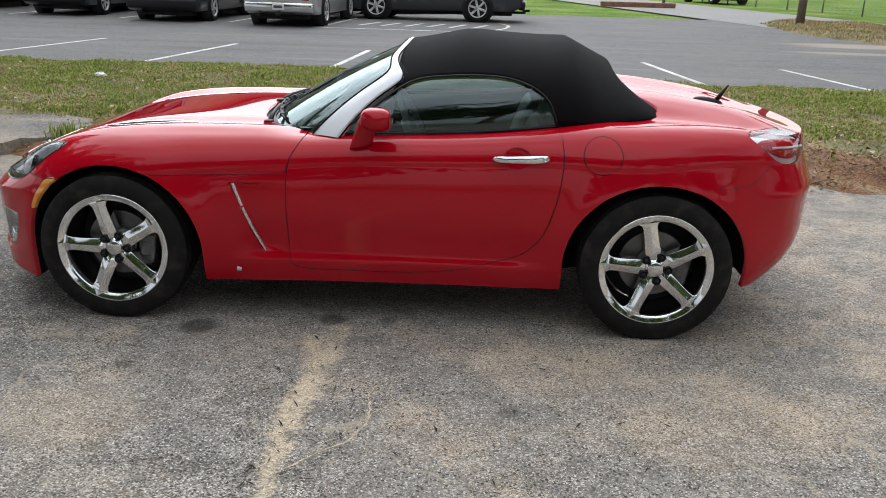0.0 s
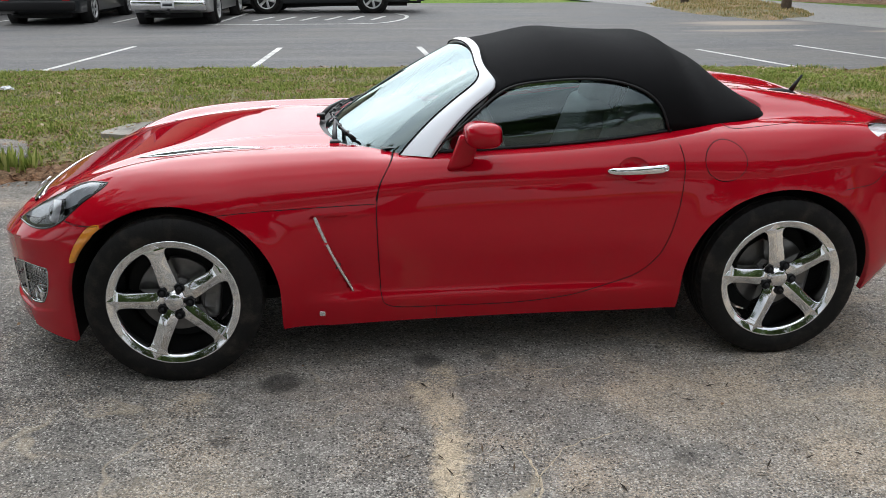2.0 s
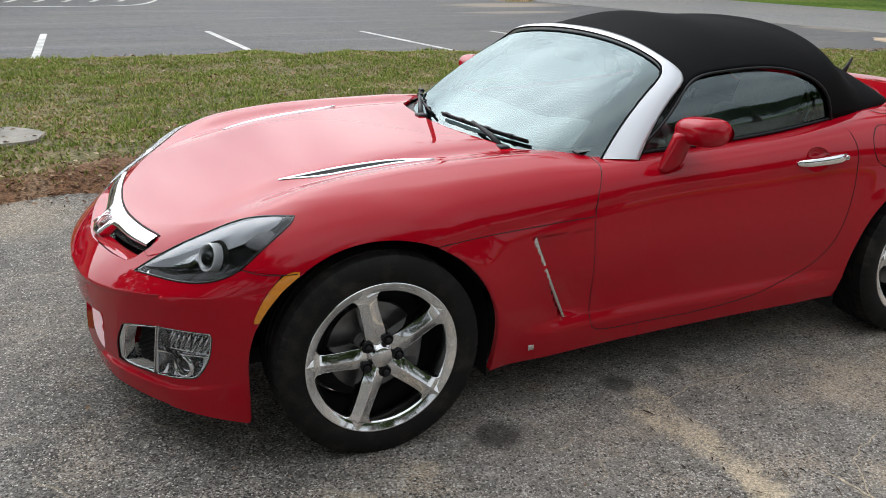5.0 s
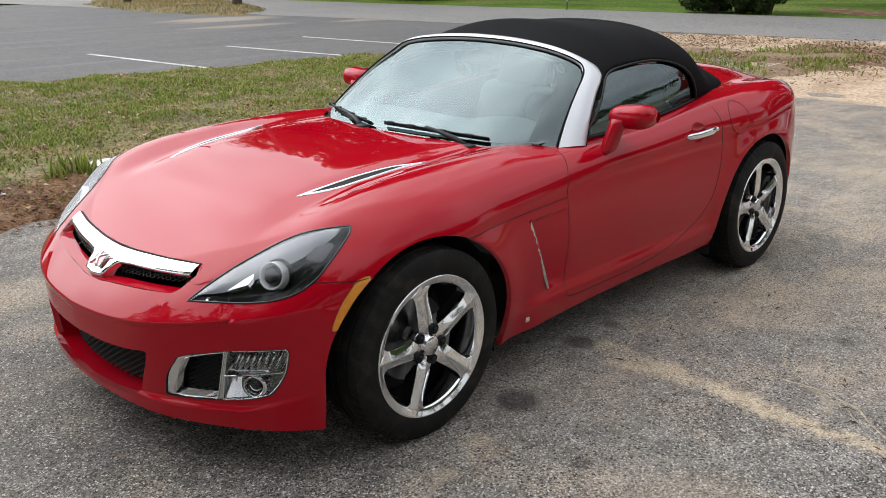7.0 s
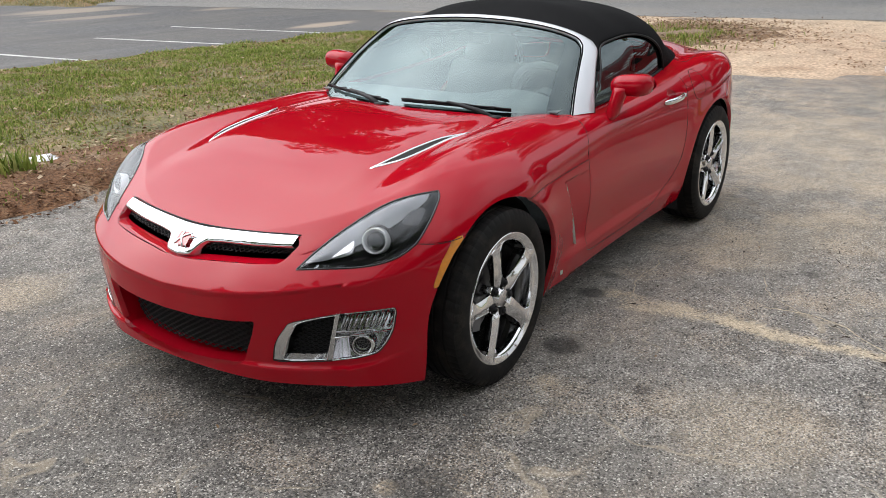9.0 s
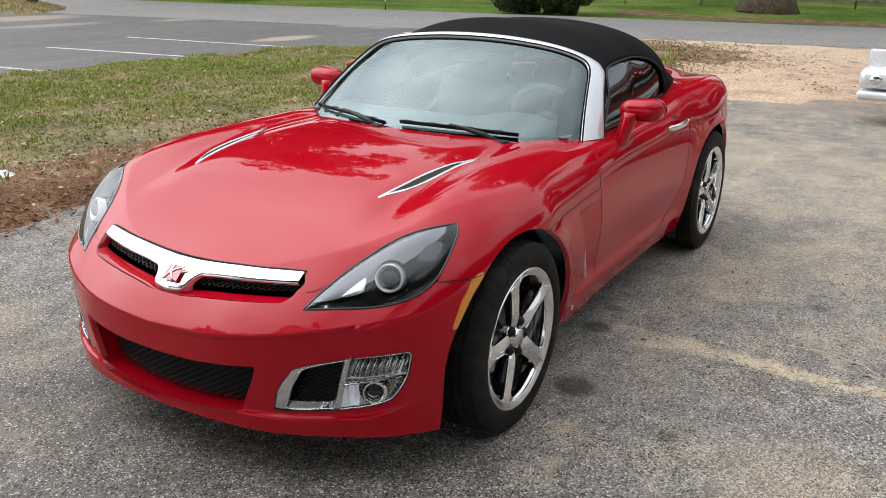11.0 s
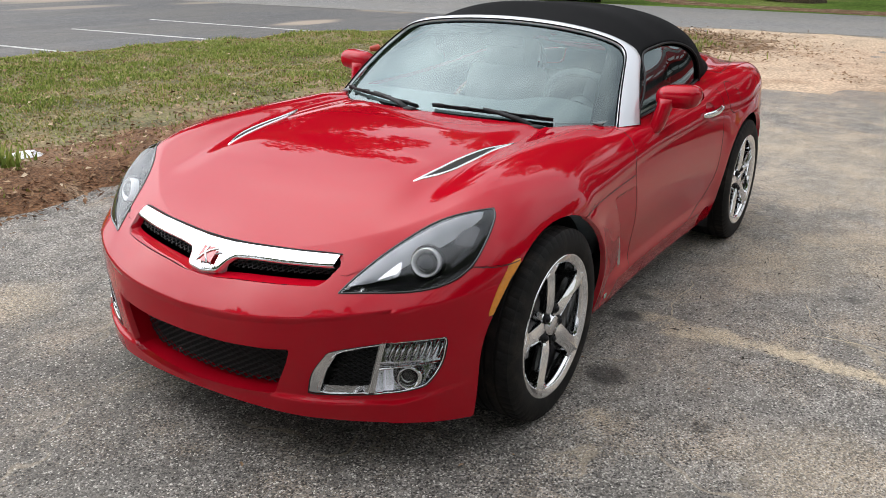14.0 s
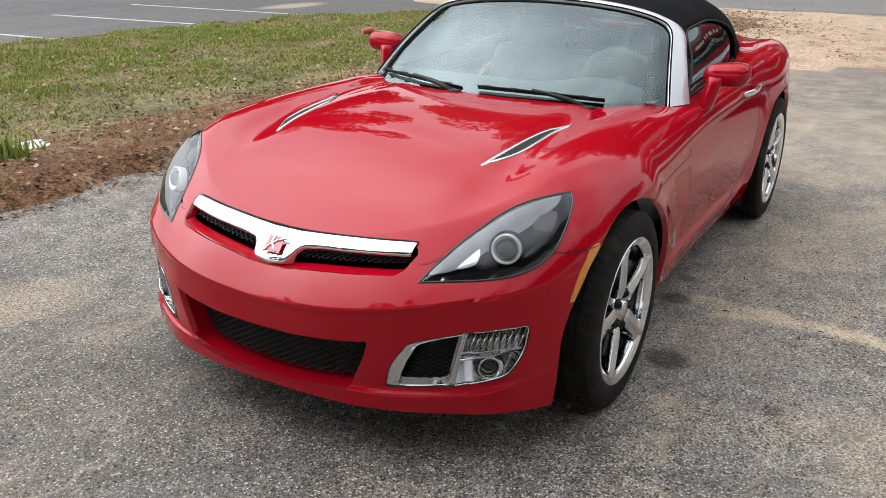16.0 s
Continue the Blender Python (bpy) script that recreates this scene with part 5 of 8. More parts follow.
def cover(x, z):
    """The half-width of hood and side glass at a place and height."""
    h = np.clip((z - belt_height(x)) / (roof_top(x) - belt_height(x)), 0, 1)
    n = bow_power(x)
    return belt_wide(x) * np.maximum(1 - h**n, 0) ** (1 / n)


def window_top(x):
    return spline([-0.21, -0.05, 0.09, 0.22, 0.45, 0.62, 0.69, 0.73, 0.752], [0.862, 0.985, 1.078, 1.107, 1.116, 1.085, 1.04, 0.975, 0.905], x)


def canvas(x, low, n=30, lift=0.0):
    """One bow of the hood, from its lower edge on one side over to the other."""
    h = np.linspace(0, 1, n)
    t0 = np.clip((low - belt_height(x)) / (roof_top(x) - belt_height(x)), 0, 1)
    n_x = float(bow_power(x))
    a0 = math.asin(t0 ** (n_x / 2))
    a = a0 + (math.pi / 2 - a0) * h
    z = belt_height(x) + (roof_top(x) - belt_height(x)) * np.sin(a) ** (2 / n_x)
    y = belt_wide(x) * np.maximum(np.cos(a), 0) ** (2 / n_x)
    y, z = y + lift * np.cos(a), z + lift * np.sin(a)
    return np.r_[np.c_[np.full(n, x), -y, z], np.c_[np.full(n - 1, x), y[::-1][1:], z[::-1][1:]]]


xs = np.r_[np.linspace(0.035, 0.60, 24), np.linspace(0.615, 0.752, 18), np.r_[np.linspace(0.765, 0.825, 7), np.linspace(0.835, 0.93, 9)], np.linspace(0.945, 1.235, 24)]
bows = []
for x in xs:
    low = float(window_top(x)) if x < 0.752 else float(belt_height(x)) - 0.004
    b = canvas(x, low, lift=0.010)
    crest = 0.012 * math.exp(-abs(x - 0.825) / 0.055) + 0.005 * math.exp(-abs(x - 0.34) / 0.06)
    sag = 0.006 * math.sin(max(0, min(1, (x - 0.05) / 0.35)) * math.pi) + 0.005 * math.sin(max(0, min(1, (x - 0.42) / 0.42)) * math.pi)
    b[:, 2] -= (sag - crest) * np.abs(np.sin(np.linspace(0, np.pi, len(b)))) ** 2
    if x > 1.03:  # the rear edge runs forward in the middle, so the corners trail as points
        k = np.clip((x - 1.03) / 0.205, 0, 1)
        inward = np.clip(1 - np.abs(b[:, 1]) / 0.52, 0, 1)
        b[:, 0] -= 0.16 * k * ease(0, 0.7, inward)
    bows.append(b)
front = bows[0].copy()
front[:, 0] -= 0.012
front[:, 2] -= 0.02
soft_top = loft("soft_top", np.array([front] + bows), CANVAS, roadster, "black canvas folding hood, raised")
# the rear window: the middle of the hood's back is a pane of glass
cutter = bmesh.new()
cutter.from_mesh(soft_top.data)
inside = [f for f in cutter.faces if abs(f.calc_center_median().y) < 0.27 and 1.0 < f.calc_center_median().z < 1.10 and f.normal.x > 0.25 and 0.88 < f.calc_center_median().x]
rear_points, rear_faces, seen_at = [], [], {}
for f in inside:
    ids = []
    for q in f.verts:
        if q.index not in seen_at:
            seen_at[q.index] = len(rear_points)
            rear_points.append(q.co - Vector((0.006, 0, 0.004)))
        ids.append(seen_at[q.index])
    rear_faces.append(ids)
bmesh.ops.delete(cutter, geom=inside, context="FACES")
cutter.to_mesh(soft_top.data)
cutter.free()
rear_window = sheet("rear_window", rear_points, rear_faces, PANE, roadster, "clear glass rear window in the hood")
rear_window.visible_shadow = False
soft_top.modifiers.new("thick", "SOLIDIFY").thickness = 0.012
soft_top.modifiers["thick"].offset = -1
for side in (-1, 1):
    bm = bmesh.new()
    path = [(x, side * (float(cover(x, window_top(x))) + 0.012), float(window_top(x))) for x in np.linspace(-0.205, 0.752, 60)]
    tube(bm, path, 0.0055, 6)
    part("window_seal", bm, BLACK, roadster, "black rubber window seal")
    edge = outer[(outer[:, 0] < -0.7) & (outer[:, 1] > 0.5)]
    edge = screen_out(edge[:, 0], edge[:, 1], 0.0) * (1, -side, 1)
    along = np.linspace(0, 1, 36)
    pick = lambda pts: np.stack([np.interp(along, np.linspace(0, 1, len(pts)), pts[:, c]) for c in range(3)], 1)
    rear_edge = np.array([(x, side * (float(cover(x, window_top(x))) + 0.006), float(window_top(x)) - 0.002) for x in np.linspace(-0.03, 0.16, 24)])
    a_row, b_row = pick(edge), pick(rear_edge)
    loft("pillar_seal", np.array([a_row + (0.004, 0, -0.012), a_row * 0.5 + b_row * 0.5 + (0, 0, -0.003), b_row]), BOWL, roadster, "black rubber seal behind the screen frame")
    bm = bmesh.new()
    tube(bm, [(x, side * (float(belt_wide(x)) + 0.006), float(belt_height(x)) + 0.004) for x in np.linspace(-0.20, 0.76, 40)], 0.006, 6)
    part("belt_seal", bm, BLACK, roadster, "black belt line seal")
    gx = np.linspace(-0.20, 0.750, 50)
    rows = []
    for x in gx:
        lo, hi = float(belt_height(x)), float(window_top(x))
        zz = np.linspace(lo - 0.01, max(hi, lo + 0.002), 14)
        rows.append(np.c_[np.full(14, x), side * cover(x, zz), zz])
    g = loft("side_window", np.array(rows), SIDE_PANE, roadster, "tinted side window, closed")
    face_along(g, (0, side, 0.3)).visible_shadow = False

# ---- nose: grille bar, meshes, lamps ----
BAR = BAR_TOP + [(0.436, 0.638), (0.414, 0.623), (0.30, 0.616), (0.15, 0.608), (0.092, 0.602), (0.074, 0.590), (0.062, 0.569), (0.0, 0.564), (-0.05, 0.564)]
deep = shell(*[a.ravel() for a in np.meshgrid(np.linspace(0, 1.2, 200), np.linspace(0, 2.2, 200), indexing="ij")])


def nose_x(y, z):
    """How far forward the nose lies."""
    return deep[np.argmin((deep[:, 1] - abs(y)) ** 2 + (deep[:, 2] - z) ** 2), 0]


bar_y = np.linspace(-0.424, 0.424, 140)
bar_hi = spline([0, 0.106, 0.21, 0.30, 0.40, 0.425, 0.44], [0.639, 0.641, 0.646, 0.650, 0.6545, 0.6545, 0.653], np.abs(bar_y))
bar_lo = np.interp(np.abs(bar_y), [0, 0.045, 0.058, 0.066, 0.074, 0.092, 0.15, 0.30, 0.405, 0.425, 0.44], [0.562, 0.566, 0.569, 0.577, 0.594, 0.606, 0.612, 0.620, 0.626, 0.628, 0.629])
bar_lo = np.convolve(np.pad(bar_lo, 1, mode="edge"), (0.2, 0.6, 0.2), "valid")
bar_rows = []
for k, up in ((0.0, -0.03), (0.0, 0.002), (0.06, 0.006), (0.3, 0.0075), (0.7, 0.0075), (0.94, 0.006), (1.0, 0.002), (1.0, -0.02)):
    z = bar_lo + (bar_hi - bar_lo) * k
    q = on_skin(np.c_[np.zeros(len(z)), np.abs(bar_y), z] @ flat_view(X), X, nose_near)
    q = np.c_[q[:, 0] - up * 0.75, bar_y, q[:, 2] + up * 0.66]
    bar_rows.append(q)
bar = loft("grille_bar", np.array(bar_rows), CHROME, roadster, "wide polished chrome grille bar")
seam("grille_bar_edge", front_rim([(y, z) for y, z in zip(np.linspace(0.0, 0.426, 30), spline([0, 0.106, 0.21, 0.30, 0.40, 0.437], [0.6405, 0.6425, 0.6475, 0.6515, 0.656, 0.6555], np.linspace(0.0, 0.426, 30)))]), X, nose_near, DARK, [bar] * 2, "dark joint above the bar", radius=0.003)


def duct(name, rim, depth, material, label, shrink=0.0, edge=0.0):
    """The walls of an opening, running back into the nose."""
    rim = curve_through(np.array(rim, float), 6)
    full = np.r_[rim, (rim * (-1, 1))[::-1][1:-1]] if rim[:, 0].min() < 0.1 else rim
    for side in ((1,) if rim[:, 0].min() < 0.1 else (-1, 1)):
        r = full * (side, 1)
        mid = r.mean(0)
        skin_x = on_skin(front_rim(np.abs(r) * (1, 1)), X, nose_near)[:, 0]
        front_ring = np.c_[skin_x + 0.002, grown(r, edge)]
        back_ring = np.c_[skin_x + depth, mid + (r - mid) * (1 - shrink)]
        loft(name, np.array([front_ring, back_ring]), material, roadster, label, closed=True)


def mesh_grille(name, rim, back, pitch, label, thick=0.0028):
    """Crossed bars that fill an opening, curved as the nose is, on a dark ground."""
    rim = np.asarray(rim, float)
    rim = np.r_[rim[rim[:, 0] >= 0], (rim[rim[:, 0] >= 0] * (-1, 1))[::-1]] if np.abs(rim[:, 0]).min() < 0.1 else rim
    lo, hi = rim.min(0), rim.max(0)
    bm = bmesh.new()
    for way in (-1, 1):
        c = lo[0] - (hi[1] - lo[1]) * 2
        while c < hi[0] + (hi[1] - lo[1]) * 2:
            run = []
            for t in np.linspace(0, 1, 40):
                z = lo[1] + (hi[1] - lo[1]) * t
                y = c + way * (z - lo[1]) * 1.7
                ok = rim_distance(rim, np.array([y]), np.array([z]))[0] < 0.004
                if ok:
                    run.append((nose_x(y, z) + back, y, z))
                if (not ok or t == 1) and len(run) > 1:
                    tube(bm, run[::3] + [run[-1]] if len(run) > 4 else run, thick, 4, caps=False)
                if not ok:
                    run = []
            c += pitch
    part(name, bm, BLACK, roadster, label)
    plate = np.array([(nose_x(y, z) + back + 0.02, y, z) for y, z in rim])
    bm = bmesh.new()
    vs = [bm.verts.new(p) for p in plate]
    c = bm.verts.new(plate.mean(0))
    for i in range(len(vs)):
        bm.faces.new((vs[i], vs[(i + 1) % len(vs)], c))
    part("grille_backing", bm, DARK, roadster, "dark space behind the grille")


slot_low = [(0.0, 0.636)] + SLOT[2:-1] + [(0.0, 0.557)]
duct("upper_grille_surround", slot_low, 0.05, PAINT, "red upper grille surround", 0.0, 0.0034)
mesh_grille("upper_grille", [(0.0, 0.63), (0.42, 0.640), (0.41, 0.604), (0.28, 0.594), (0.10, 0.580), (0.0, 0.575)], 0.042, 0.020, "black diamond mesh grille", 0.0022)
low_full = [(0.0, 0.388)] + LOWER[1:-1] + [(0.0, 0.203)]
duct("lower_grille_surround", low_full, 0.12, PAINT, "red lower intake surround", 0.10)
mesh_grille("lower_grille", [(0.0, 0.378), (0.15, 0.378), (0.31, 0.385), (0.345, 0.385), (0.30, 0.262), (0.275, 0.245), (0.15, 0.232), (0.0, 0.228)], 0.075, 0.034, "black lower mesh grille", 0.003)

# the maker's badge as a plain red lozenge with pale strokes
bm = bmesh.new()
badge_low, badge_mid, badge_top = [Vector(p) for p in on_skin(front_rim([(0.001, 0.578), (0.001, 0.598), (0.001, 0.618)]), X, nose_near)]
badge_up = (badge_top - badge_low).normalized()
badge_out = Vector((-badge_up.z, 0, badge_up.x))
e0 = badge_mid + Vector((-0.75, 0, 0.66)) * 0.0150


def on_badge(y, z, d):
    return e0 + badge_up * z + Vector((0, -y, 0)) + badge_out * d


vs = [bm.verts.new(on_badge(y, z, 0.002)) for y, z in ((-0.024, -0.030), (0.036, -0.026), (0.026, 0.028), (-0.030, 0.026))]
bm.faces.new(vs)
part("badge", bm, RED_LENS, roadster, "red lozenge badge", smooth=False)
bm = bmesh.new()
tube(bm, [on_badge(y, z, 0.003) for y, z in ((0.034, 0.026), (0.006, 0.012), (-0.012, -0.008), (-0.020, -0.032))], 0.0035, 6)
tube(bm, [on_badge(y, z, 0.003) for y, z in ((-0.008, 0.030), (-0.010, 0.006), (0.004, -0.010), (0.022, -0.030))], 0.0035, 6)
part("badge_strokes", bm, CHROME, roadster, "pale strokes on the badge")

for side in (-1, 1):
    lamp = thing_part("headlight", roadster)
    g = panel("lens", [(head_net, side)], LENS, lamp, "clear headlamp lens", out_of=lambda p: 0.019 * (1 - (1 - np.clip(-rim_distance(head_rim, *(p @ flat_view(HEAD_AXIS)).T) / 0.075, 0, 1)) ** 2), flange=0)
    g.visible_shadow = False
    seam("lens_edge", head_rim, HEAD_AXIS, head_near, LAMP_BLACK, [lamp], "black lens edge", radius=0.0032, out=0.0, closed=True, sides=(side,))
    panel("bowl", [(head_net, side)], BOWL, lamp, "black lamp bowl", out_of=lambda p: -0.004 - 0.05 * ease(0, 0.06, -rim_distance(head_rim, *(p @ flat_view(HEAD_AXIS)).T)), flange=0)
    v = flat_view(HEAD_AXIS)
    inner_part = np.array([(-1.812, 0.54, 0.623), (-1.792, 0.539, 0.638), (-1.728, 0.563, 0.674), (-1.708, 0.592, 0.679), (-1.741, 0.609, 0.652), (-1.765, 0.59, 0.641)]) @ v
    inner_part = inner_part.mean(0) + (inner_part - inner_part.mean(0)) * 0.95
    n0, _ = cut(head_net, curve_through(inner_part, 4, closed=True), HEAD_AXIS, head_near)
    band = np.array([(-1.845, 0.497, 0.598), (-1.80, 0.521, 0.631), (-1.695, 0.567, 0.688), (-1.565, 0.640, 0.745), (-1.455, 0.728, 0.768), (-1.50, 0.715, 0.745), (-1.584, 0.676, 0.715), (-1.693, 0.612, 0.668), (-1.79, 0.556, 0.622)]) @ v
    n2, _ = cut(head_net, curve_through(band, 3, closed=True), HEAD_AXIS, head_near)
    panel("sky_band", [(n2, side)], LAMP_SKY, lamp, "pale upper lamp trim, coloured for the sky mirrored in the lens", out_of=lambda p: -0.001 - 0.045 * ease(0, 0.06, -rim_distance(head_rim, *(p @ flat_view(HEAD_AXIS)).T)), flange=0)
    panel("indicator", [(n0, side)], CHROME_SOFT, lamp, "silver indicator reflector", out=-0.030, flange=0.02)
    outer_part = np.array([(-1.59, 0.701, 0.716), (-1.535, 0.705, 0.747), (-1.501, 0.735, 0.749), (-1.528, 0.767, 0.713), (-1.566, 0.745, 0.705)]) @ v
    n1, _ = cut(head_net, curve_through(outer_part, 4, closed=True), HEAD_AXIS, head_near)
    panel("high_beam", [(n1, side)], LAMP_GREY, lamp, "dark grey outer reflector", out=-0.03, flange=0.012)
    c = Vector((-1.668, 0.652 * side, 0.648))
    m = look(c, c + Vector((-0.86, 0.32 * side, 0.30)))
    bm = bmesh.new()
    lathe(bm, [(0.030, 0.03), (0.034, -0.002), (0.040, -0.012), (0.043, -0.010), (0.044, 0.0), (0.044, 0.03)], 40, "z")
    bm.transform(m)
    part("projector_ring", bm, WHITE_CHROME, lamp, "chrome projector ring")
    bm = bmesh.new()
    lathe(bm, [(0.0, -0.022), (0.010, -0.021), (0.020, -0.016), (0.028, -0.007), (0.031, 0.004)], 32, "z")
    bm.transform(m)
    part("projector", bm, LAMP_BLACK, lamp, "dark glass projector lens")
    bm = bmesh.new()
    lathe(bm, [(0.046, 0.02), (0.050, 0.014), (0.054, 0.03)], 40, "z")
    bm.transform(m)
    part("projector_shroud", bm, BOWL, lamp, "black projector shroud")

    # lower corner: intake mesh and fog lamp in a chrome frame
    fog = thing_part("fog_light", roadster)
    left = [(0.447, 0.268), (0.464, 0.33), (0.502, 0.403), (0.602, 0.432), (0.609, 0.429), (0.575, 0.275), (0.56, 0.271)]
    right = np.r_[curve_through([(0.588, 0.271), (0.619, 0.436), (0.64, 0.441), (0.744, 0.443)], 4), curve_through([(0.749, 0.43), (0.741, 0.367), (0.719, 0.313), (0.690, 0.287), (0.597, 0.269)], 4)]
    frame_net = cut(cut(fog_net, front_rim(left), X, nose_near)[1], front_rim(right), X, nose_near)[1]
    panel("bezel", [(frame_net, side)], CHROME_SOFT, fog, "chrome surround", out=-0.004, flange=0.035)
    for opening in (left, right):
        seam("bezel_edge", front_rim(np.abs(curve_through(opening, 4, closed=True))), X, nose_near, CHROME, [fog], "bright chrome edge", radius=0.0022, out=-0.002, closed=True, sides=(side,))
    seam("bezel_gap", front_rim(FOG), X, nose_near, DARK, [fog], "dark gap round the chrome", radius=0.0016, out=-0.001, closed=True, sides=(side,))
    cover_net, _ = cut(whole, grown(front_rim(right), 0.002), X, nose_near)
    g = panel("fog_lens", [(cover_net, side)], FOG_LENS, fog, "clear fog lamp cover", out=-0.006, flange=0)
    g.visible_shadow = False
    panel("reflector", [(cover_net, side)], CHROME_SOFT, fog, "silver reflector", out_of=lambda p: np.where(p[:, 2] > 0.36, -0.010 - 0.55 * (p[:, 2] - 0.36), -0.012 - 0.45 * (p[:, 2] - 0.27)), flange=0)
    bm = bmesh.new()
    for k in range(9):
        y = 0.622 + 0.0135 * k
        p0, p1 = (nose_x(y, 0.37) + 0.014, side * (y - 0.008), 0.374), (nose_x(y, 0.435) + 0.044, side * (y + 0.004), 0.436)
        tube(bm, [p0, Vector(p0).lerp(Vector(p1), 0.5) + Vector((0.004, 0, 0)), p1], 0.0055, 8)
    part("reflector_ribs", bm, CHROME, fog, "ribbed upper reflector")
    bm = bmesh.new()
    p0, p1 = Vector((nose_x(0.59, 0.352) + 0.012, side * 0.603, 0.353)), Vector((nose_x(0.735, 0.362) + 0.012, side * 0.735, 0.365))
    tube(bm, [p0, p0.lerp(p1, 0.5) + Vector((-0.004, 0, 0)), p1], 0.004, 6)
    part("divider", bm, CHROME, fog, "chrome divider")
    c = Vector((nose_x(0.655, 0.315) + 0.03, side * 0.662, 0.318))
    bm = bmesh.new()
    lathe(bm, [(0.021, 0.02), (0.024, 0.0), (0.030, -0.012), (0.036, -0.012), (0.045, 0.004), (0.048, 0.02)], 36, "z")
    bm.transform(look(c, c + Vector((-0.8, 0.6 * side, 0.0))))
    part("fog_ring", bm, CHROME, fog, "round chrome fog lamp ring")
    bm = bmesh.new()
    lathe(bm, [(0.0, -0.004), (0.014, 0.0), (0.022, 0.012)], 28, "z")
    bm.transform(look(c, c + Vector((-0.8, 0.6 * side, 0.0))))
    part("fog_bulb", bm, LAMP_BLACK, fog, "dark fog lamp glass")
    mesh_grille("corner_grille", [(side * y, z) for y, z in left], 0.045, 0.026, "black mesh beside the fog lamp", 0.0025)

# ---- sides: handles, mirrors, strips, tail lamps ----
for door, side in zip(doors, (-1, 1)):
    panel("handle_recess", [(cup_net, side)], PAINT, door, "red finger recess", out_of=lambda p: -0.0185 * (1 - ((p[:, 0] - 0.575) / 0.064) ** 2 - ((p[:, 2] - 0.795) / 0.048) ** 2).clip(0, 1) ** 0.5, flange=0)
    rows = []
    for t in np.linspace(0, 1, 21):
        x = 0.468 + 0.246 * (0.5 - 0.5 * math.cos(math.pi * t))
        t = (x - 0.468) / 0.246
        w = 0.0165 * max(0, 1 - abs(2 * t - 1) ** 9) ** 0.5 * (0.84 + 0.26 * t) + 0.0006
        y = 0.829 + 0.012 * t + 0.022 * (1 - abs(2 * t - 1) ** 3)
        z = 0.789 + 0.011 * t
        rows.append([(x, side * (y + 0.010 * math.cos(a) * (1 - abs(2 * t - 1) ** 9 * 0.8)), z + w * math.sin(a)) for a in np.linspace(0, 2 * np.pi, 16, endpoint=False)])
    loft("door_handle", np.array(rows), CHROME, door, "chrome pull handle", closed=True, caps=True)
    if side < 0:
        bm = bmesh.new()
        lathe(bm, [(0.0095, 0.006), (0.0095, -0.001), (0.0075, -0.002), (0.006, 0.001), (0.0, 0.001)], 20, centre=(0.694, -0.861, 0.7995))
        part("key_lock", bm, CHROME_SOFT, door, "round door lock")
    # mirror: rounded head on a leaning arm
    rows = []
    for t in np.linspace(0, 1, 17):
        r = (1 - (2 * t - 1) ** 4) ** 0.5 if 0 < t < 1 else 0.05
        y = 0.752 + 0.192 * t
        hx, hz = (0.060 + 0.016 * t) * r, (0.046 + 0.006 * t) * r
        ring = []
        for a in np.linspace(0, 2 * np.pi, 24, endpoint=False):
            c, s_ = math.cos(a), math.sin(a)
            px = math.copysign(abs(c) ** 0.75, c) * hx
            ring.append((min(-0.038 + px, 0.022) + 0.018 * t, side * y, 0.944 + 0.010 * t + math.copysign(abs(s_) ** 0.8, s_) * hz))
        rows.append(ring)
    mirror = loft("mirror", np.array(rows), PAINT, roadster, "red door mirror", closed=True, caps=True)
    rows = []
    for t in np.linspace(0, 1, 9):
        c = Vector((-0.105, 0.79, 0.815)).lerp(Vector((-0.066, 0.815, 0.95)), t)
        wx, wy = 0.052 - 0.008 * t, 0.030 + 0.006 * t
        rows.append([(c.x + wx * math.cos(a), side * (c.y + wy * math.sin(a)), c.z + 0.012 * math.cos(a)) for a in np.linspace(0, 2 * np.pi, 20, endpoint=False)])
    loft("mirror_arm", np.array(rows), PAINT, mirror, "red mirror arm", closed=True, caps=True)
    bm = bmesh.new()
    lathe(bm, [(0.0, 0.0), (0.040, 0.0), (0.042, -0.002)], 28, "x", centre=(0, 0, 0))
    for v in bm.verts:
        v.co = Vector((0.036 + v.co.x, side * (0.862 + v.co.y * 1.8), 0.949 + v.co.z))
    part("mirror_glass", bm, MIRROR, mirror, "mirror glass")
    # chrome strip of the wing vent
    rows = []
    for t in np.linspace(0, 1, 15):
        z = 0.661 - 0.322 * t
        x = float(gill_line(z)) + 0.005 + 0.012 * math.sin(t * math.pi) * -0.6
        y = 0.852 - float(wall_inset(0, np.array(-0.70), np.array(z), 0.19, 0.74)) - 0.006
        w = 0.012 * (1 - 0.5 * t)
        rows.append([(x - w, side * (y - 0.006), z), (x - w * 0.6, side * (y + 0.007), z), (x + w * 0.6, side * (y + 0.006), z), (x + w, side * (y - 0.03), z)])
    loft("vent_strip", np.array(rows), CHROME_SOFT, roadster, "brushed chrome vent strip")
    bm = bmesh.new()
    y0 = on_skin(side_rim([(-0.652, 0.247)]), Y, lambda p: (p[:, 1] > 0.6) & (p[:, 0] < -0.4))[0, 1]
    box(bm, -0.664, -0.641, side * y0 - 0.003, side * y0 + 0.003, 0.236, 0.257, 0.002)
    part("wing_badge", bm, CHROME_SOFT, roadster, "small square chrome badge")
    # tail lamp: red and clear
    tail = thing_part("tail_light", roadster)
    g = panel("lens", [(tail_net, side)], LENS, tail, "clear tail lamp lens", flange=0)
    g.visible_shadow = False
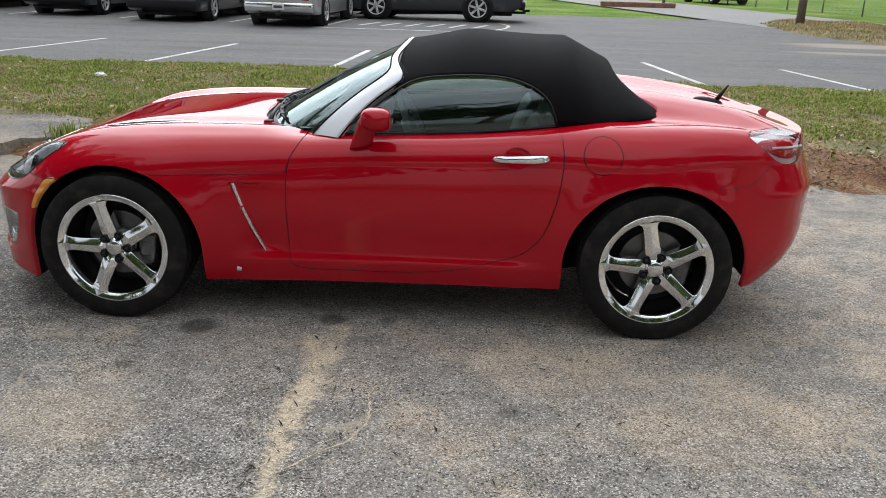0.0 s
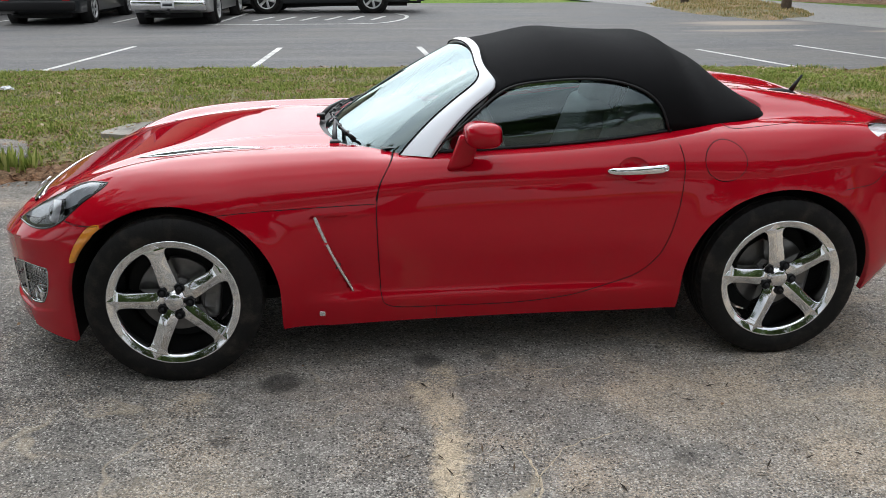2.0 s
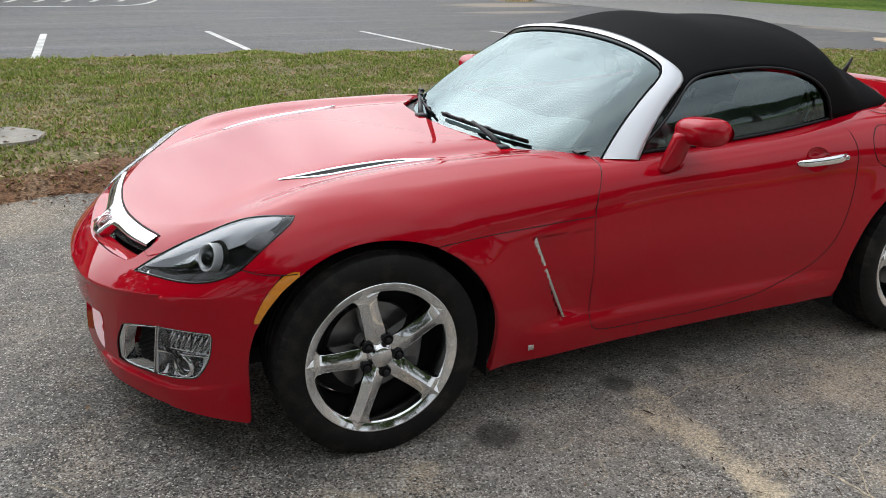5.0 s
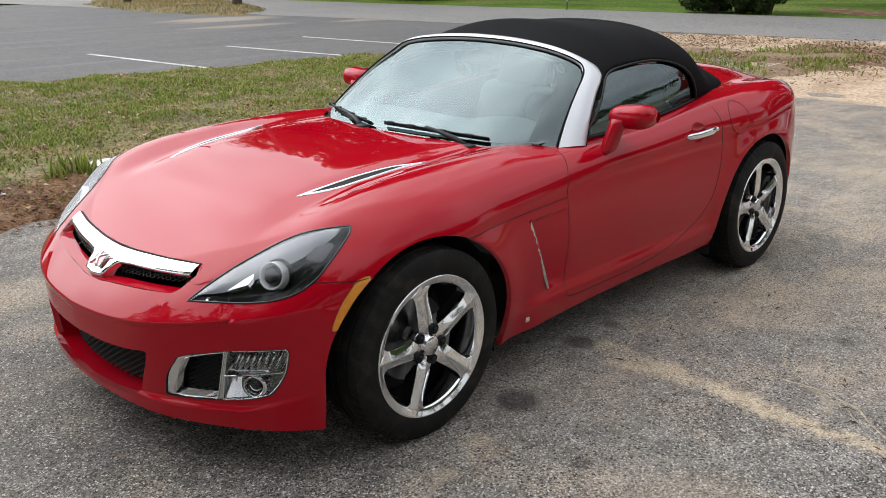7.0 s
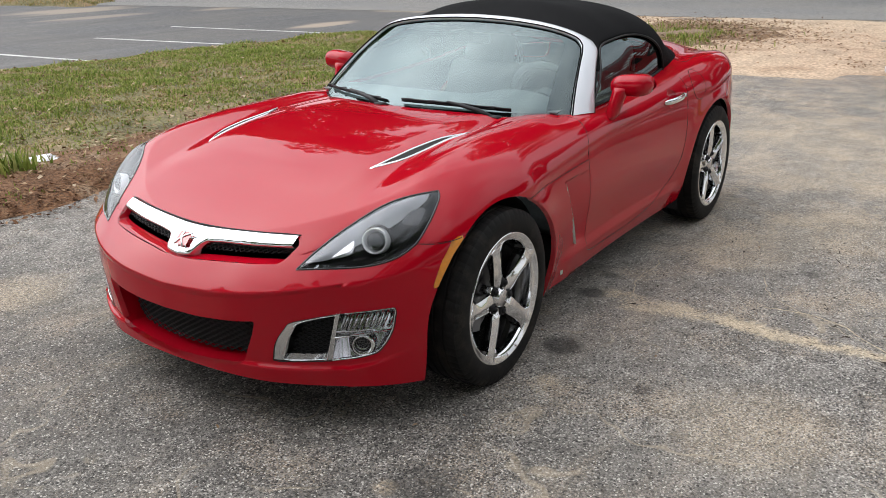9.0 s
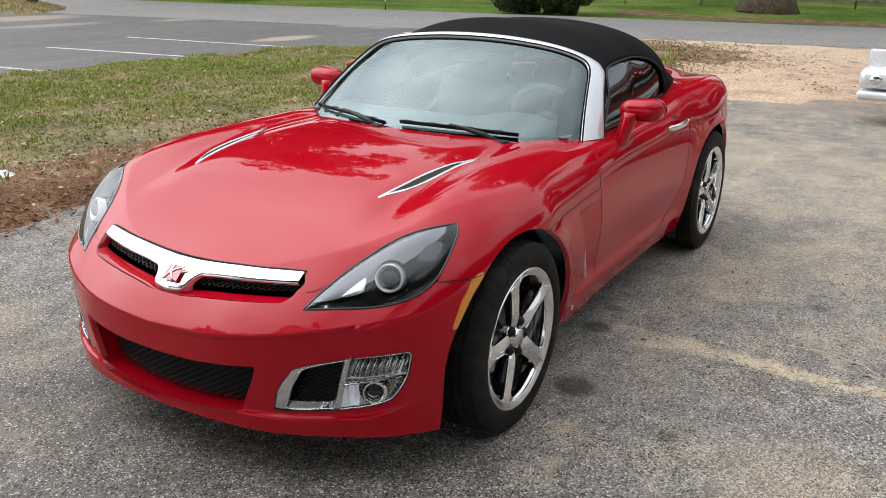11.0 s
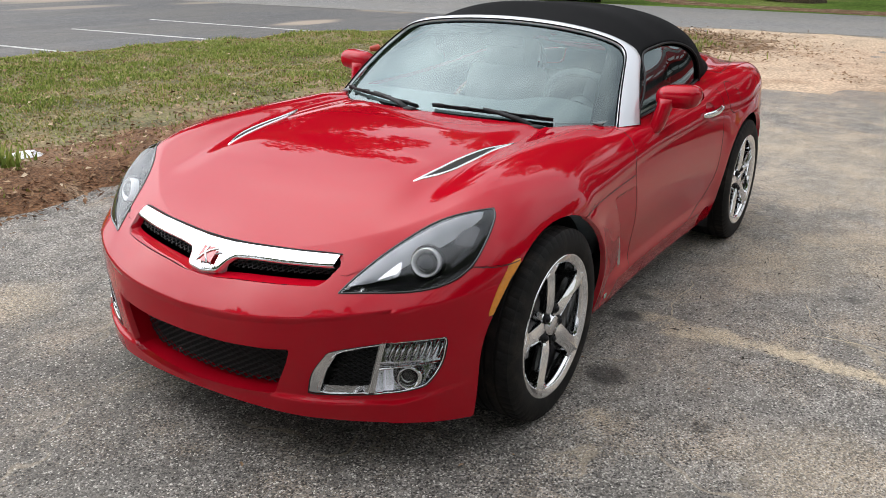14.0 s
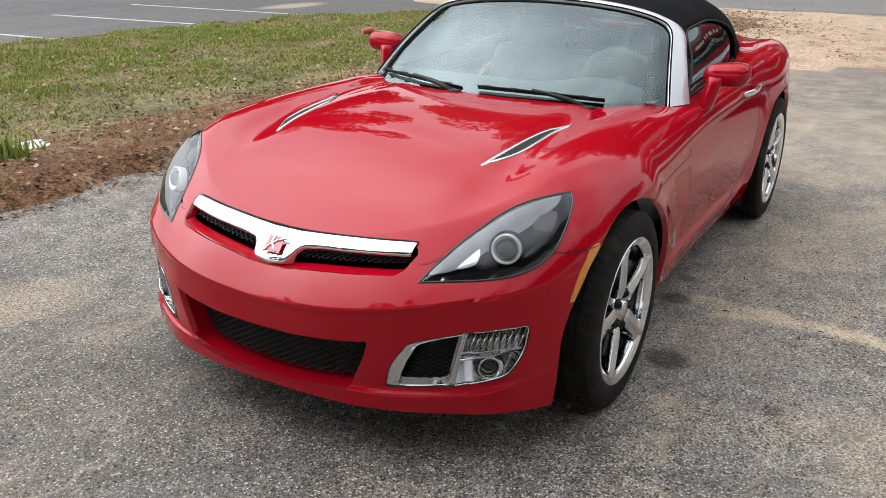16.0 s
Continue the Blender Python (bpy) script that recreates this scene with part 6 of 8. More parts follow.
    panel("bowl", [(tail_net, side)], WHITE_CHROME, tail, "bright lamp bowl", out=-0.025, flange=0)
    tv = flat_view(TAIL_AXIS)
    red_part = np.array([(1.60, 0.80, 0.90), (1.70, 0.71, 0.905), (1.83, 0.60, 0.885), (1.85, 0.60, 0.835), (1.78, 0.72, 0.818), (1.70, 0.78, 0.835)]) @ tv
    n2, _ = cut(tail_net, curve_through(red_part, 4, closed=True), TAIL_AXIS, tail_near)
    panel("red_lamp", [(n2, side)], RED_LENS, tail, "red lamp", out=-0.010, flange=0.012)
    bm = bmesh.new()
    tube(bm, [(1.66, side * 0.775, 0.868), (1.75, side * 0.715, 0.862), (1.84, side * 0.60, 0.852)], 0.006, 6)
    part("lamp_bar", bm, WHITE_CHROME, tail, "bright lamp divider")

# ---- aerial ----
bm = bmesh.new()
z0 = float(top_height(np.array(1.57), np.array(0.0)))
for k in range(1):
    rows = []
    for t in np.linspace(0, 1, 13):
        r = (1 - (2 * t - 1) ** 2) ** 0.5 + 0.02
        rows.append([bm.verts.new((1.48 + 0.16 * t, 0.028 * r * math.cos(a), z0 + 0.008 - 0.02 * t + 0.024 * r * max(0, math.sin(a)))) for a in np.linspace(0, math.pi, 11)])
    for a, b in zip(rows, rows[1:]):
        for i in range(10):
            bm.faces.new((a[i], b[i], b[i + 1], a[i + 1]))
tube(bm, [(1.60, 0, z0 + 0.0), (1.625, 0, z0 + 0.04), (1.655, 0, z0 + 0.085)], 0.01, 8, taper=[0.014, 0.010, 0.005])
part("antenna", bm, BLACK, roadster, "black shark-fin aerial with a short mast")

# ---- cabin ----
bm = bmesh.new()
box(bm, -0.30, 0.77, -0.64, 0.64, 0.26, 0.34, 0.03)
box(bm, 0.84, 1.02, -0.38, 0.38, 0.30, 0.86, 0.04)
box(bm, 0.72, 0.78, -0.62, 0.62, 0.30, 0.86, 0.02)
box(bm, -0.35, 0.60, -0.11, 0.11, 0.30, 0.56, 0.04)
part("cabin_floor", bm, CABIN, roadster, "dark cabin floor and tunnel")
dash = []
for y in np.linspace(-0.66, 0.66, 31):
    hump = 0.045 * math.exp(-((y + 0.36) / 0.17) ** 2)
    dash.append([(-0.52 + 0.22 * abs(y / 0.66) ** 2.2, y, 0.80), (-0.40, y, 0.862 + hump * 0.5), (-0.24, y, 0.872 + hump), (-0.14, y, 0.855 + hump), (-0.10, y, 0.80 + hump * 0.6), (-0.12, y, 0.66), (-0.20, y, 0.50)])
loft("dashboard", np.array(dash), CABIN, roadster, "grey padded dashboard")
wheel_m = look((0.10, -0.36, 0.83), (0.60, -0.36, 1.05))
bm = bmesh.new()
ring = [(0.185 * math.cos(a), 0.185 * math.sin(a), 0) for a in np.linspace(0, 2 * np.pi, 41)]
tube(bm, ring, 0.016, 8, caps=False)
for a in (0, math.pi, -math.pi / 2):
    tube(bm, [(0.05 * math.cos(a), 0.05 * math.sin(a), 0.02), (0.18 * math.cos(a), 0.18 * math.sin(a), 0)], 0.014, 6)
lathe(bm, [(0.0, -0.01), (0.055, -0.005), (0.065, 0.02), (0.06, 0.05)], 24, "z")
bm.transform(wheel_m)
part("steering_wheel", bm, LEATHER, roadster, "grey leather steering wheel")
for y in (-0.36, 0.36):
    seat = thing_part("seat", roadster)
    bm = bmesh.new()
    box(bm, 0.08, 0.58, y - 0.25, y + 0.25, 0.36, 0.54, 0.07, steps=4)
    part("cushion", bm, LEATHER, seat, "grey leather cushion")
    tilt = Matrix.Translation((0.58, y, 0.48)) @ Matrix.Rotation(radians(20), 4, "Y")
    bm = bmesh.new()
    box(bm, -0.07, 0.07, -0.24, 0.24, 0.0, 0.44, 0.06, tilt, 4)
    box(bm, -0.055, 0.055, -0.16, 0.16, 0.40, 0.60, 0.05, tilt, 4)
    part("backrest", bm, LEATHER, seat, "grey leather backrest")
    bm = bmesh.new()
    tube(bm, [tilt @ Vector(p) for p in ((0.10, -0.15, 0.30), (0.10, -0.15, 0.52), (0.10, -0.10, 0.60), (0.10, 0.10, 0.60), (0.10, 0.15, 0.52), (0.10, 0.15, 0.30))], 0.02, 8)
    part("roll_hoop", bm, CHROME_SOFT, seat, "silver roll hoop")
bm = bmesh.new()
box(bm, -0.04, -0.01, -0.10, 0.10, 1.085, 1.135, 0.015)
part("rear_view_mirror", bm, BLACK, roadster, "dark rear-view mirror")
for y in (-0.33, 0.33):
    bm = bmesh.new()
    box(bm, 0.06, 0.18, y - 0.15, y + 0.12 if y > 0 else y + 0.15, 1.125, 1.14, 0.006)
    part("sun_visor", bm, LEATHER, roadster, "grey sun visor")


# ---- grass, litter ----
def ramp_mat(name, stops, rough=0.8, through=0.0):
    """A colour picked for each separate blade or leaf."""
    m = bpy.data.materials.new(name)
    m.use_nodes = True
    n, l = m.node_tree.nodes, m.node_tree.links
    b = n["Principled BSDF"]
    b.inputs["Roughness"].default_value = rough
    b.inputs["Specular IOR Level"].default_value = 0.25
    r = n.new("ShaderNodeValToRGB")
    e = r.color_ramp.elements
    e[0].position, e[0].color = stops[0][0], (*stops[0][1], 1)
    e[1].position, e[1].color = stops[-1][0], (*stops[-1][1], 1)
    for at, c in stops[1:-1]:
        e.new(at).color = (*c, 1)
    g = n.new("ShaderNodeNewGeometry")
    l.new(g.outputs["Random Per Island"], r.inputs["Fac"])
    l.new(r.outputs["Color"], b.inputs["Base Color"])
    if through:
        t, x = n.new("ShaderNodeBsdfTranslucent"), n.new("ShaderNodeMixShader")
        x.inputs[0].default_value = through
        l.new(r.outputs["Color"], t.inputs["Color"])
        l.new(b.outputs[0], x.inputs[1])
        l.new(t.outputs[0], x.inputs[2])
        l.new(x.outputs[0], n["Material Output"].inputs["Surface"])
    return m


GRASS = ramp_mat("grass_blades", [(0.0, (0.11, 0.165, 0.028)), (0.35, (0.17, 0.225, 0.042)), (0.75, (0.28, 0.33, 0.075)), (1.0, (0.42, 0.41, 0.15))], through=0.3)
DRY_GRASS = ramp_mat("dry_grass_blades", [(0.0, (0.18, 0.20, 0.06)), (0.4, (0.32, 0.25, 0.10)), (0.7, (0.42, 0.31, 0.16)), (1.0, (0.52, 0.40, 0.25))], through=0.2)
LEAF = ramp_mat("oak_leaves", [(0.0, (0.030, 0.055, 0.012)), (0.5, (0.055, 0.095, 0.02)), (1.0, (0.10, 0.15, 0.035))], 0.55, through=0.3)
BUSH_LEAF = ramp_mat("bush_leaves", [(0.0, (0.018, 0.035, 0.010)), (0.6, (0.035, 0.065, 0.016)), (1.0, (0.065, 0.10, 0.03))], 0.5, through=0.2)
DEAD = ramp_mat("dead_leaves", [(0.0, (0.10, 0.055, 0.03)), (0.5, (0.24, 0.145, 0.08)), (0.85, (0.36, 0.25, 0.15)), (1.0, (0.50, 0.40, 0.28))], 0.85)
TWIG = ramp_mat("dark_twigs", [(0.0, (0.02, 0.016, 0.012)), (0.6, (0.05, 0.038, 0.026)), (1.0, (0.12, 0.085, 0.055))], 0.85)
STRAW = ramp_mat("pine_straw", [(0.0, (0.07, 0.032, 0.016)), (0.5, (0.16, 0.08, 0.04)), (1.0, (0.30, 0.18, 0.10))], 0.85)


def mound(x, y, d, rise, inner, rough, z=-0.01):
    u = np.clip(-d / inner, 0, 1)
    bumps = np.array([noise.fractal(Vector((a * 0.9, b * 0.9, 3.1)), 1.0, 2.0, 3) for a, b in zip(x, y)])
    return z + rise * (1 - (1 - u) ** 2) + rough * bumps * np.clip(-d / 0.3, 0, 1)


def bed_height(x, y, d):
    """The strip's surface, or the mulch lying on it."""
    low = mound(x, y, d, 0.11, 1.2, 0.05)
    m = rim_distance(MULCH_RIM, x, y)
    return np.where(m < 0, np.maximum(low, mound(x, y, m, 0.11, 0.5, 0.045, -0.014)), low)


def blades(name, x, y, z, height, width, material, label, category, rng, lean=0.55):
    """Bent, tapered blades, each an island of three triangles."""
    n = len(x)
    a = rng.uniform(0, 2 * np.pi, n)
    out = np.stack([np.cos(a), np.sin(a)], 1)
    side = np.stack([-out[:, 1], out[:, 0]], 1) * (width * rng.uniform(0.6, 1.3, n))[:, None] / 2
    tip = out * (height * rng.uniform(0.1, lean, n))[:, None]
    base = np.stack([x, y], 1)
    low, mid, top = z - 0.01, z + height * 0.55, z + height
    p = np.zeros((n, 5, 3))
    p[:, 0, :2], p[:, 0, 2] = base - side, low
    p[:, 1, :2], p[:, 1, 2] = base + side, low
    p[:, 2, :2], p[:, 2, 2] = base + tip * 0.35 + side * 0.8, mid
    p[:, 3, :2], p[:, 3, 2] = base + tip * 0.35 - side * 0.8, mid
    p[:, 4, :2], p[:, 4, 2] = base + tip, top
    k = np.arange(n)[:, None] * 5
    f = [tuple(q) for q in (k + [0, 1, 2, 3])] + [tuple(q) for q in (k + [3, 2, 4])]
    me = bpy.data.meshes.new(name)
    me.from_pydata([tuple(q) for q in p.reshape(-1, 3)], [], f)
    me.materials.append(material)
    return tagged(new(name, me), label, category, kind="stuff")


def scatter(rim, count, rng, x0, x1, y0, y1):
    x, y = rng.uniform(x0, x1, count), rng.uniform(y0, y1, count)
    d = rim_distance(rim, x, y)
    return x[d < -0.02], y[d < -0.02], d[d < -0.02]


TONGUE = ragged([(-4.9, 2.3), (-3.6, 2.3), (-3.15, 2.75), (-3.2, 3.35), (-3.6, 3.75), (-4.3, 3.95), (-5.0, 3.8)], 0.14, 41.0, 5)
SLAB = ragged([(-2.66, 3.62), (-2.15, 3.66), (-2.05, 3.95), (-2.3, 4.15), (-2.62, 4.05)], 0.10, 43.0, 5)
rng = np.random.default_rng(5)
x, y, d = scatter(STRIP, 430000, rng, -9.5, 10.5, 2.4, 9.2)
thick = np.array([0.45 * noise.noise(Vector((a * 0.7, b * 0.7, 7.0))) + 0.6 * noise.fractal(Vector((a * 2.6, b * 2.6, 7.0)), 1.0, 2.0, 3) for a, b in zip(x, y)])
bare = np.clip((np.interp(x, [-9, -3.2, -1.7, -0.5, 1, 3, 5, 7, 10], [2.8, 2.9, 3.4, 4.2, 4.5, 4.2, 3.7, 3.2, 3.0]) + thick * 0.9 - y) / 0.6, 0, 1)
keep = (rng.uniform(-0.75, 0.75, len(x)) < thick * 1.2 + 0.42) & (rim_distance(TONGUE, x, y) > rng.uniform(-0.15, 0.03, len(x))) & (rim_distance(SLAB, x, y) > rng.uniform(-0.12, 0.03, len(x))) & (rng.uniform(0, 1, len(x)) > bare * 0.93)
x, y, d, thick = x[keep], y[keep], d[keep], thick[keep]
green = thick + rng.normal(0, 0.30, len(x)) > -0.18
for name, pick, kind_of, label in (("grass", green, GRASS, "short rough green grass"), ("dry_grass", ~green, DRY_GRASS, "dry straw-coloured grass between green patches")):
    gx, gy, gd, gt = x[pick], y[pick], d[pick], thick[pick]
    blades(name, gx, gy, bed_height(gx, gy, gd), rng.uniform(0.010, 0.030, len(gx)) * (1 + 0.9 * np.clip(gt, -0.5, 1)), 0.013, kind_of, label, "grass", rng, 1.9)
x, y, d = scatter(STRIP, 60000, rng, -9.5, 10.5, 3.0, 9.2)
thick = np.array([noise.noise(Vector((a * 1.9, b * 1.9, 17.0))) + 0.35 * noise.noise(Vector((a * 6.0, b * 6.0, 19.0))) for a, b in zip(x, y)])
keep = (thick > 0.30) & (y > np.interp(x, [-9, -3.2, -1.7, -0.5, 1, 3, 5, 7, 10], [3.0, 3.1, 3.6, 4.4, 4.7, 4.4, 3.9, 3.4, 3.2])) & (rim_distance(TONGUE, x, y) > 0.05) & (rim_distance(SLAB, x, y) > 0.05)
x, y, d = x[keep], y[keep], d[keep]
blades("grass_tufts", x, y, bed_height(x, y, d), rng.uniform(0.03, 0.085, len(x)), 0.013, GRASS, "taller tufts of fresh green grass", "grass", rng, 1.3)
x, y, d = scatter(ISLAND, 16000, rng, 9, 14.5, 14.5, 25.5)
blades("island_grass", x, y, mound(x, y, d, 0.14, 0.8, 0.06), rng.uniform(0.03, 0.08, len(x)), 0.02, DRY_GRASS, "rough half-dry grass on the road island", "grass", rng, 0.9)
# thin green weeds on the sandy bank behind the car
x, y = rng.normal(10.2, 0.9, 2600), rng.normal(2.9, 0.6, 2600)
patchy = np.array([noise.noise(Vector((a * 1.6, b * 1.6, 51.0))) for a, b in zip(x, y)])
x, y = x[patchy > 0.02], y[patchy > 0.02]
blades("bank_weeds", x, y, np.full(len(x), 0.04), rng.uniform(0.03, 0.11, len(x)), 0.018, GRASS, "thin green weeds on the sandy bank", "weeds", rng, 1.2)
# weeds at the mulch's edge
cx, cy, n = rng.choice([-0.55, -0.62, -3.16, -3.04, 2.6], 330), np.zeros(330), 330
cy = np.where(cx < -3, 2.74, np.where(cx > 0, 3.1, 3.32)) + rng.normal(0, 0.07, n)
blades("weeds", cx + rng.normal(0, 0.09, n), cy, np.where(cx < -3, 0.05, 0.03), rng.uniform(0.06, 0.24, n) * np.where(cx < -3, 0.8, 1.0), 0.026, GRASS, "clumps of tall green weeds", "weeds", rng, 0.6)


def flakes(name, x, y, z, size, material, label, category, rng, long=1.0):
    """Curled leaves or needles lying about."""
    n = len(x)
    a, s = rng.uniform(0, 2 * np.pi, n), size * rng.uniform(0.5, 1.3, n)
    u = np.stack([np.cos(a), np.sin(a), rng.normal(0, 0.25, n)], 1) * s[:, None]
    w = np.stack([-np.sin(a), np.cos(a), rng.normal(0, 0.3, n)], 1) * (s / (2 * long))[:, None]
    c = np.stack([x, y, z + 0.006 + 0.25 * s * rng.uniform(0, 1, n) / long], 1)
    lift = np.array([0, 0, 1.0]) * (0.18 * s / long)[:, None]
    p = np.stack([c - u / 2, c + w + lift, c + u / 2, c - w + lift], 1)
    k = np.arange(n)[:, None] * 4
    me = bpy.data.meshes.new(name)
    me.from_pydata([tuple(q) for q in p.reshape(-1, 3)], [], [tuple(q) for q in k + [0, 1, 2, 3]])
    me.materials.append(material)
    return tagged(new(name, me), label, category, kind="stuff")


x, y, d = scatter(MULCH_RIM, 30000, rng, -9, 7, 2.2, 4.4)
keep = rng.uniform(0, 1, len(x)) < np.clip((4.1 - y) / 0.7, 0.03, 1)
x, y, d = x[keep], y[keep], d[keep]
flakes("pine_straw", x, y, bed_height(x, y, d) + rng.uniform(0.0, 0.012, len(x)), 0.05, STRAW, "scattered brown pine needles", "pine straw", rng, 6)
x, y, d = scatter(STRIP, 15000, rng, -9, 10.5, 2.4, 9)
keep = rng.uniform(0, 1, len(x)) < np.where(y < 4.2, 0.85, 0.24)
x, y, d = x[keep], y[keep], d[keep]
flakes("dead_leaves", x, y, bed_height(x, y, d) + 0.018, 0.042, DEAD, "dry brown leaves strewn on the grass", "leaves", rng, 1.2)
x, y = rng.uniform(-9, 9, 260), rng.uniform(-6, 2.5, 260)
flakes("pavement_debris", x, y, np.zeros(260), 0.02, DEAD, "bits of leaf and bark on the asphalt", "debris", rng, 1.6)
x, y = rng.uniform(7.0, 14.0, 26000), rng.uniform(-3, 6.8, 26000)
thick = np.array([noise.noise(Vector((a * 0.5, b * 0.9, 27.0))) for a, b in zip(x, y)])
keep = (thick + 0.35 * (y - 2.6) / 2.2 > rng.normal(0.15, 0.12, len(x))) & (x < 15 - 0.27 * y)
ex = rng.uniform(-8, 7, 3200)
ey = np.interp(ex, [-9, -5, -2.2, -1, 1, 3, 5, 7.2], [2.6, 2.55, 2.6, 2.66, 2.55, 2.3, 2.15, 2.4]) + rng.normal(0.05, 0.16, 3200)
flakes("edge_litter", ex, ey, np.maximum(0.004, bed_height(ex, ey, rim_distance(STRIP, ex, ey))), 0.045, STRAW, "pine straw and leaf bits along the asphalt edge", "leaf litter", rng, 2.5)
tx = np.r_[rng.normal(-0.2, 0.12, 70), rng.uniform(-0.2, 1.2, 50), rng.uniform(-6, 6, 160)]
ty = np.r_[rng.uniform(-2.4, -0.95, 70), rng.uniform(-2.2, -1.0, 50), rng.uniform(1.9, 2.7, 160)]
flakes("pavement_twigs", tx, ty, np.zeros(280), 0.038, TWIG, "small dark twigs and pine needles on the asphalt", "twigs", rng, 6)
lx, ly = rng.normal(11.2, 1.2, 5000), rng.normal(2.4, 1.0, 5000)
flakes("trodden_leaves", lx, ly, np.full(5000, 0.045), 0.05, DEAD, "dead leaves trodden into the sand", "leaf litter", rng, 1.8)
flakes("bark_litter", x[keep], y[keep], np.full(keep.sum(), 0.035), 0.05, DEAD, "dead leaves and bark trodden into sand", "leaf litter", rng, 1.8)

CONCRETE = mat("old_concrete", (0.27, 0.25, 0.215), 0.9, vary=0.35, scale=4, fine=0.2, bump=0.003)
WHITE = mat("white_paint", (0.74, 0.75, 0.76), 0.6, vary=0.06, scale=2)
PALE_PLASTIC = mat("white_plastic", (0.72, 0.73, 0.74), 0.35, vary=0.1, scale=30)
RED_PLASTIC = mat("red_plastic", (0.42, 0.05, 0.03), 0.45, vary=0.2, scale=30)
BARK = mat("bark", (0.16, 0.12, 0.09), 0.95, vary=0.35, scale=3, fine=0.45, fine_scale=18, bump=0.05)
WOOD = mat("weathered_pole_wood", (0.15, 0.12, 0.10), 0.9, vary=0.2, scale=2, fine=0.3, fine_scale=40, bump=0.006)
GALV = mat("galvanised_steel", (0.32, 0.33, 0.33), 0.5, 0.7, vary=0.15, scale=6)


def slab(rim, top, material, label):
    """A broken-edged piece of paving, lying nearly flush in the earth."""
    bm = bmesh.new()
    up = [bm.verts.new((x, y, top + 0.012 * noise.noise(Vector((x * 4, y * 4, 2))))) for x, y in rim]
    low = [bm.verts.new((x, y, -0.02)) for x, y in grown(rim, 0.012)]
    bm.faces.new(up)
    for k in range(len(up)):
        bm.faces.new((up[k], low[k], low[(k + 1) % len(up)], up[(k + 1) % len(up)]))
    bmesh.ops.triangulate(bm, faces=[f for f in bm.faces if len(f.verts) > 4])
    bmesh.ops.recalc_face_normals(bm, faces=bm.faces)
    tagged(part("paving_slab", bm, material, smooth=False), label, "slab")


slab(TONGUE, 0.105, ASPHALT_NEAR, "broken tongue of old asphalt among the grass")
slab(SLAB, 0.135, CONCRETE, "pale concrete slab sunk in the grass")


def crumpled(name, at, size, material, label, category, seed):
    bm = bmesh.new()
    bmesh.ops.create_icosphere(bm, subdivisions=3, radius=1)
    for v in bm.verts:
        k = 1 + 0.5 * noise.noise(v.co * 2.2 + Vector((seed, 0, 0))) + 0.25 * noise.noise(v.co * 5 + Vector((0, seed, 0)))
        v.co = Vector((v.co.x * size[0] * k, v.co.y * size[1] * k, max(v.co.z, -0.3) * size[2] * k)) + Vector(at)
    tagged(sharpen(part(name, bm, material), 25), label, category)


crumpled("plastic_bag", (-0.32, 3.45, 0.085), (0.13, 0.10, 0.04), PALE_PLASTIC, "crumpled white plastic bag on the mulch", "bag", 3.0)
crumpled("paper_scrap", (-4.43, 6.48, 0.14), (0.07, 0.05, 0.03), PALE_PLASTIC, "small scrap of white paper on the grass", "paper", 8.0)
crumpled("paper_scrap", (-1.2, 3.1, 0.09), (0.05, 0.04, 0.02), PALE_PLASTIC, "small pale scrap among pine straw", "paper", 5.0)
bm = bmesh.new()
lathe(bm, [(0.0, 0.0), (0.032, 0.0), (0.034, 0.004), (0.046, 0.12), (0.049, 0.122), (0.044, 0.119), (0.031, 0.008), (0.0, 0.007)], 24, "z")
bm.transform(Matrix.Translation((5.88, 5.17, 0.148)) @ Matrix.Rotation(radians(-35), 4, "Z") @ Matrix.Rotation(radians(82), 4, "Y"))
tagged(part("drink_cup", bm, RED_PLASTIC), "crushed red plastic cup lying on grass", "cup")


# ---- trees and bush ----
def leaf_cloud(centres, radii, count, size, rng, squash=0.8):
    """Small folded leaf sprays filling uneven clumps."""
    pick = rng.choice(len(centres), count, p=radii**2.5 / (radii**2.5).sum())
    v = rng.normal(size=(count, 3))
    v /= np.linalg.norm(v, axis=1, keepdims=True)
    v *= (rng.uniform(0.25, 1, count) ** 0.45)[:, None]
    c = centres[pick] + v * radii[pick][:, None] * (1, 1, squash)
    u = rng.normal(size=(count, 3))
    u /= np.linalg.norm(u, axis=1, keepdims=True)
    w = np.cross(u, rng.normal(size=(count, 3)))
    w /= np.linalg.norm(w, axis=1, keepdims=True)
    s = size * rng.uniform(0.6, 1.4, count)[:, None]
    p = np.stack([c - u * s, c + w * s * 0.45, c + u * s, c - w * s * 0.45], 1)
    return p.reshape(-1, 3), [tuple(q) for q in np.arange(count)[:, None] * 4 + [0, 1, 2, 3]]


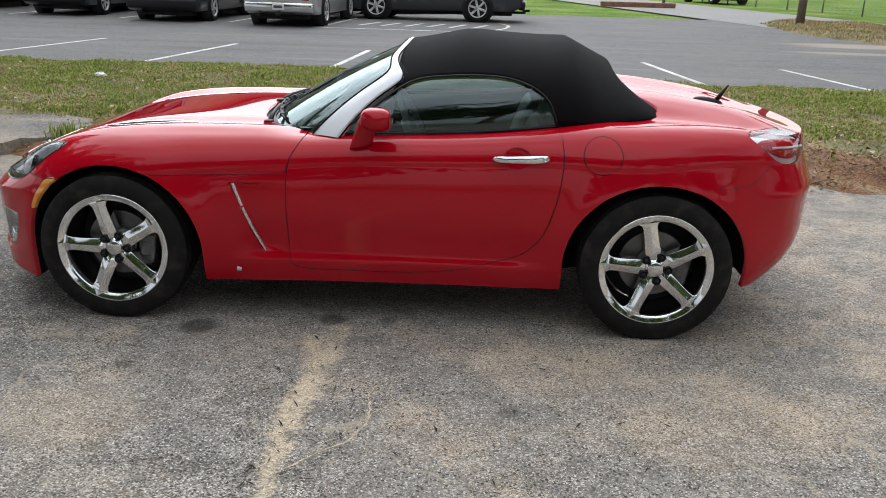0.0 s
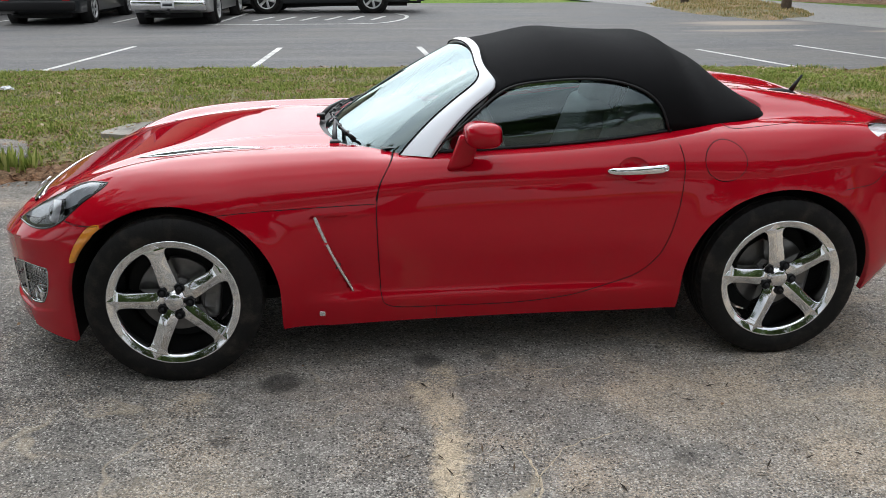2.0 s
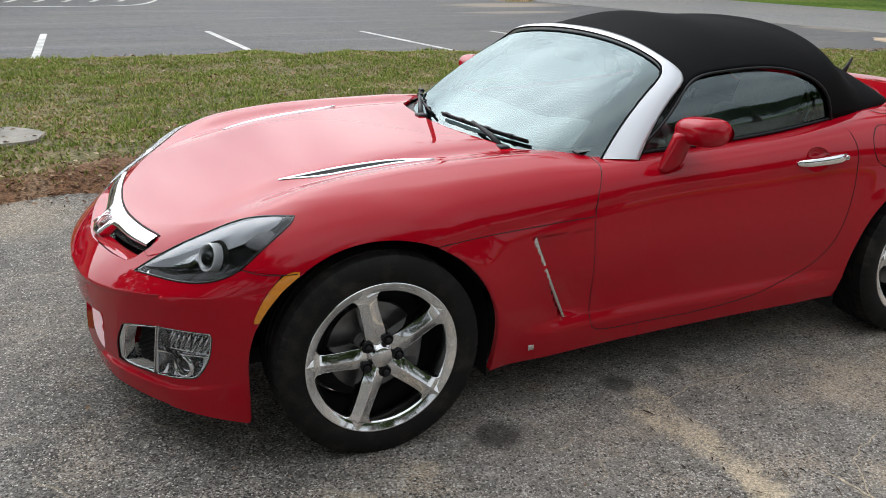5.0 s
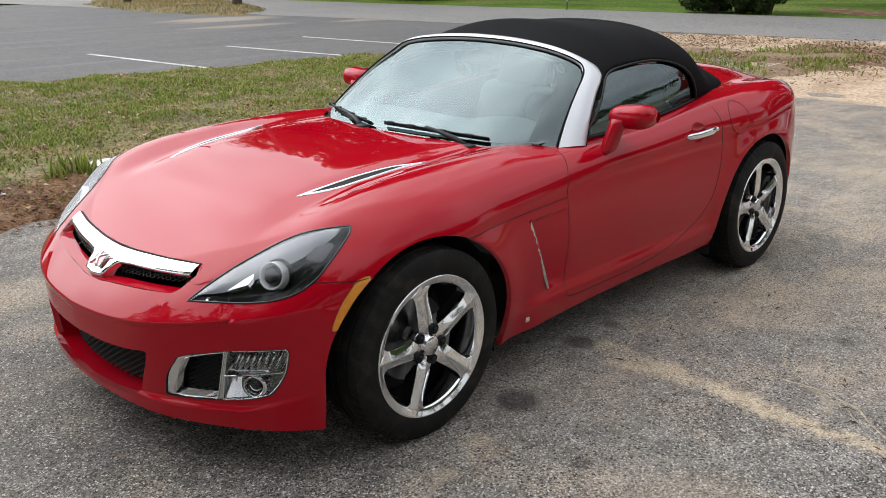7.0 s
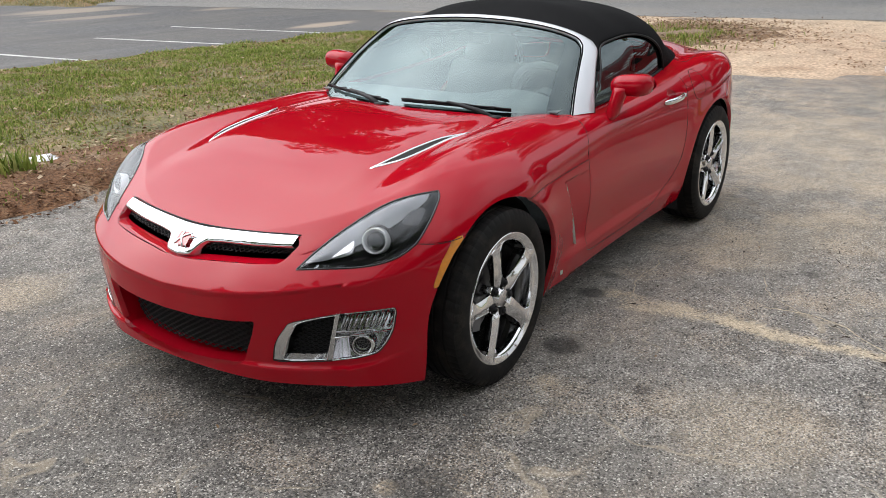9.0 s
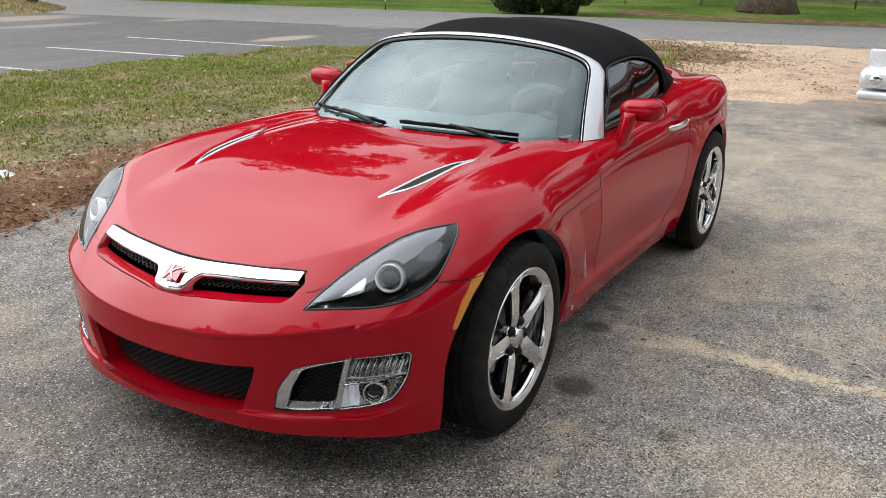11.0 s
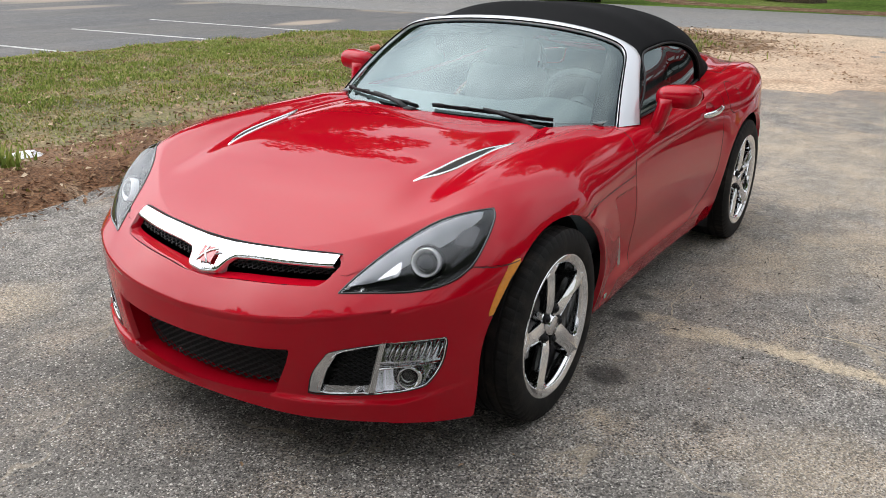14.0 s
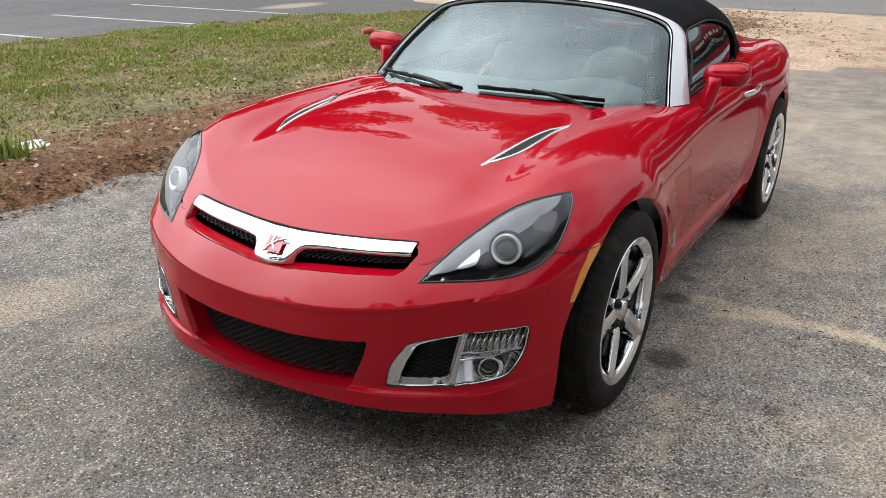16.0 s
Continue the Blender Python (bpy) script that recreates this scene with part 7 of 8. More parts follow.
def tree(x, y, height, spread, trunk, seed, leaves=9000, first=0.22, size=0.19, label="tall leafy green oak beyond the road"):
    rng = np.random.default_rng(seed)
    t = thing("tree", label, "tree", pose(x, y, -0.05), group="trees round the lot")
    bm = bmesh.new()
    top = height * 0.55
    path, taper = [], []
    for k in np.linspace(0, 1, 12):
        path.append((0.25 * math.sin(k * 3 + seed), 0.25 * math.cos(k * 2.3 + seed) - 0.25 * math.cos(seed), k * top))
        taper.append(trunk * (0.6 * (1 - 0.72 * k) + 0.42 * math.exp(-k * top / 0.35)))
    tube(bm, path, trunk, 16, taper)
    for v in bm.verts:
        a = math.atan2(v.co.y, v.co.x)
        f = 1 + 0.10 * math.sin(a * 5 + seed) * math.exp(-v.co.z / 1.2) + 0.05 * noise.noise(Vector((a * 3, v.co.z * 2, seed)))
        v.co.x *= f
        v.co.y *= f
    ends, radii = [], []
    for k in range(13):
        a, up = k * 2.4 + rng.uniform(-0.3, 0.3), rng.uniform(first, 1)
        z0 = top * (0.45 + 0.55 * k / 13)
        reach = spread * rng.uniform(0.45, 0.95) * (1 - 0.45 * max(0, up - 0.5))
        end = Vector((reach * math.cos(a), reach * math.sin(a), z0 + (height - z0) * up * 0.8))
        p0 = Vector((0, 0, z0))
        mid = p0.lerp(end, 0.5) + Vector((0, 0, 0.08 * height))
        tube(bm, [p0, p0.lerp(mid, 0.6), mid, end], 0.1, 7, [trunk * 0.22, trunk * 0.16, trunk * 0.11, trunk * 0.04])
        for _ in range(5):
            q = end + Vector(rng.normal(0, spread * 0.2, 3))
            ends.append((q.x, q.y, max(q.z, height * first)))
            radii.append(spread * rng.uniform(0.13, 0.30))
    for k in range(6):
        ends.append((rng.normal(0, spread * 0.25), rng.normal(0, spread * 0.25), height * rng.uniform(0.7, 0.93)))
        radii.append(spread * rng.uniform(0.2, 0.32))
    part("trunk", bm, BARK, t, "grey-brown ridged trunk and limbs")
    p, f = leaf_cloud(np.array(ends), np.array(radii), leaves, size, rng)
    sheet("crown", p, f, LEAF, t, "green leaves in uneven clumps", smooth=False)


tree(27.6, 4.1, 18.5, 8.5, 1.0, 1, 34000, 0.30, 0.22, "old oak with a flared grey trunk across the road")
tree(22.5, 24.5, 19.5, 6.8, 0.75, 2, 26000, 0.22, 0.22)
tree(20.5, 31.0, 11.0, 4.2, 0.6, 3, 9000, 0.2, 0.2)
tree(46.0, 17.0, 25.0, 10.5, 0.7, 4, 26000, 0.25, 0.28, "tall leafy tree behind the white house")
tree(26.5, 33.0, 16.0, 7.0, 0.6, 5, 8000, 0.2, 0.22)
tree(46.0, -6.0, 15.0, 7.5, 0.6, 6, 6000, 0.2, 0.26, "leafy green tree far behind the house")
# unseen trees to cut low sky: -y row hinted by reflections, -x ones invented
for k, (x, y, h) in enumerate(((-14, -13.5, 12.5), (-12.5, -23, 11), (-5.5, -22, 11.5), (1.5, -21, 11), (8.5, -22.5, 11.5), (16, -23, 11), (24, -24, 11), (34, -26, 12), (-13.5, -8, 14), (-14, -1.5, 14), (-15, 5.5, 13))):
    tree(x, y, h, 5.6, 0.5, 20 + k, 5200, 0.06, 0.30, "leafy green tree, unseen, added to hold back low sky")


def bush(x, y, w, h, seed):
    rng = np.random.default_rng(seed)
    b = thing("bush", "dense dark green evergreen bush beside the road", "bush", pose(x, y, -0.04), group="roadside bushes")
    for k in range(9):
        a = k * 0.7
        bm = bmesh.new()
        tube(bm, [(0.1 * math.cos(a), 0.1 * math.sin(a), 0), (w * 0.25 * math.cos(a), w * 0.25 * math.sin(a), h * 0.5), (w * 0.38 * math.cos(a * 1.3), w * 0.38 * math.sin(a * 1.3), h * 0.85)], 0.03, 6, [0.05, 0.035, 0.012])
        part("stem", bm, BARK, b, "brown stem")
    n = 26
    c = np.stack([rng.normal(0, w * 0.2, n), rng.normal(0, w * 0.2, n), rng.uniform(h * 0.10, h * 0.80, n)], 1)
    p, f = leaf_cloud(c, rng.uniform(0.28, 0.44, n) * w * 0.62, 12000, 0.06, rng, 1.0)
    p[:, 2] = np.maximum(p[:, 2], 0.03)
    sheet("foliage", p, f, BUSH_LEAF, b, "small dark leaves", smooth=False)


bush(20.8, 9.75, 1.75, 2.3, 3)
bush(21.1, 9.05, 1.5, 1.9, 4)
bush(21.2, 8.35, 1.45, 2.0, 5)
for k, (x, y, w) in enumerate(((19.8, 25.6, 3.2), (20.3, 23.2, 3.4), (19.9, 21.0, 2.6), (23.0, 22.0, 3.0))):
    bush(x, y, w, w * 0.95, 30 + k)

# ---- poles, fences, sign ----
def utility_pole(x, y, r, lean):
    p = thing("utility_pole", "weathered wooden utility pole on the grass island", "utility pole", pose(x, y, -0.02, lean, 0, 0), group="utility poles")
    bm = bmesh.new()
    tube(bm, [(0, 0, z) for z in np.linspace(0, 9.5, 12)], r, 14, [r * (1 - 0.035 * k) for k in range(12)])
    for v in bm.verts:
        v.co.x += 0.012 * noise.noise(v.co * 1.5)
    part("shaft", bm, WOOD, p, "grey-brown wooden shaft")
    bm = bmesh.new()
    box(bm, -1.1, 1.1, -0.05, 0.05, 8.6, 8.72, 0.01)
    part("crossarm", bm, WOOD, p, "wooden crossarm")


utility_pole(10.2, 23.9, 0.13, 1.0)
utility_pole(11.7, 20.1, 0.145, -0.6)
bm = bmesh.new()
tube(bm, [(0, 0, 0), (0, 0, 3.0)], 0.07, 10)
bm.transform(Matrix.Translation((8.8, 38.5, -0.05)))
tagged(part("wooden_post", bm, WOOD), "short grey wooden post beside the far lawn", "post")

SIGN = thing("lawn_sign", "small white sign on a thin black stake in the lawn", "sign", pose(18.3, 13.05, -0.04, 0, 0, -60))
bm = bmesh.new()
tube(bm, [(0, 0, 0), (0, 0, 0.3)], 0.014, 6)
part("stake", bm, BLACK, SIGN, "black stake")
bm = bmesh.new()
box(bm, -0.012, 0.012, -0.10, 0.10, 0.28, 0.53, 0.006)
part("plate", bm, WHITE, SIGN, "white plate")
for z in (0.47, 0.43, 0.39):
    bm = bmesh.new()
    box(bm, -0.0145, -0.0125, -0.06, 0.06, z, z + 0.016)
    part("writing", bm, CABIN, SIGN, "grey lines of writing")


def fence(a, b, height, label, every=2.6):
    """Chain-link: posts, a top rail, wires."""
    a, b = Vector(a), Vector(b)
    f = thing("chain_link_fence", label, "fence")
    n = max(2, int((b - a).length / every))
    for k in range(n + 1):
        p = a.lerp(b, k / n)
        bm = bmesh.new()
        tube(bm, [(p.x, p.y, -0.05), (p.x, p.y, height)], 0.035, 8)
        part("fence_post", bm, GALV, f)
    bm = bmesh.new()
    tube(bm, [(a.x, a.y, height), (b.x, b.y, height)], 0.024, 6)
    part("top_rail", bm, GALV, f, "steel top rail")
    # crossed wires
    way, long = (b - a).normalized(), (b - a).length
    ps, fs = [], []
    t = -height
    while t < long:
        for s in (1, -1):
            t0, t1 = (t, t + height) if s > 0 else (t + height, t)
            z0, z1 = 0.0, height
            if min(t0, t1) < 0 or max(t0, t1) > long:
                continue
            p, q = a + way * t0, a + way * t1
            i = len(ps)
            ps += [(p.x, p.y, z0), (p.x, p.y, z0 + 0.006), (q.x, q.y, z1 + 0.006), (q.x, q.y, z1)]
            fs.append((i, i + 1, i + 2, i + 3))
        t += 0.12
    sheet("wire_mesh", ps, fs, GALV, f, "diamond wire mesh", smooth=False)


fence((12.6, 47.0, 0), (18.6, 26.8, 0), 1.25, "grey chain-link fence along the field")
fence((19.5, 26.6, 0), (25.4, 19.4, 0), 1.25, "grey chain-link fence along the drive")
fence((26.2, 17.4, 0), (33.0, 2.0, 0), 1.25, "grey chain-link fence in front of the house")
fence((33.0, 2.0, 0), (36.5, -10.0, 0), 1.25, "grey chain-link fence beside the house")
patch("dirt_bed", ragged([(15.6, 28), (18.6, 23.6), (21.5, 20.4), (26, 21), (27, 25), (22, 29)], 0.3, 21.0), -0.03, MULCH, "bare brown earth under the trees", "earth", inner=1.0, rise=0.04, step=0.4, rough=0.04)
patch("dirt_verge", ragged([(22.6, 6.5), (24.6, 8.2), (25.2, 7.6), (24.0, 5.2), (24.6, 1.5), (26.5, -4), (25.0, -4.5), (22.9, 1.0)], 0.25, 31.0), -0.035, MULCH, "bare earth along the road's far verge", "earth", inner=0.6, rise=0.03, step=0.3, rough=0.03)

# ---- house across the road ----
SIDING = mat("white_siding", (0.66, 0.69, 0.72), 0.6, vary=0.05, scale=1.5)
ROOF = mat("grey_shingles", (0.12, 0.115, 0.11), 0.9, vary=0.2, scale=3, fine=0.3, fine_scale=12)
HOUSE = thing("house", "long low white house with clapboard siding behind a fence", "house", pose(39.5, 5.5, -0.04, 0, 0, 15))
bm = bmesh.new()
box(bm, 0, 8, -13, 9, 0, 0.35)
part("foundation", bm, CONCRETE, HOUSE, "grey block foundation", smooth=False)
bm = bmesh.new()
for k in range(17):
    z = 0.35 + 0.15 * k
    vs = [bm.verts.new(p) for p in ((-0.03, -13, z), (-0.03, 9, z), (0.0, 9, z + 0.152), (0.0, -13, z + 0.152))]
    bm.faces.new(vs)
box(bm, 0.002, 8, -13, 9, 0.35, 2.9)
part("wall", bm, SIDING, HOUSE, "white lapped siding", smooth=False)
bm = bmesh.new()
vs = [bm.verts.new(p) for p in ((-0.6, -13.5, 2.85), (-0.6, 9.5, 2.85), (4, 9.5, 4.6), (4, -13.5, 4.6), (8.6, -13.5, 2.85), (8.6, 9.5, 2.85))]
bm.faces.new((vs[0], vs[1], vs[2], vs[3]))
bm.faces.new((vs[3], vs[2], vs[5], vs[4]))
bm.faces.new((vs[0], vs[3], vs[4]))
bm.faces.new((vs[1], vs[5], vs[2]))
part("roof", bm, ROOF, HOUSE, "grey shingle roof", smooth=False)
for y, w, z0, z1 in ((4.5, 1.0, 0.4, 2.4), (1.0, 1.2, 1.2, 2.3), (-3.5, 1.6, 1.2, 2.3), (-8.0, 1.6, 1.2, 2.3)):
    o = thing_part("front_door" if z0 < 1 else "window", HOUSE)
    bm = bmesh.new()
    box(bm, -0.07, -0.02, y - w / 2 - 0.08, y + w / 2 + 0.08, z0 - 0.08, z1 + 0.08, 0.01)
    part("frame", bm, WHITE, o, "white frame")
    bm = bmesh.new()
    box(bm, -0.085, -0.072, y - w / 2, y + w / 2, z0, z1)
    part("pane", bm, LAMP_BLACK, o, "dark glass")
STEPS = thing("porch_steps", "concrete porch with white railings in front of the house", "porch", pose(37.2, 9.6, -0.04, 0, 0, 15))
bm = bmesh.new()
for k in range(3):
    box(bm, -0.3 * k - 1.2, 0, -1.4, 1.4, 0, 0.54 - 0.18 * k, 0.01)
part("steps", bm, CONCRETE, STEPS, "concrete steps", smooth=False)
for y in (-1.4, 1.4):
    bm = bmesh.new()
    tube(bm, [(-1.8, y, 0.9), (-1.2, y, 1.4), (0, y, 1.4)], 0.03, 6)
    tube(bm, [(-1.8, y, 0.1), (-1.2, y, 0.62), (0, y, 0.62)], 0.02, 6)
    for t in np.linspace(0, 1, 10):
        z = 1.4 - max(0, (0.33 - t) / 0.33) * 0.5
        tube(bm, [(-1.8 + 1.8 * t, y, z - 0.78), (-1.8 + 1.8 * t, y, z)], 0.018, 5)
    part("railing", bm, WHITE, STEPS, "white baluster railing")
AC = thing("air_conditioner", "dark grey outdoor air conditioning unit by the house", "air conditioner", pose(37.6, 7.2, -0.04, 0, 0, 15))
bm = bmesh.new()
box(bm, -0.4, 0.4, -0.4, 0.4, 0.08, 0.85, 0.04)
part("casing", bm, mat("dark_grey_metal", (0.06, 0.07, 0.09), 0.5, 0.3, vary=0.1), AC, "dark louvred casing")
for k in range(9):
    bm = bmesh.new()
    box(bm, -0.408, -0.398, -0.36, 0.36, 0.14 + 0.075 * k, 0.17 + 0.075 * k, 0.003)
    part("louvre", bm, BLACK, AC)
bm = bmesh.new()
tube(bm, [(30.6, 11.4, -0.05), (30.6, 11.4, 1.1)], 0.09, 10)
tagged(part("red_post", bm, RED_PLASTIC), "short dark red post on the lawn", "post")
BENCH = thing("picnic_table", "brown wooden picnic table on the far lawn", "table", pose(29.5, 17.6, -0.04, 0, 0, 20))
for name, dims in (("tabletop", (-0.4, 0.4, -0.95, 0.95, 0.70, 0.75)), ("bench_seat", (-0.85, -0.55, -0.95, 0.95, 0.42, 0.46)), ("bench_seat", (0.55, 0.85, -0.95, 0.95, 0.42, 0.46)), ("trestle", (-0.8, 0.8, -0.65, -0.58, 0.36, 0.42)), ("trestle", (-0.8, 0.8, 0.58, 0.65, 0.36, 0.42)), ("leg", (-0.45, -0.37, -0.66, -0.57, 0, 0.7)), ("leg", (0.37, 0.45, -0.66, -0.57, 0, 0.7)), ("leg", (-0.45, -0.37, 0.57, 0.66, 0, 0.7)), ("leg", (0.37, 0.45, 0.57, 0.66, 0, 0.7))):
    bm = bmesh.new()
    box(bm, *dims, 0.008)
    part(name, bm, WOOD, BENCH)

# ---- shop at the back of the car park ----
BLOCK = mat("grey_block_wall", (0.23, 0.235, 0.24), 0.85, vary=0.12, scale=2, fine=0.15)
TAN = mat("tan_wall", (0.50, 0.42, 0.31), 0.85, vary=0.08, scale=2, fine=0.1)
SHOP = thing("shop_building", "low shop with a grey base and tan walls behind parked cars", "building", pose(-4.3, 24.6, 0))
bm = bmesh.new()
box(bm, -30, 0, 0, 12, 0, 1.0, 0.02)
part("base", bm, BLOCK, SHOP, "grey block base", smooth=False)
bm = bmesh.new()
box(bm, -29.95, -0.05, 0.05, 12, 1.0, 4.2, 0.02)
part("wall", bm, TAN, SHOP, "tan rendered wall", smooth=False)
bm = bmesh.new()
box(bm, -30.4, 0.4, -0.5, 12.4, 4.2, 4.45, 0.03)
part("roof", bm, ROOF, SHOP, "flat dark roof edge", smooth=False)
for k in range(6):
    o = thing_part("window", SHOP)
    bm = bmesh.new()
    box(bm, -4.6 * k - 4.2, -4.6 * k - 1.4, -0.03, 0.03, 1.05, 2.9, 0.01)
    part("frame", bm, GALV, o, "steel frame")
    bm = bmesh.new()
    box(bm, -4.6 * k - 4.1, -4.6 * k - 1.5, -0.04, -0.032, 1.12, 2.82)
    part("pane", bm, LAMP_BLACK, o, "dark shop window")
bm = bmesh.new()
box(bm, -34.3, -3.75, 23.35, 24.6, -0.02, 0.13, 0.025)
box(bm, -4.25, -3.75, 24.55, 36, -0.02, 0.13, 0.025)
tagged(part("walkway", bm, CONCRETE, smooth=False), "raised pale concrete walkway along the shop", "walkway", kind="structure")
c = curve_through([(-0.4, 17.85), (0.2, 18.0), (0.62, 18.56), (0.98, 19.6), (1.08, 20.7), (0.85, 21.6)], 8)
bm = bmesh.new()
row = []
for i, p in enumerate(c):
    w = c[min(i + 1, len(c) - 1)] - c[max(i - 1, 0)]
    w = np.array([-w[1], w[0]]) / np.linalg.norm(w) * 0.05
    row.append((bm.verts.new((*(p + w), 0.005)), bm.verts.new((*(p - w), 0.005))))
for a, b in zip(row, row[1:]):
    bm.faces.new((a[0], b[0], b[1], a[1]))
tagged(part("curved_line", bm, WHITE_MARK, smooth=False), "curved white painted line closing the end bay", "parking line", kind="structure")
for k in range(6):
    line("hatch_line", (-2.9 + 0.6 * k, 19.2), (-2.5 + 0.6 * k, 20.6), 0.12)
bm = bmesh.new()
box(bm, 5.6, 8.9, 36.2, 36.6, -0.04, 0.22, 0.03)
tagged(part("brick_edging", bm, mat("brown_brick", (0.24, 0.12, 0.08), 0.9, vary=0.3, scale=8, fine=0.3), smooth=False), "low brown brick edging on the far lawn", "edging", kind="structure")


# ---- parked vehicles ----
GREY_PAINT = mat("dark_grey_paint", (0.035, 0.040, 0.046), 0.3, 0.3, coat=1.0)
NAVY_PAINT = mat("charcoal_paint", (0.022, 0.026, 0.030), 0.3, 0.3, coat=1.0)
SILVER_PAINT = mat("silver_truck_paint", (0.48, 0.48, 0.47), 0.35, 0.4, coat=0.8)
ALLOY = mat("silver_alloy", (0.58, 0.58, 0.58), 0.35, 0.35, vary=0.08, scale=12)
CAR_GLASS = mat("dark_car_glass", (0.012, 0.014, 0.016), 0.05, coat=1.0)


def slice_loft(bm, profile, width, inset=0.06, crown=0.0):
    """A side profile of (x, z) drawn out to a width, with softened flanks."""
    n = len(profile)
    c = np.mean(profile, 0)
    rows = []
    for y, k in ((-width / 2, 1 - inset * 1.2), (-width / 2 + 0.015, 1 - inset * 0.5), (-width / 2 + 0.07, 1.0), (width / 2 - 0.07, 1.0), (width / 2 - 0.015, 1 - inset * 0.5), (width / 2, 1 - inset * 1.2)):
        rows.append([bm.verts.new((c[0] + (x - c[0]) * (1 - (1 - k) * 0.5), y, c[1] + (z - c[1]) * k)) for x, z in profile])
    for a, b in zip(rows, rows[1:]):
        for i in range(n):
            j = (i + 1) % n
            bm.faces.new((a[i], b[i], b[j], a[j]))
    bm.faces.new(rows[0])
    bm.faces.new(rows[-1][::-1])
    bmesh.ops.recalc_face_normals(bm, faces=bm.faces)


def road_wheel(parent, x, y, r, turn, spokes=6):
    w = thing_part("wheel", parent)
    m = Matrix.Translation((x, y, r)) @ Matrix.Rotation(turn, 4, "Z")
    bm = bmesh.new()
    lathe(bm, [(r * 0.66, -0.10), (r * 0.70, -0.118), (r * 0.90, -0.122), (r * 0.98, -0.10), (r, -0.06), (r, 0.06), (r * 0.98, 0.10), (r * 0.9, 0.12), (r * 0.6, 0.11)], 36)
    bm.transform(m)
    part("tyre", bm, TYRE, w, "black tyre")
    bm = bmesh.new()
    lathe(bm, [(r * 0.67, -0.10), (r * 0.68, -0.118), (r * 0.64, -0.118), (r * 0.60, -0.09), (r * 0.57, 0.05)], 36)
    for k in range(spokes):
        a = 2 * math.pi * k / spokes + 0.3
        box(bm, r * 0.08, r * 0.64, -0.102, -0.07, -r * 0.085, r * 0.085, 0.01, Matrix.Rotation(a, 4, "Y"), 1)
    lathe(bm, [(0.0, -0.105), (r * 0.16, -0.10), (r * 0.2, -0.07)], 16)
    bm.transform(m)
    part("rim", bm, ALLOY, w, "silver alloy rim")
    bm = bmesh.new()
    lathe(bm, [(0.0, -0.02), (r * 0.6, -0.02)], 24)
    bm.transform(m)
    part("brake", bm, DARK, w, "dark brake")


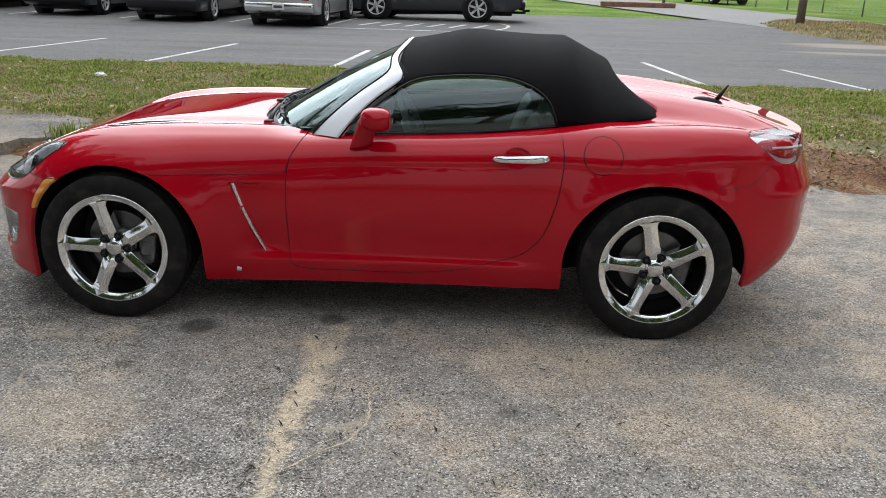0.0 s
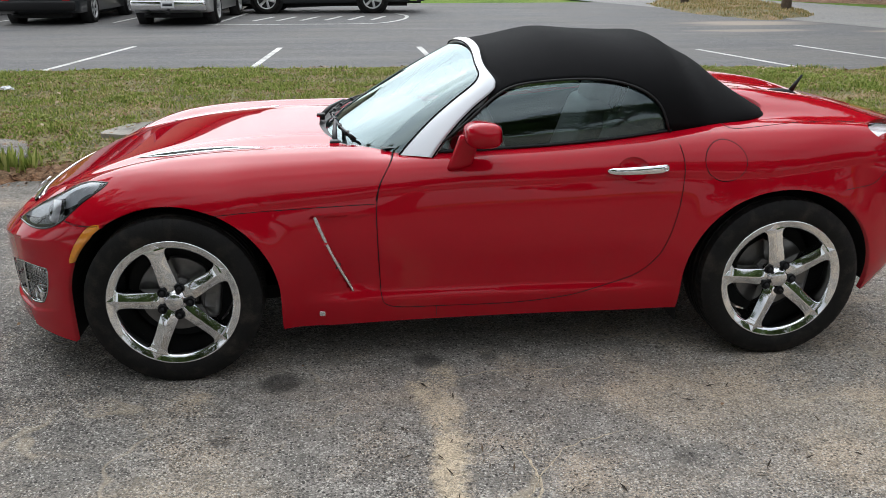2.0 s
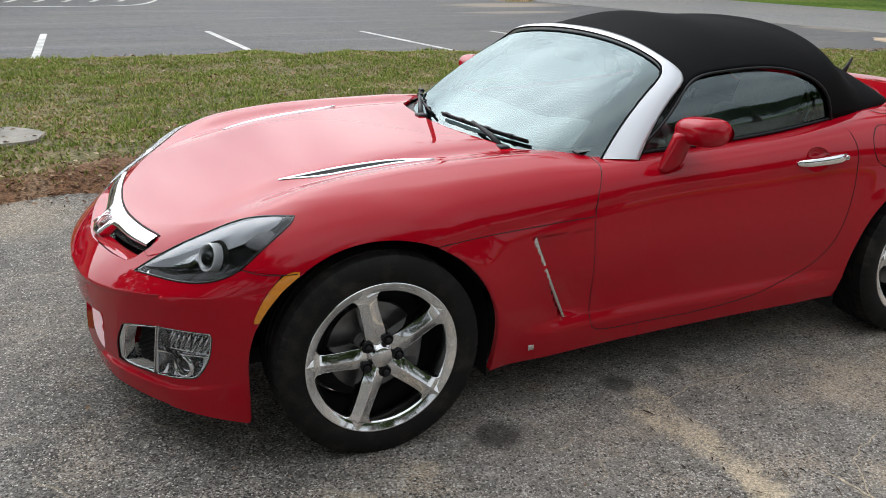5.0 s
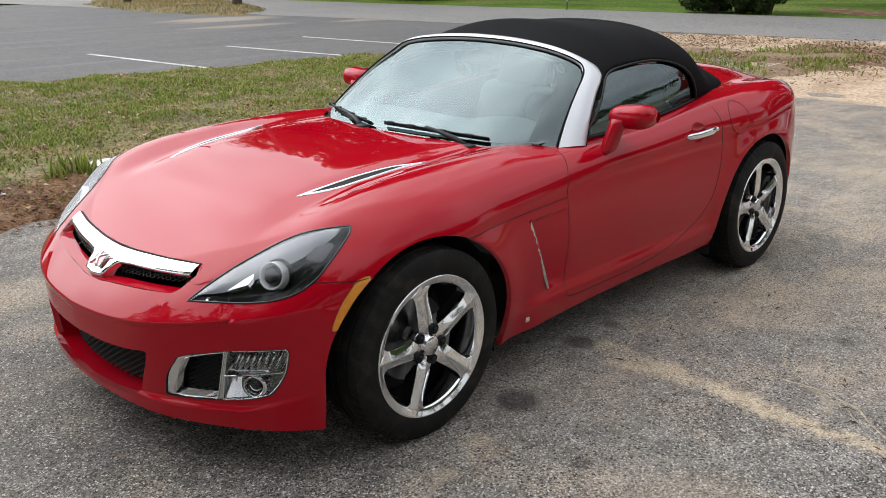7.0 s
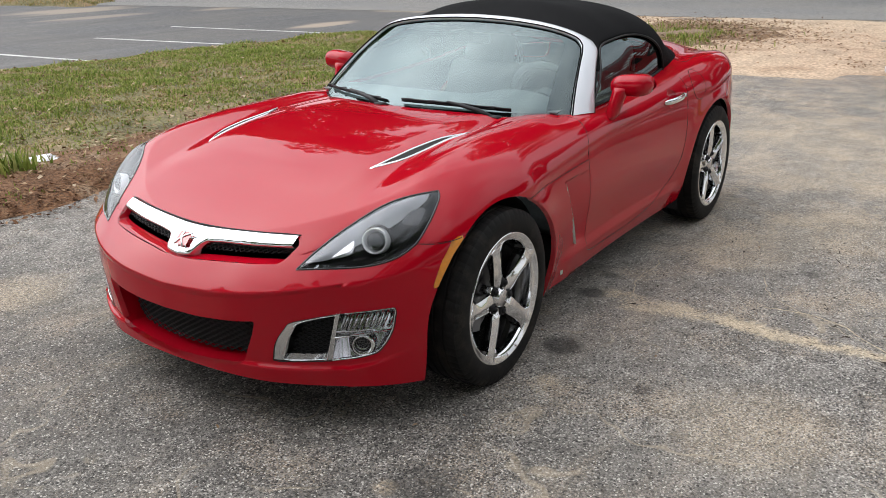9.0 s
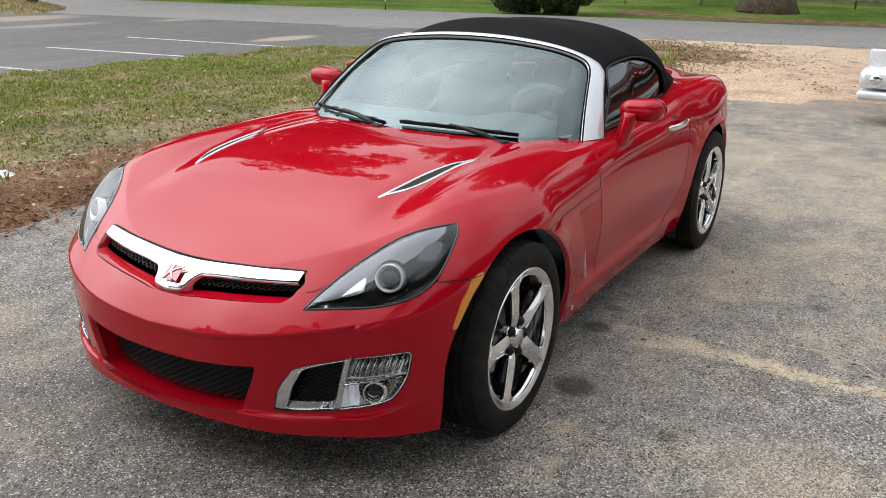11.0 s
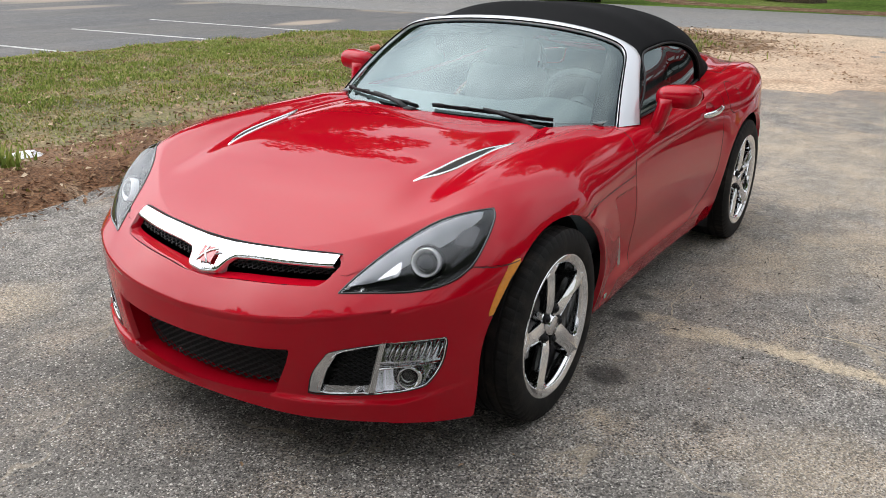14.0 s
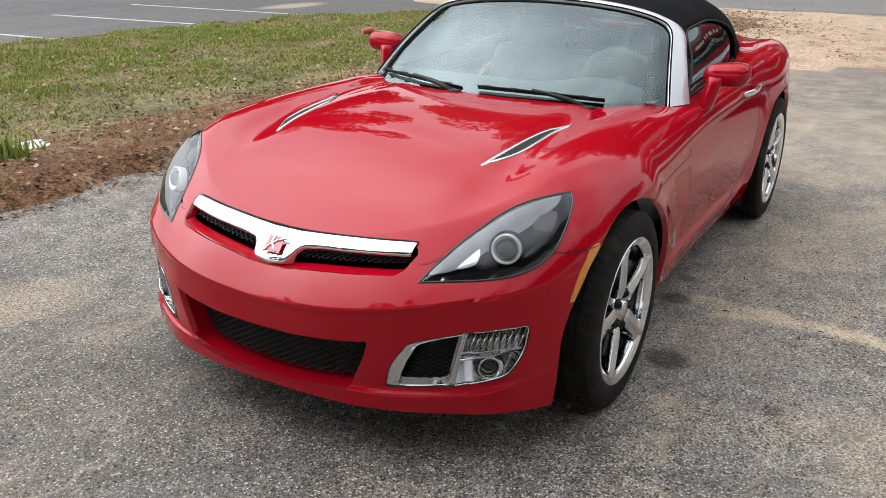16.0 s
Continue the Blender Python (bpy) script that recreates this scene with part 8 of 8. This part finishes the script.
def vehicle(name, label, category, at, paint, length, width, height, base, r, style, spokes=6):
    """A parked road vehicle: nose along +x."""
    v = thing(name, label, category, at, group="cars parked at the shop")
    h, f, b = length / 2, base / 2 + 0.05, -base / 2 + 0.05
    sill, belt = r * 0.78, height * 0.56
    if style == "pickup":
        belt = height * 0.60
        low = [(-h, sill + 0.15), (-h + 0.04, belt), (f - 0.55, belt + 0.02), (h - 0.35, belt - 0.02), (h - 0.05, belt - 0.15), (h, sill + 0.12), (h - 0.3, sill - 0.05), (-h + 0.3, sill)]
        cab = [(-h * 0.26, belt - 0.02), (-h * 0.22, height - 0.03), (h * 0.16, height), (h * 0.42, belt)]
    elif style == "van":
        low = [(-h, sill + 0.1), (-h + 0.02, belt), (f - 0.3, belt + 0.02), (h - 0.3, belt - 0.12), (h, sill + 0.2), (h - 0.15, sill - 0.04), (-h + 0.15, sill)]
        cab = [(-h + 0.04, belt - 0.02), (-h + 0.16, height - 0.05), (-h * 0.3, height), (h * 0.22, height - 0.04), (h * 0.62, belt)]
    else:
        low = [(-h, sill + 0.1), (-h + 0.02, belt), (f - 0.4, belt + 0.02), (h - 0.25, belt - 0.08), (h, sill + 0.2), (h - 0.15, sill - 0.04), (-h + 0.15, sill)]
        cab = [(-h + 0.05, belt - 0.02), (-h + 0.22, height - 0.06), (-h * 0.3, height), (h * 0.12, height - 0.03), (h * 0.42, belt)]
    bm = bmesh.new()
    slice_loft(bm, low, width)
    part("body", bm, paint, v, "painted lower body")
    bm = bmesh.new()
    slice_loft(bm, cab, width * 0.86, 0.10)
    part("cabin", bm, CAR_GLASS, v, "dark tinted windows")
    roof = [(x, z) for x, z in cab if z > height - 0.1]
    bm = bmesh.new()
    box(bm, roof[0][0], roof[-1][0], -width * 0.40, width * 0.40, height - 0.05, height + 0.02, 0.02)
    part("roof", bm, paint, v, "painted roof")
    for x in (f, b):
        for s in (-1, 1):
            bm = bmesh.new()
            lathe(bm, [(0.0, -0.01), (r * 1.17, -0.01), (r * 1.17, 0.2)], 28, centre=(x, 0, r))
            bm.transform(Matrix.Translation((0, s * (width / 2 - 0.006), 0)) @ Matrix.Scale(-s, 4, Y))
            part("wheel_well", bm, DARK, v, "dark wheel well")
            road_wheel(v, x, s * (width / 2 - 0.075), r, 0 if s < 0 else math.pi, spokes)
    bm = bmesh.new()
    box(bm, -h - 0.08, -h + 0.12, -width * 0.47, width * 0.47, sill + 0.06, sill + 0.30, 0.05)
    part("rear_bumper", bm, CHROME_SOFT if style == "pickup" and paint is SILVER_PAINT else BLACK, v, "rear bumper")
    bm = bmesh.new()
    box(bm, h - 0.14, h + 0.08, -width * 0.47, width * 0.47, sill, sill + 0.30, 0.06)
    part("front_bumper", bm, BLACK, v, "front bumper")
    for s in (-1, 1):
        bm = bmesh.new()
        box(bm, -h - 0.02, -h + 0.10, s * width * 0.36 - 0.09, s * width * 0.36 + 0.09, belt - 0.42, belt - 0.04, 0.02)
        part("tail_lamp", bm, RED_LENS, v, "red tail lamp")
        bm = bmesh.new()
        box(bm, h - 0.14, h + 0.0, s * width * 0.34 - 0.16, s * width * 0.34 + 0.16, belt - 0.30, belt - 0.14, 0.03)
        part("headlamp", bm, CHROME_SOFT, v, "headlamp")
    plate_z = sill + 0.12 if style == "pickup" else belt - 0.28
    bm = bmesh.new()
    box(bm, -h - 0.10 if style == "pickup" else -h - 0.03, -h, -0.15, 0.15, plate_z, plate_z + 0.16, 0.006)
    plate = part("number_plate", bm, WHITE, v, "pale number plate")
    bm = bmesh.new()
    e = -h - (0.104 if style == "pickup" else 0.034)
    box(bm, e, e + 0.003, -0.11, 0.11, plate_z + 0.05, plate_z + 0.11)
    part("plate_bar", bm, NAVY_PAINT, plate, "plain dark bar")
    bm = bmesh.new()
    box(bm, -h + 0.3, h - 0.3, -width * 0.36, width * 0.36, sill - 0.12, sill + 0.06, 0.02)
    tube(bm, [(-base / 2 + 0.05, -width * 0.4, r), (-base / 2 + 0.05, width * 0.4, r)], 0.07, 8)
    tube(bm, [(-h - 0.1, width * 0.28, sill - 0.02), (-h + 1.0, width * 0.28, sill - 0.02)], 0.035, 8)
    if style == "pickup":
        box(bm, -h - 0.22, -h, -0.035, 0.035, sill - 0.02, sill + 0.05, 0.01)
    part("underside", bm, DARK, v, "dark axle, exhaust and floor")
    if style == "pickup":
        for s in (-1, 1):
            bm = bmesh.new()
            box(bm, b - r * 1.2, b - r * 1.2 + 0.02, s * width * 0.40 - 0.13, s * width * 0.40 + 0.13, 0.18, sill + 0.1, 0.006)
            part("mud_flap", bm, BLACK, v, "black mud flap")
        bm = bmesh.new()
        box(bm, -h - 0.012, -h + 0.05, -width * 0.36, width * 0.36, sill + 0.32, belt - 0.02, 0.02)
        part("tailgate", bm, paint, v, "painted tailgate")
    return v


vehicle("sport_utility", "dark grey sport utility vehicle parked nose-in", "car", pose(-11.15, 21.75, 0, 0, 0, 88), GREY_PAINT, 4.6, 1.85, 1.72, 2.7, 0.36, "suv")
vehicle("minivan", "dark grey minivan parked nose-in at the shop", "van", pose(-7.72, 20.75, 0, 0, 0, 87), NAVY_PAINT, 5.0, 1.95, 1.75, 3.0, 0.35, "van", 5)
vehicle("pickup_truck", "silver pickup truck with mud flaps parked nose-in", "truck", pose(-4.55, 20.2, 0, 0, 0, 87), SILVER_PAINT, 5.1, 1.85, 1.78, 3.1, 0.38, "pickup", 5)
vehicle("pickup_truck", "dark charcoal crew cab pickup parked sideways", "truck", pose(-1.2, 22.95, 0, 0, 0, 177), NAVY_PAINT, 5.5, 1.95, 1.9, 3.0, 0.40, "pickup", 6)
vehicle("sedan_car", "dark grey car parked nose-in beside the shop", "car", pose(-14.9, 22.2, 0, 0, 0, 88), GREY_PAINT, 4.6, 1.82, 1.5, 2.7, 0.34, "suv")
vehicle("sport_utility", "dark sport utility vehicle far up the road", "car", pose(13.0, 46.0, 0.006, 0, 0, -75), NAVY_PAINT, 4.6, 1.9, 1.8, 2.8, 0.38, "suv")

# ---- food truck beyond the sports car ----
TRUCK_RED = mat("red_vinyl_wrap", (0.30, 0.012, 0.014), 0.3, vary=0.06, scale=1, coat=0.6)
PLATE = mat("diamond_plate", (0.66, 0.67, 0.68), 0.42, 0.45, vary=0.06, scale=4, fine=0.12, fine_scale=60, bump=0.0015)
FOOD = thing("food_truck", "red wrapped food truck with a diamond-plate bumper", "truck", pose(6.15, -1.08, 0))
bm = bmesh.new()
box(bm, 0.45, 7.0, -2.75, -0.36, 0.62, 3.45, 0.05)
part("body", bm, TRUCK_RED, FOOD, "red wrapped box body")
bm = bmesh.new()
box(bm, 0.0, 0.5, -2.9, 0.0, 0.25, 0.34, 0.03)
box(bm, 0.02, 0.45, -2.9, 0.0, 0.36, 0.56, 0.06)
part("bumper", bm, PLATE, FOOD, "silver step bumper")
bm = bmesh.new()
box(bm, 0.32, 0.46, -2.7, -0.04, 0.54, 0.73, 0.01)
part("tread_plate", bm, PLATE, FOOD, "diamond-plate step")
for y in (-0.16, -2.74):
    bm = bmesh.new()
    lathe(bm, [(0.0, -0.012), (0.045, -0.01), (0.06, 0.0), (0.062, 0.02)], 24, "x", centre=(0.015, y, 0.45))
    part("lamp", bm, CHROME, FOOD, "round clear lamp")
for x in (1.9, 5.6):
    for y, turn in ((-0.52, math.pi), (-2.58, 0)):
        road_wheel(FOOD, x, y, 0.38, turn, 6)
bm = bmesh.new()
box(bm, 0.5, 6.9, -2.5, -0.6, 0.36, 0.66, 0.03)
part("chassis", bm, DARK, FOOD, "dark chassis")
# lettering and pictures on the wrap as plain shapes
GREY_WRAP = mat("grey_vinyl", (0.34, 0.36, 0.36), 0.35, vary=0.15, scale=5, coat=0.4)
BLACK_WRAP = mat("black_vinyl", (0.01, 0.01, 0.01), 0.35, coat=0.4)
bm = bmesh.new()
lathe(bm, [(0.0, 0.0), (0.62, 0.0), (0.62, 0.01)], 48, "x")
for v in bm.verts:
    v.co = Vector((0.446 - v.co.x * 0.3, -1.5 + v.co.y * 1.15, 1.80 + v.co.z * 0.85))
part("wrap_roundel", bm, BLACK_WRAP, FOOD, "black oval on the wrap", smooth=False)
bm = bmesh.new()
for k in range(4):
    box(bm, 0.438, 0.441, -1.95 + 0.26 * k, -1.72 + 0.26 * k, 1.62 + 0.05 * k, 1.90 + 0.05 * k, 0.001)
part("wrap_picture", bm, GREY_WRAP, FOOD, "grey picture shapes on the wrap", smooth=False)
for k in range(11):
    a = radians(178 - 17 * k)
    bm = bmesh.new()
    m = Matrix.Translation((0.442, -1.5 + 0.92 * math.cos(a), 1.85 + 0.82 * math.sin(a))) @ Matrix.Rotation(a - math.pi / 2, 4, "X")
    box(bm, -0.003, 0.003, -0.075, 0.075, -0.125, 0.125, 0.001, m)
    part("wrap_bar", bm, WHITE, FOOD, "white bar in place of writing", smooth=False)
bm = bmesh.new()
box(bm, 0.437, 0.44, -2.7, -0.4, 3.12, 3.32, 0.001)
part("wrap_band", bm, GREY_WRAP, FOOD, "grey band on the wrap", smooth=False)
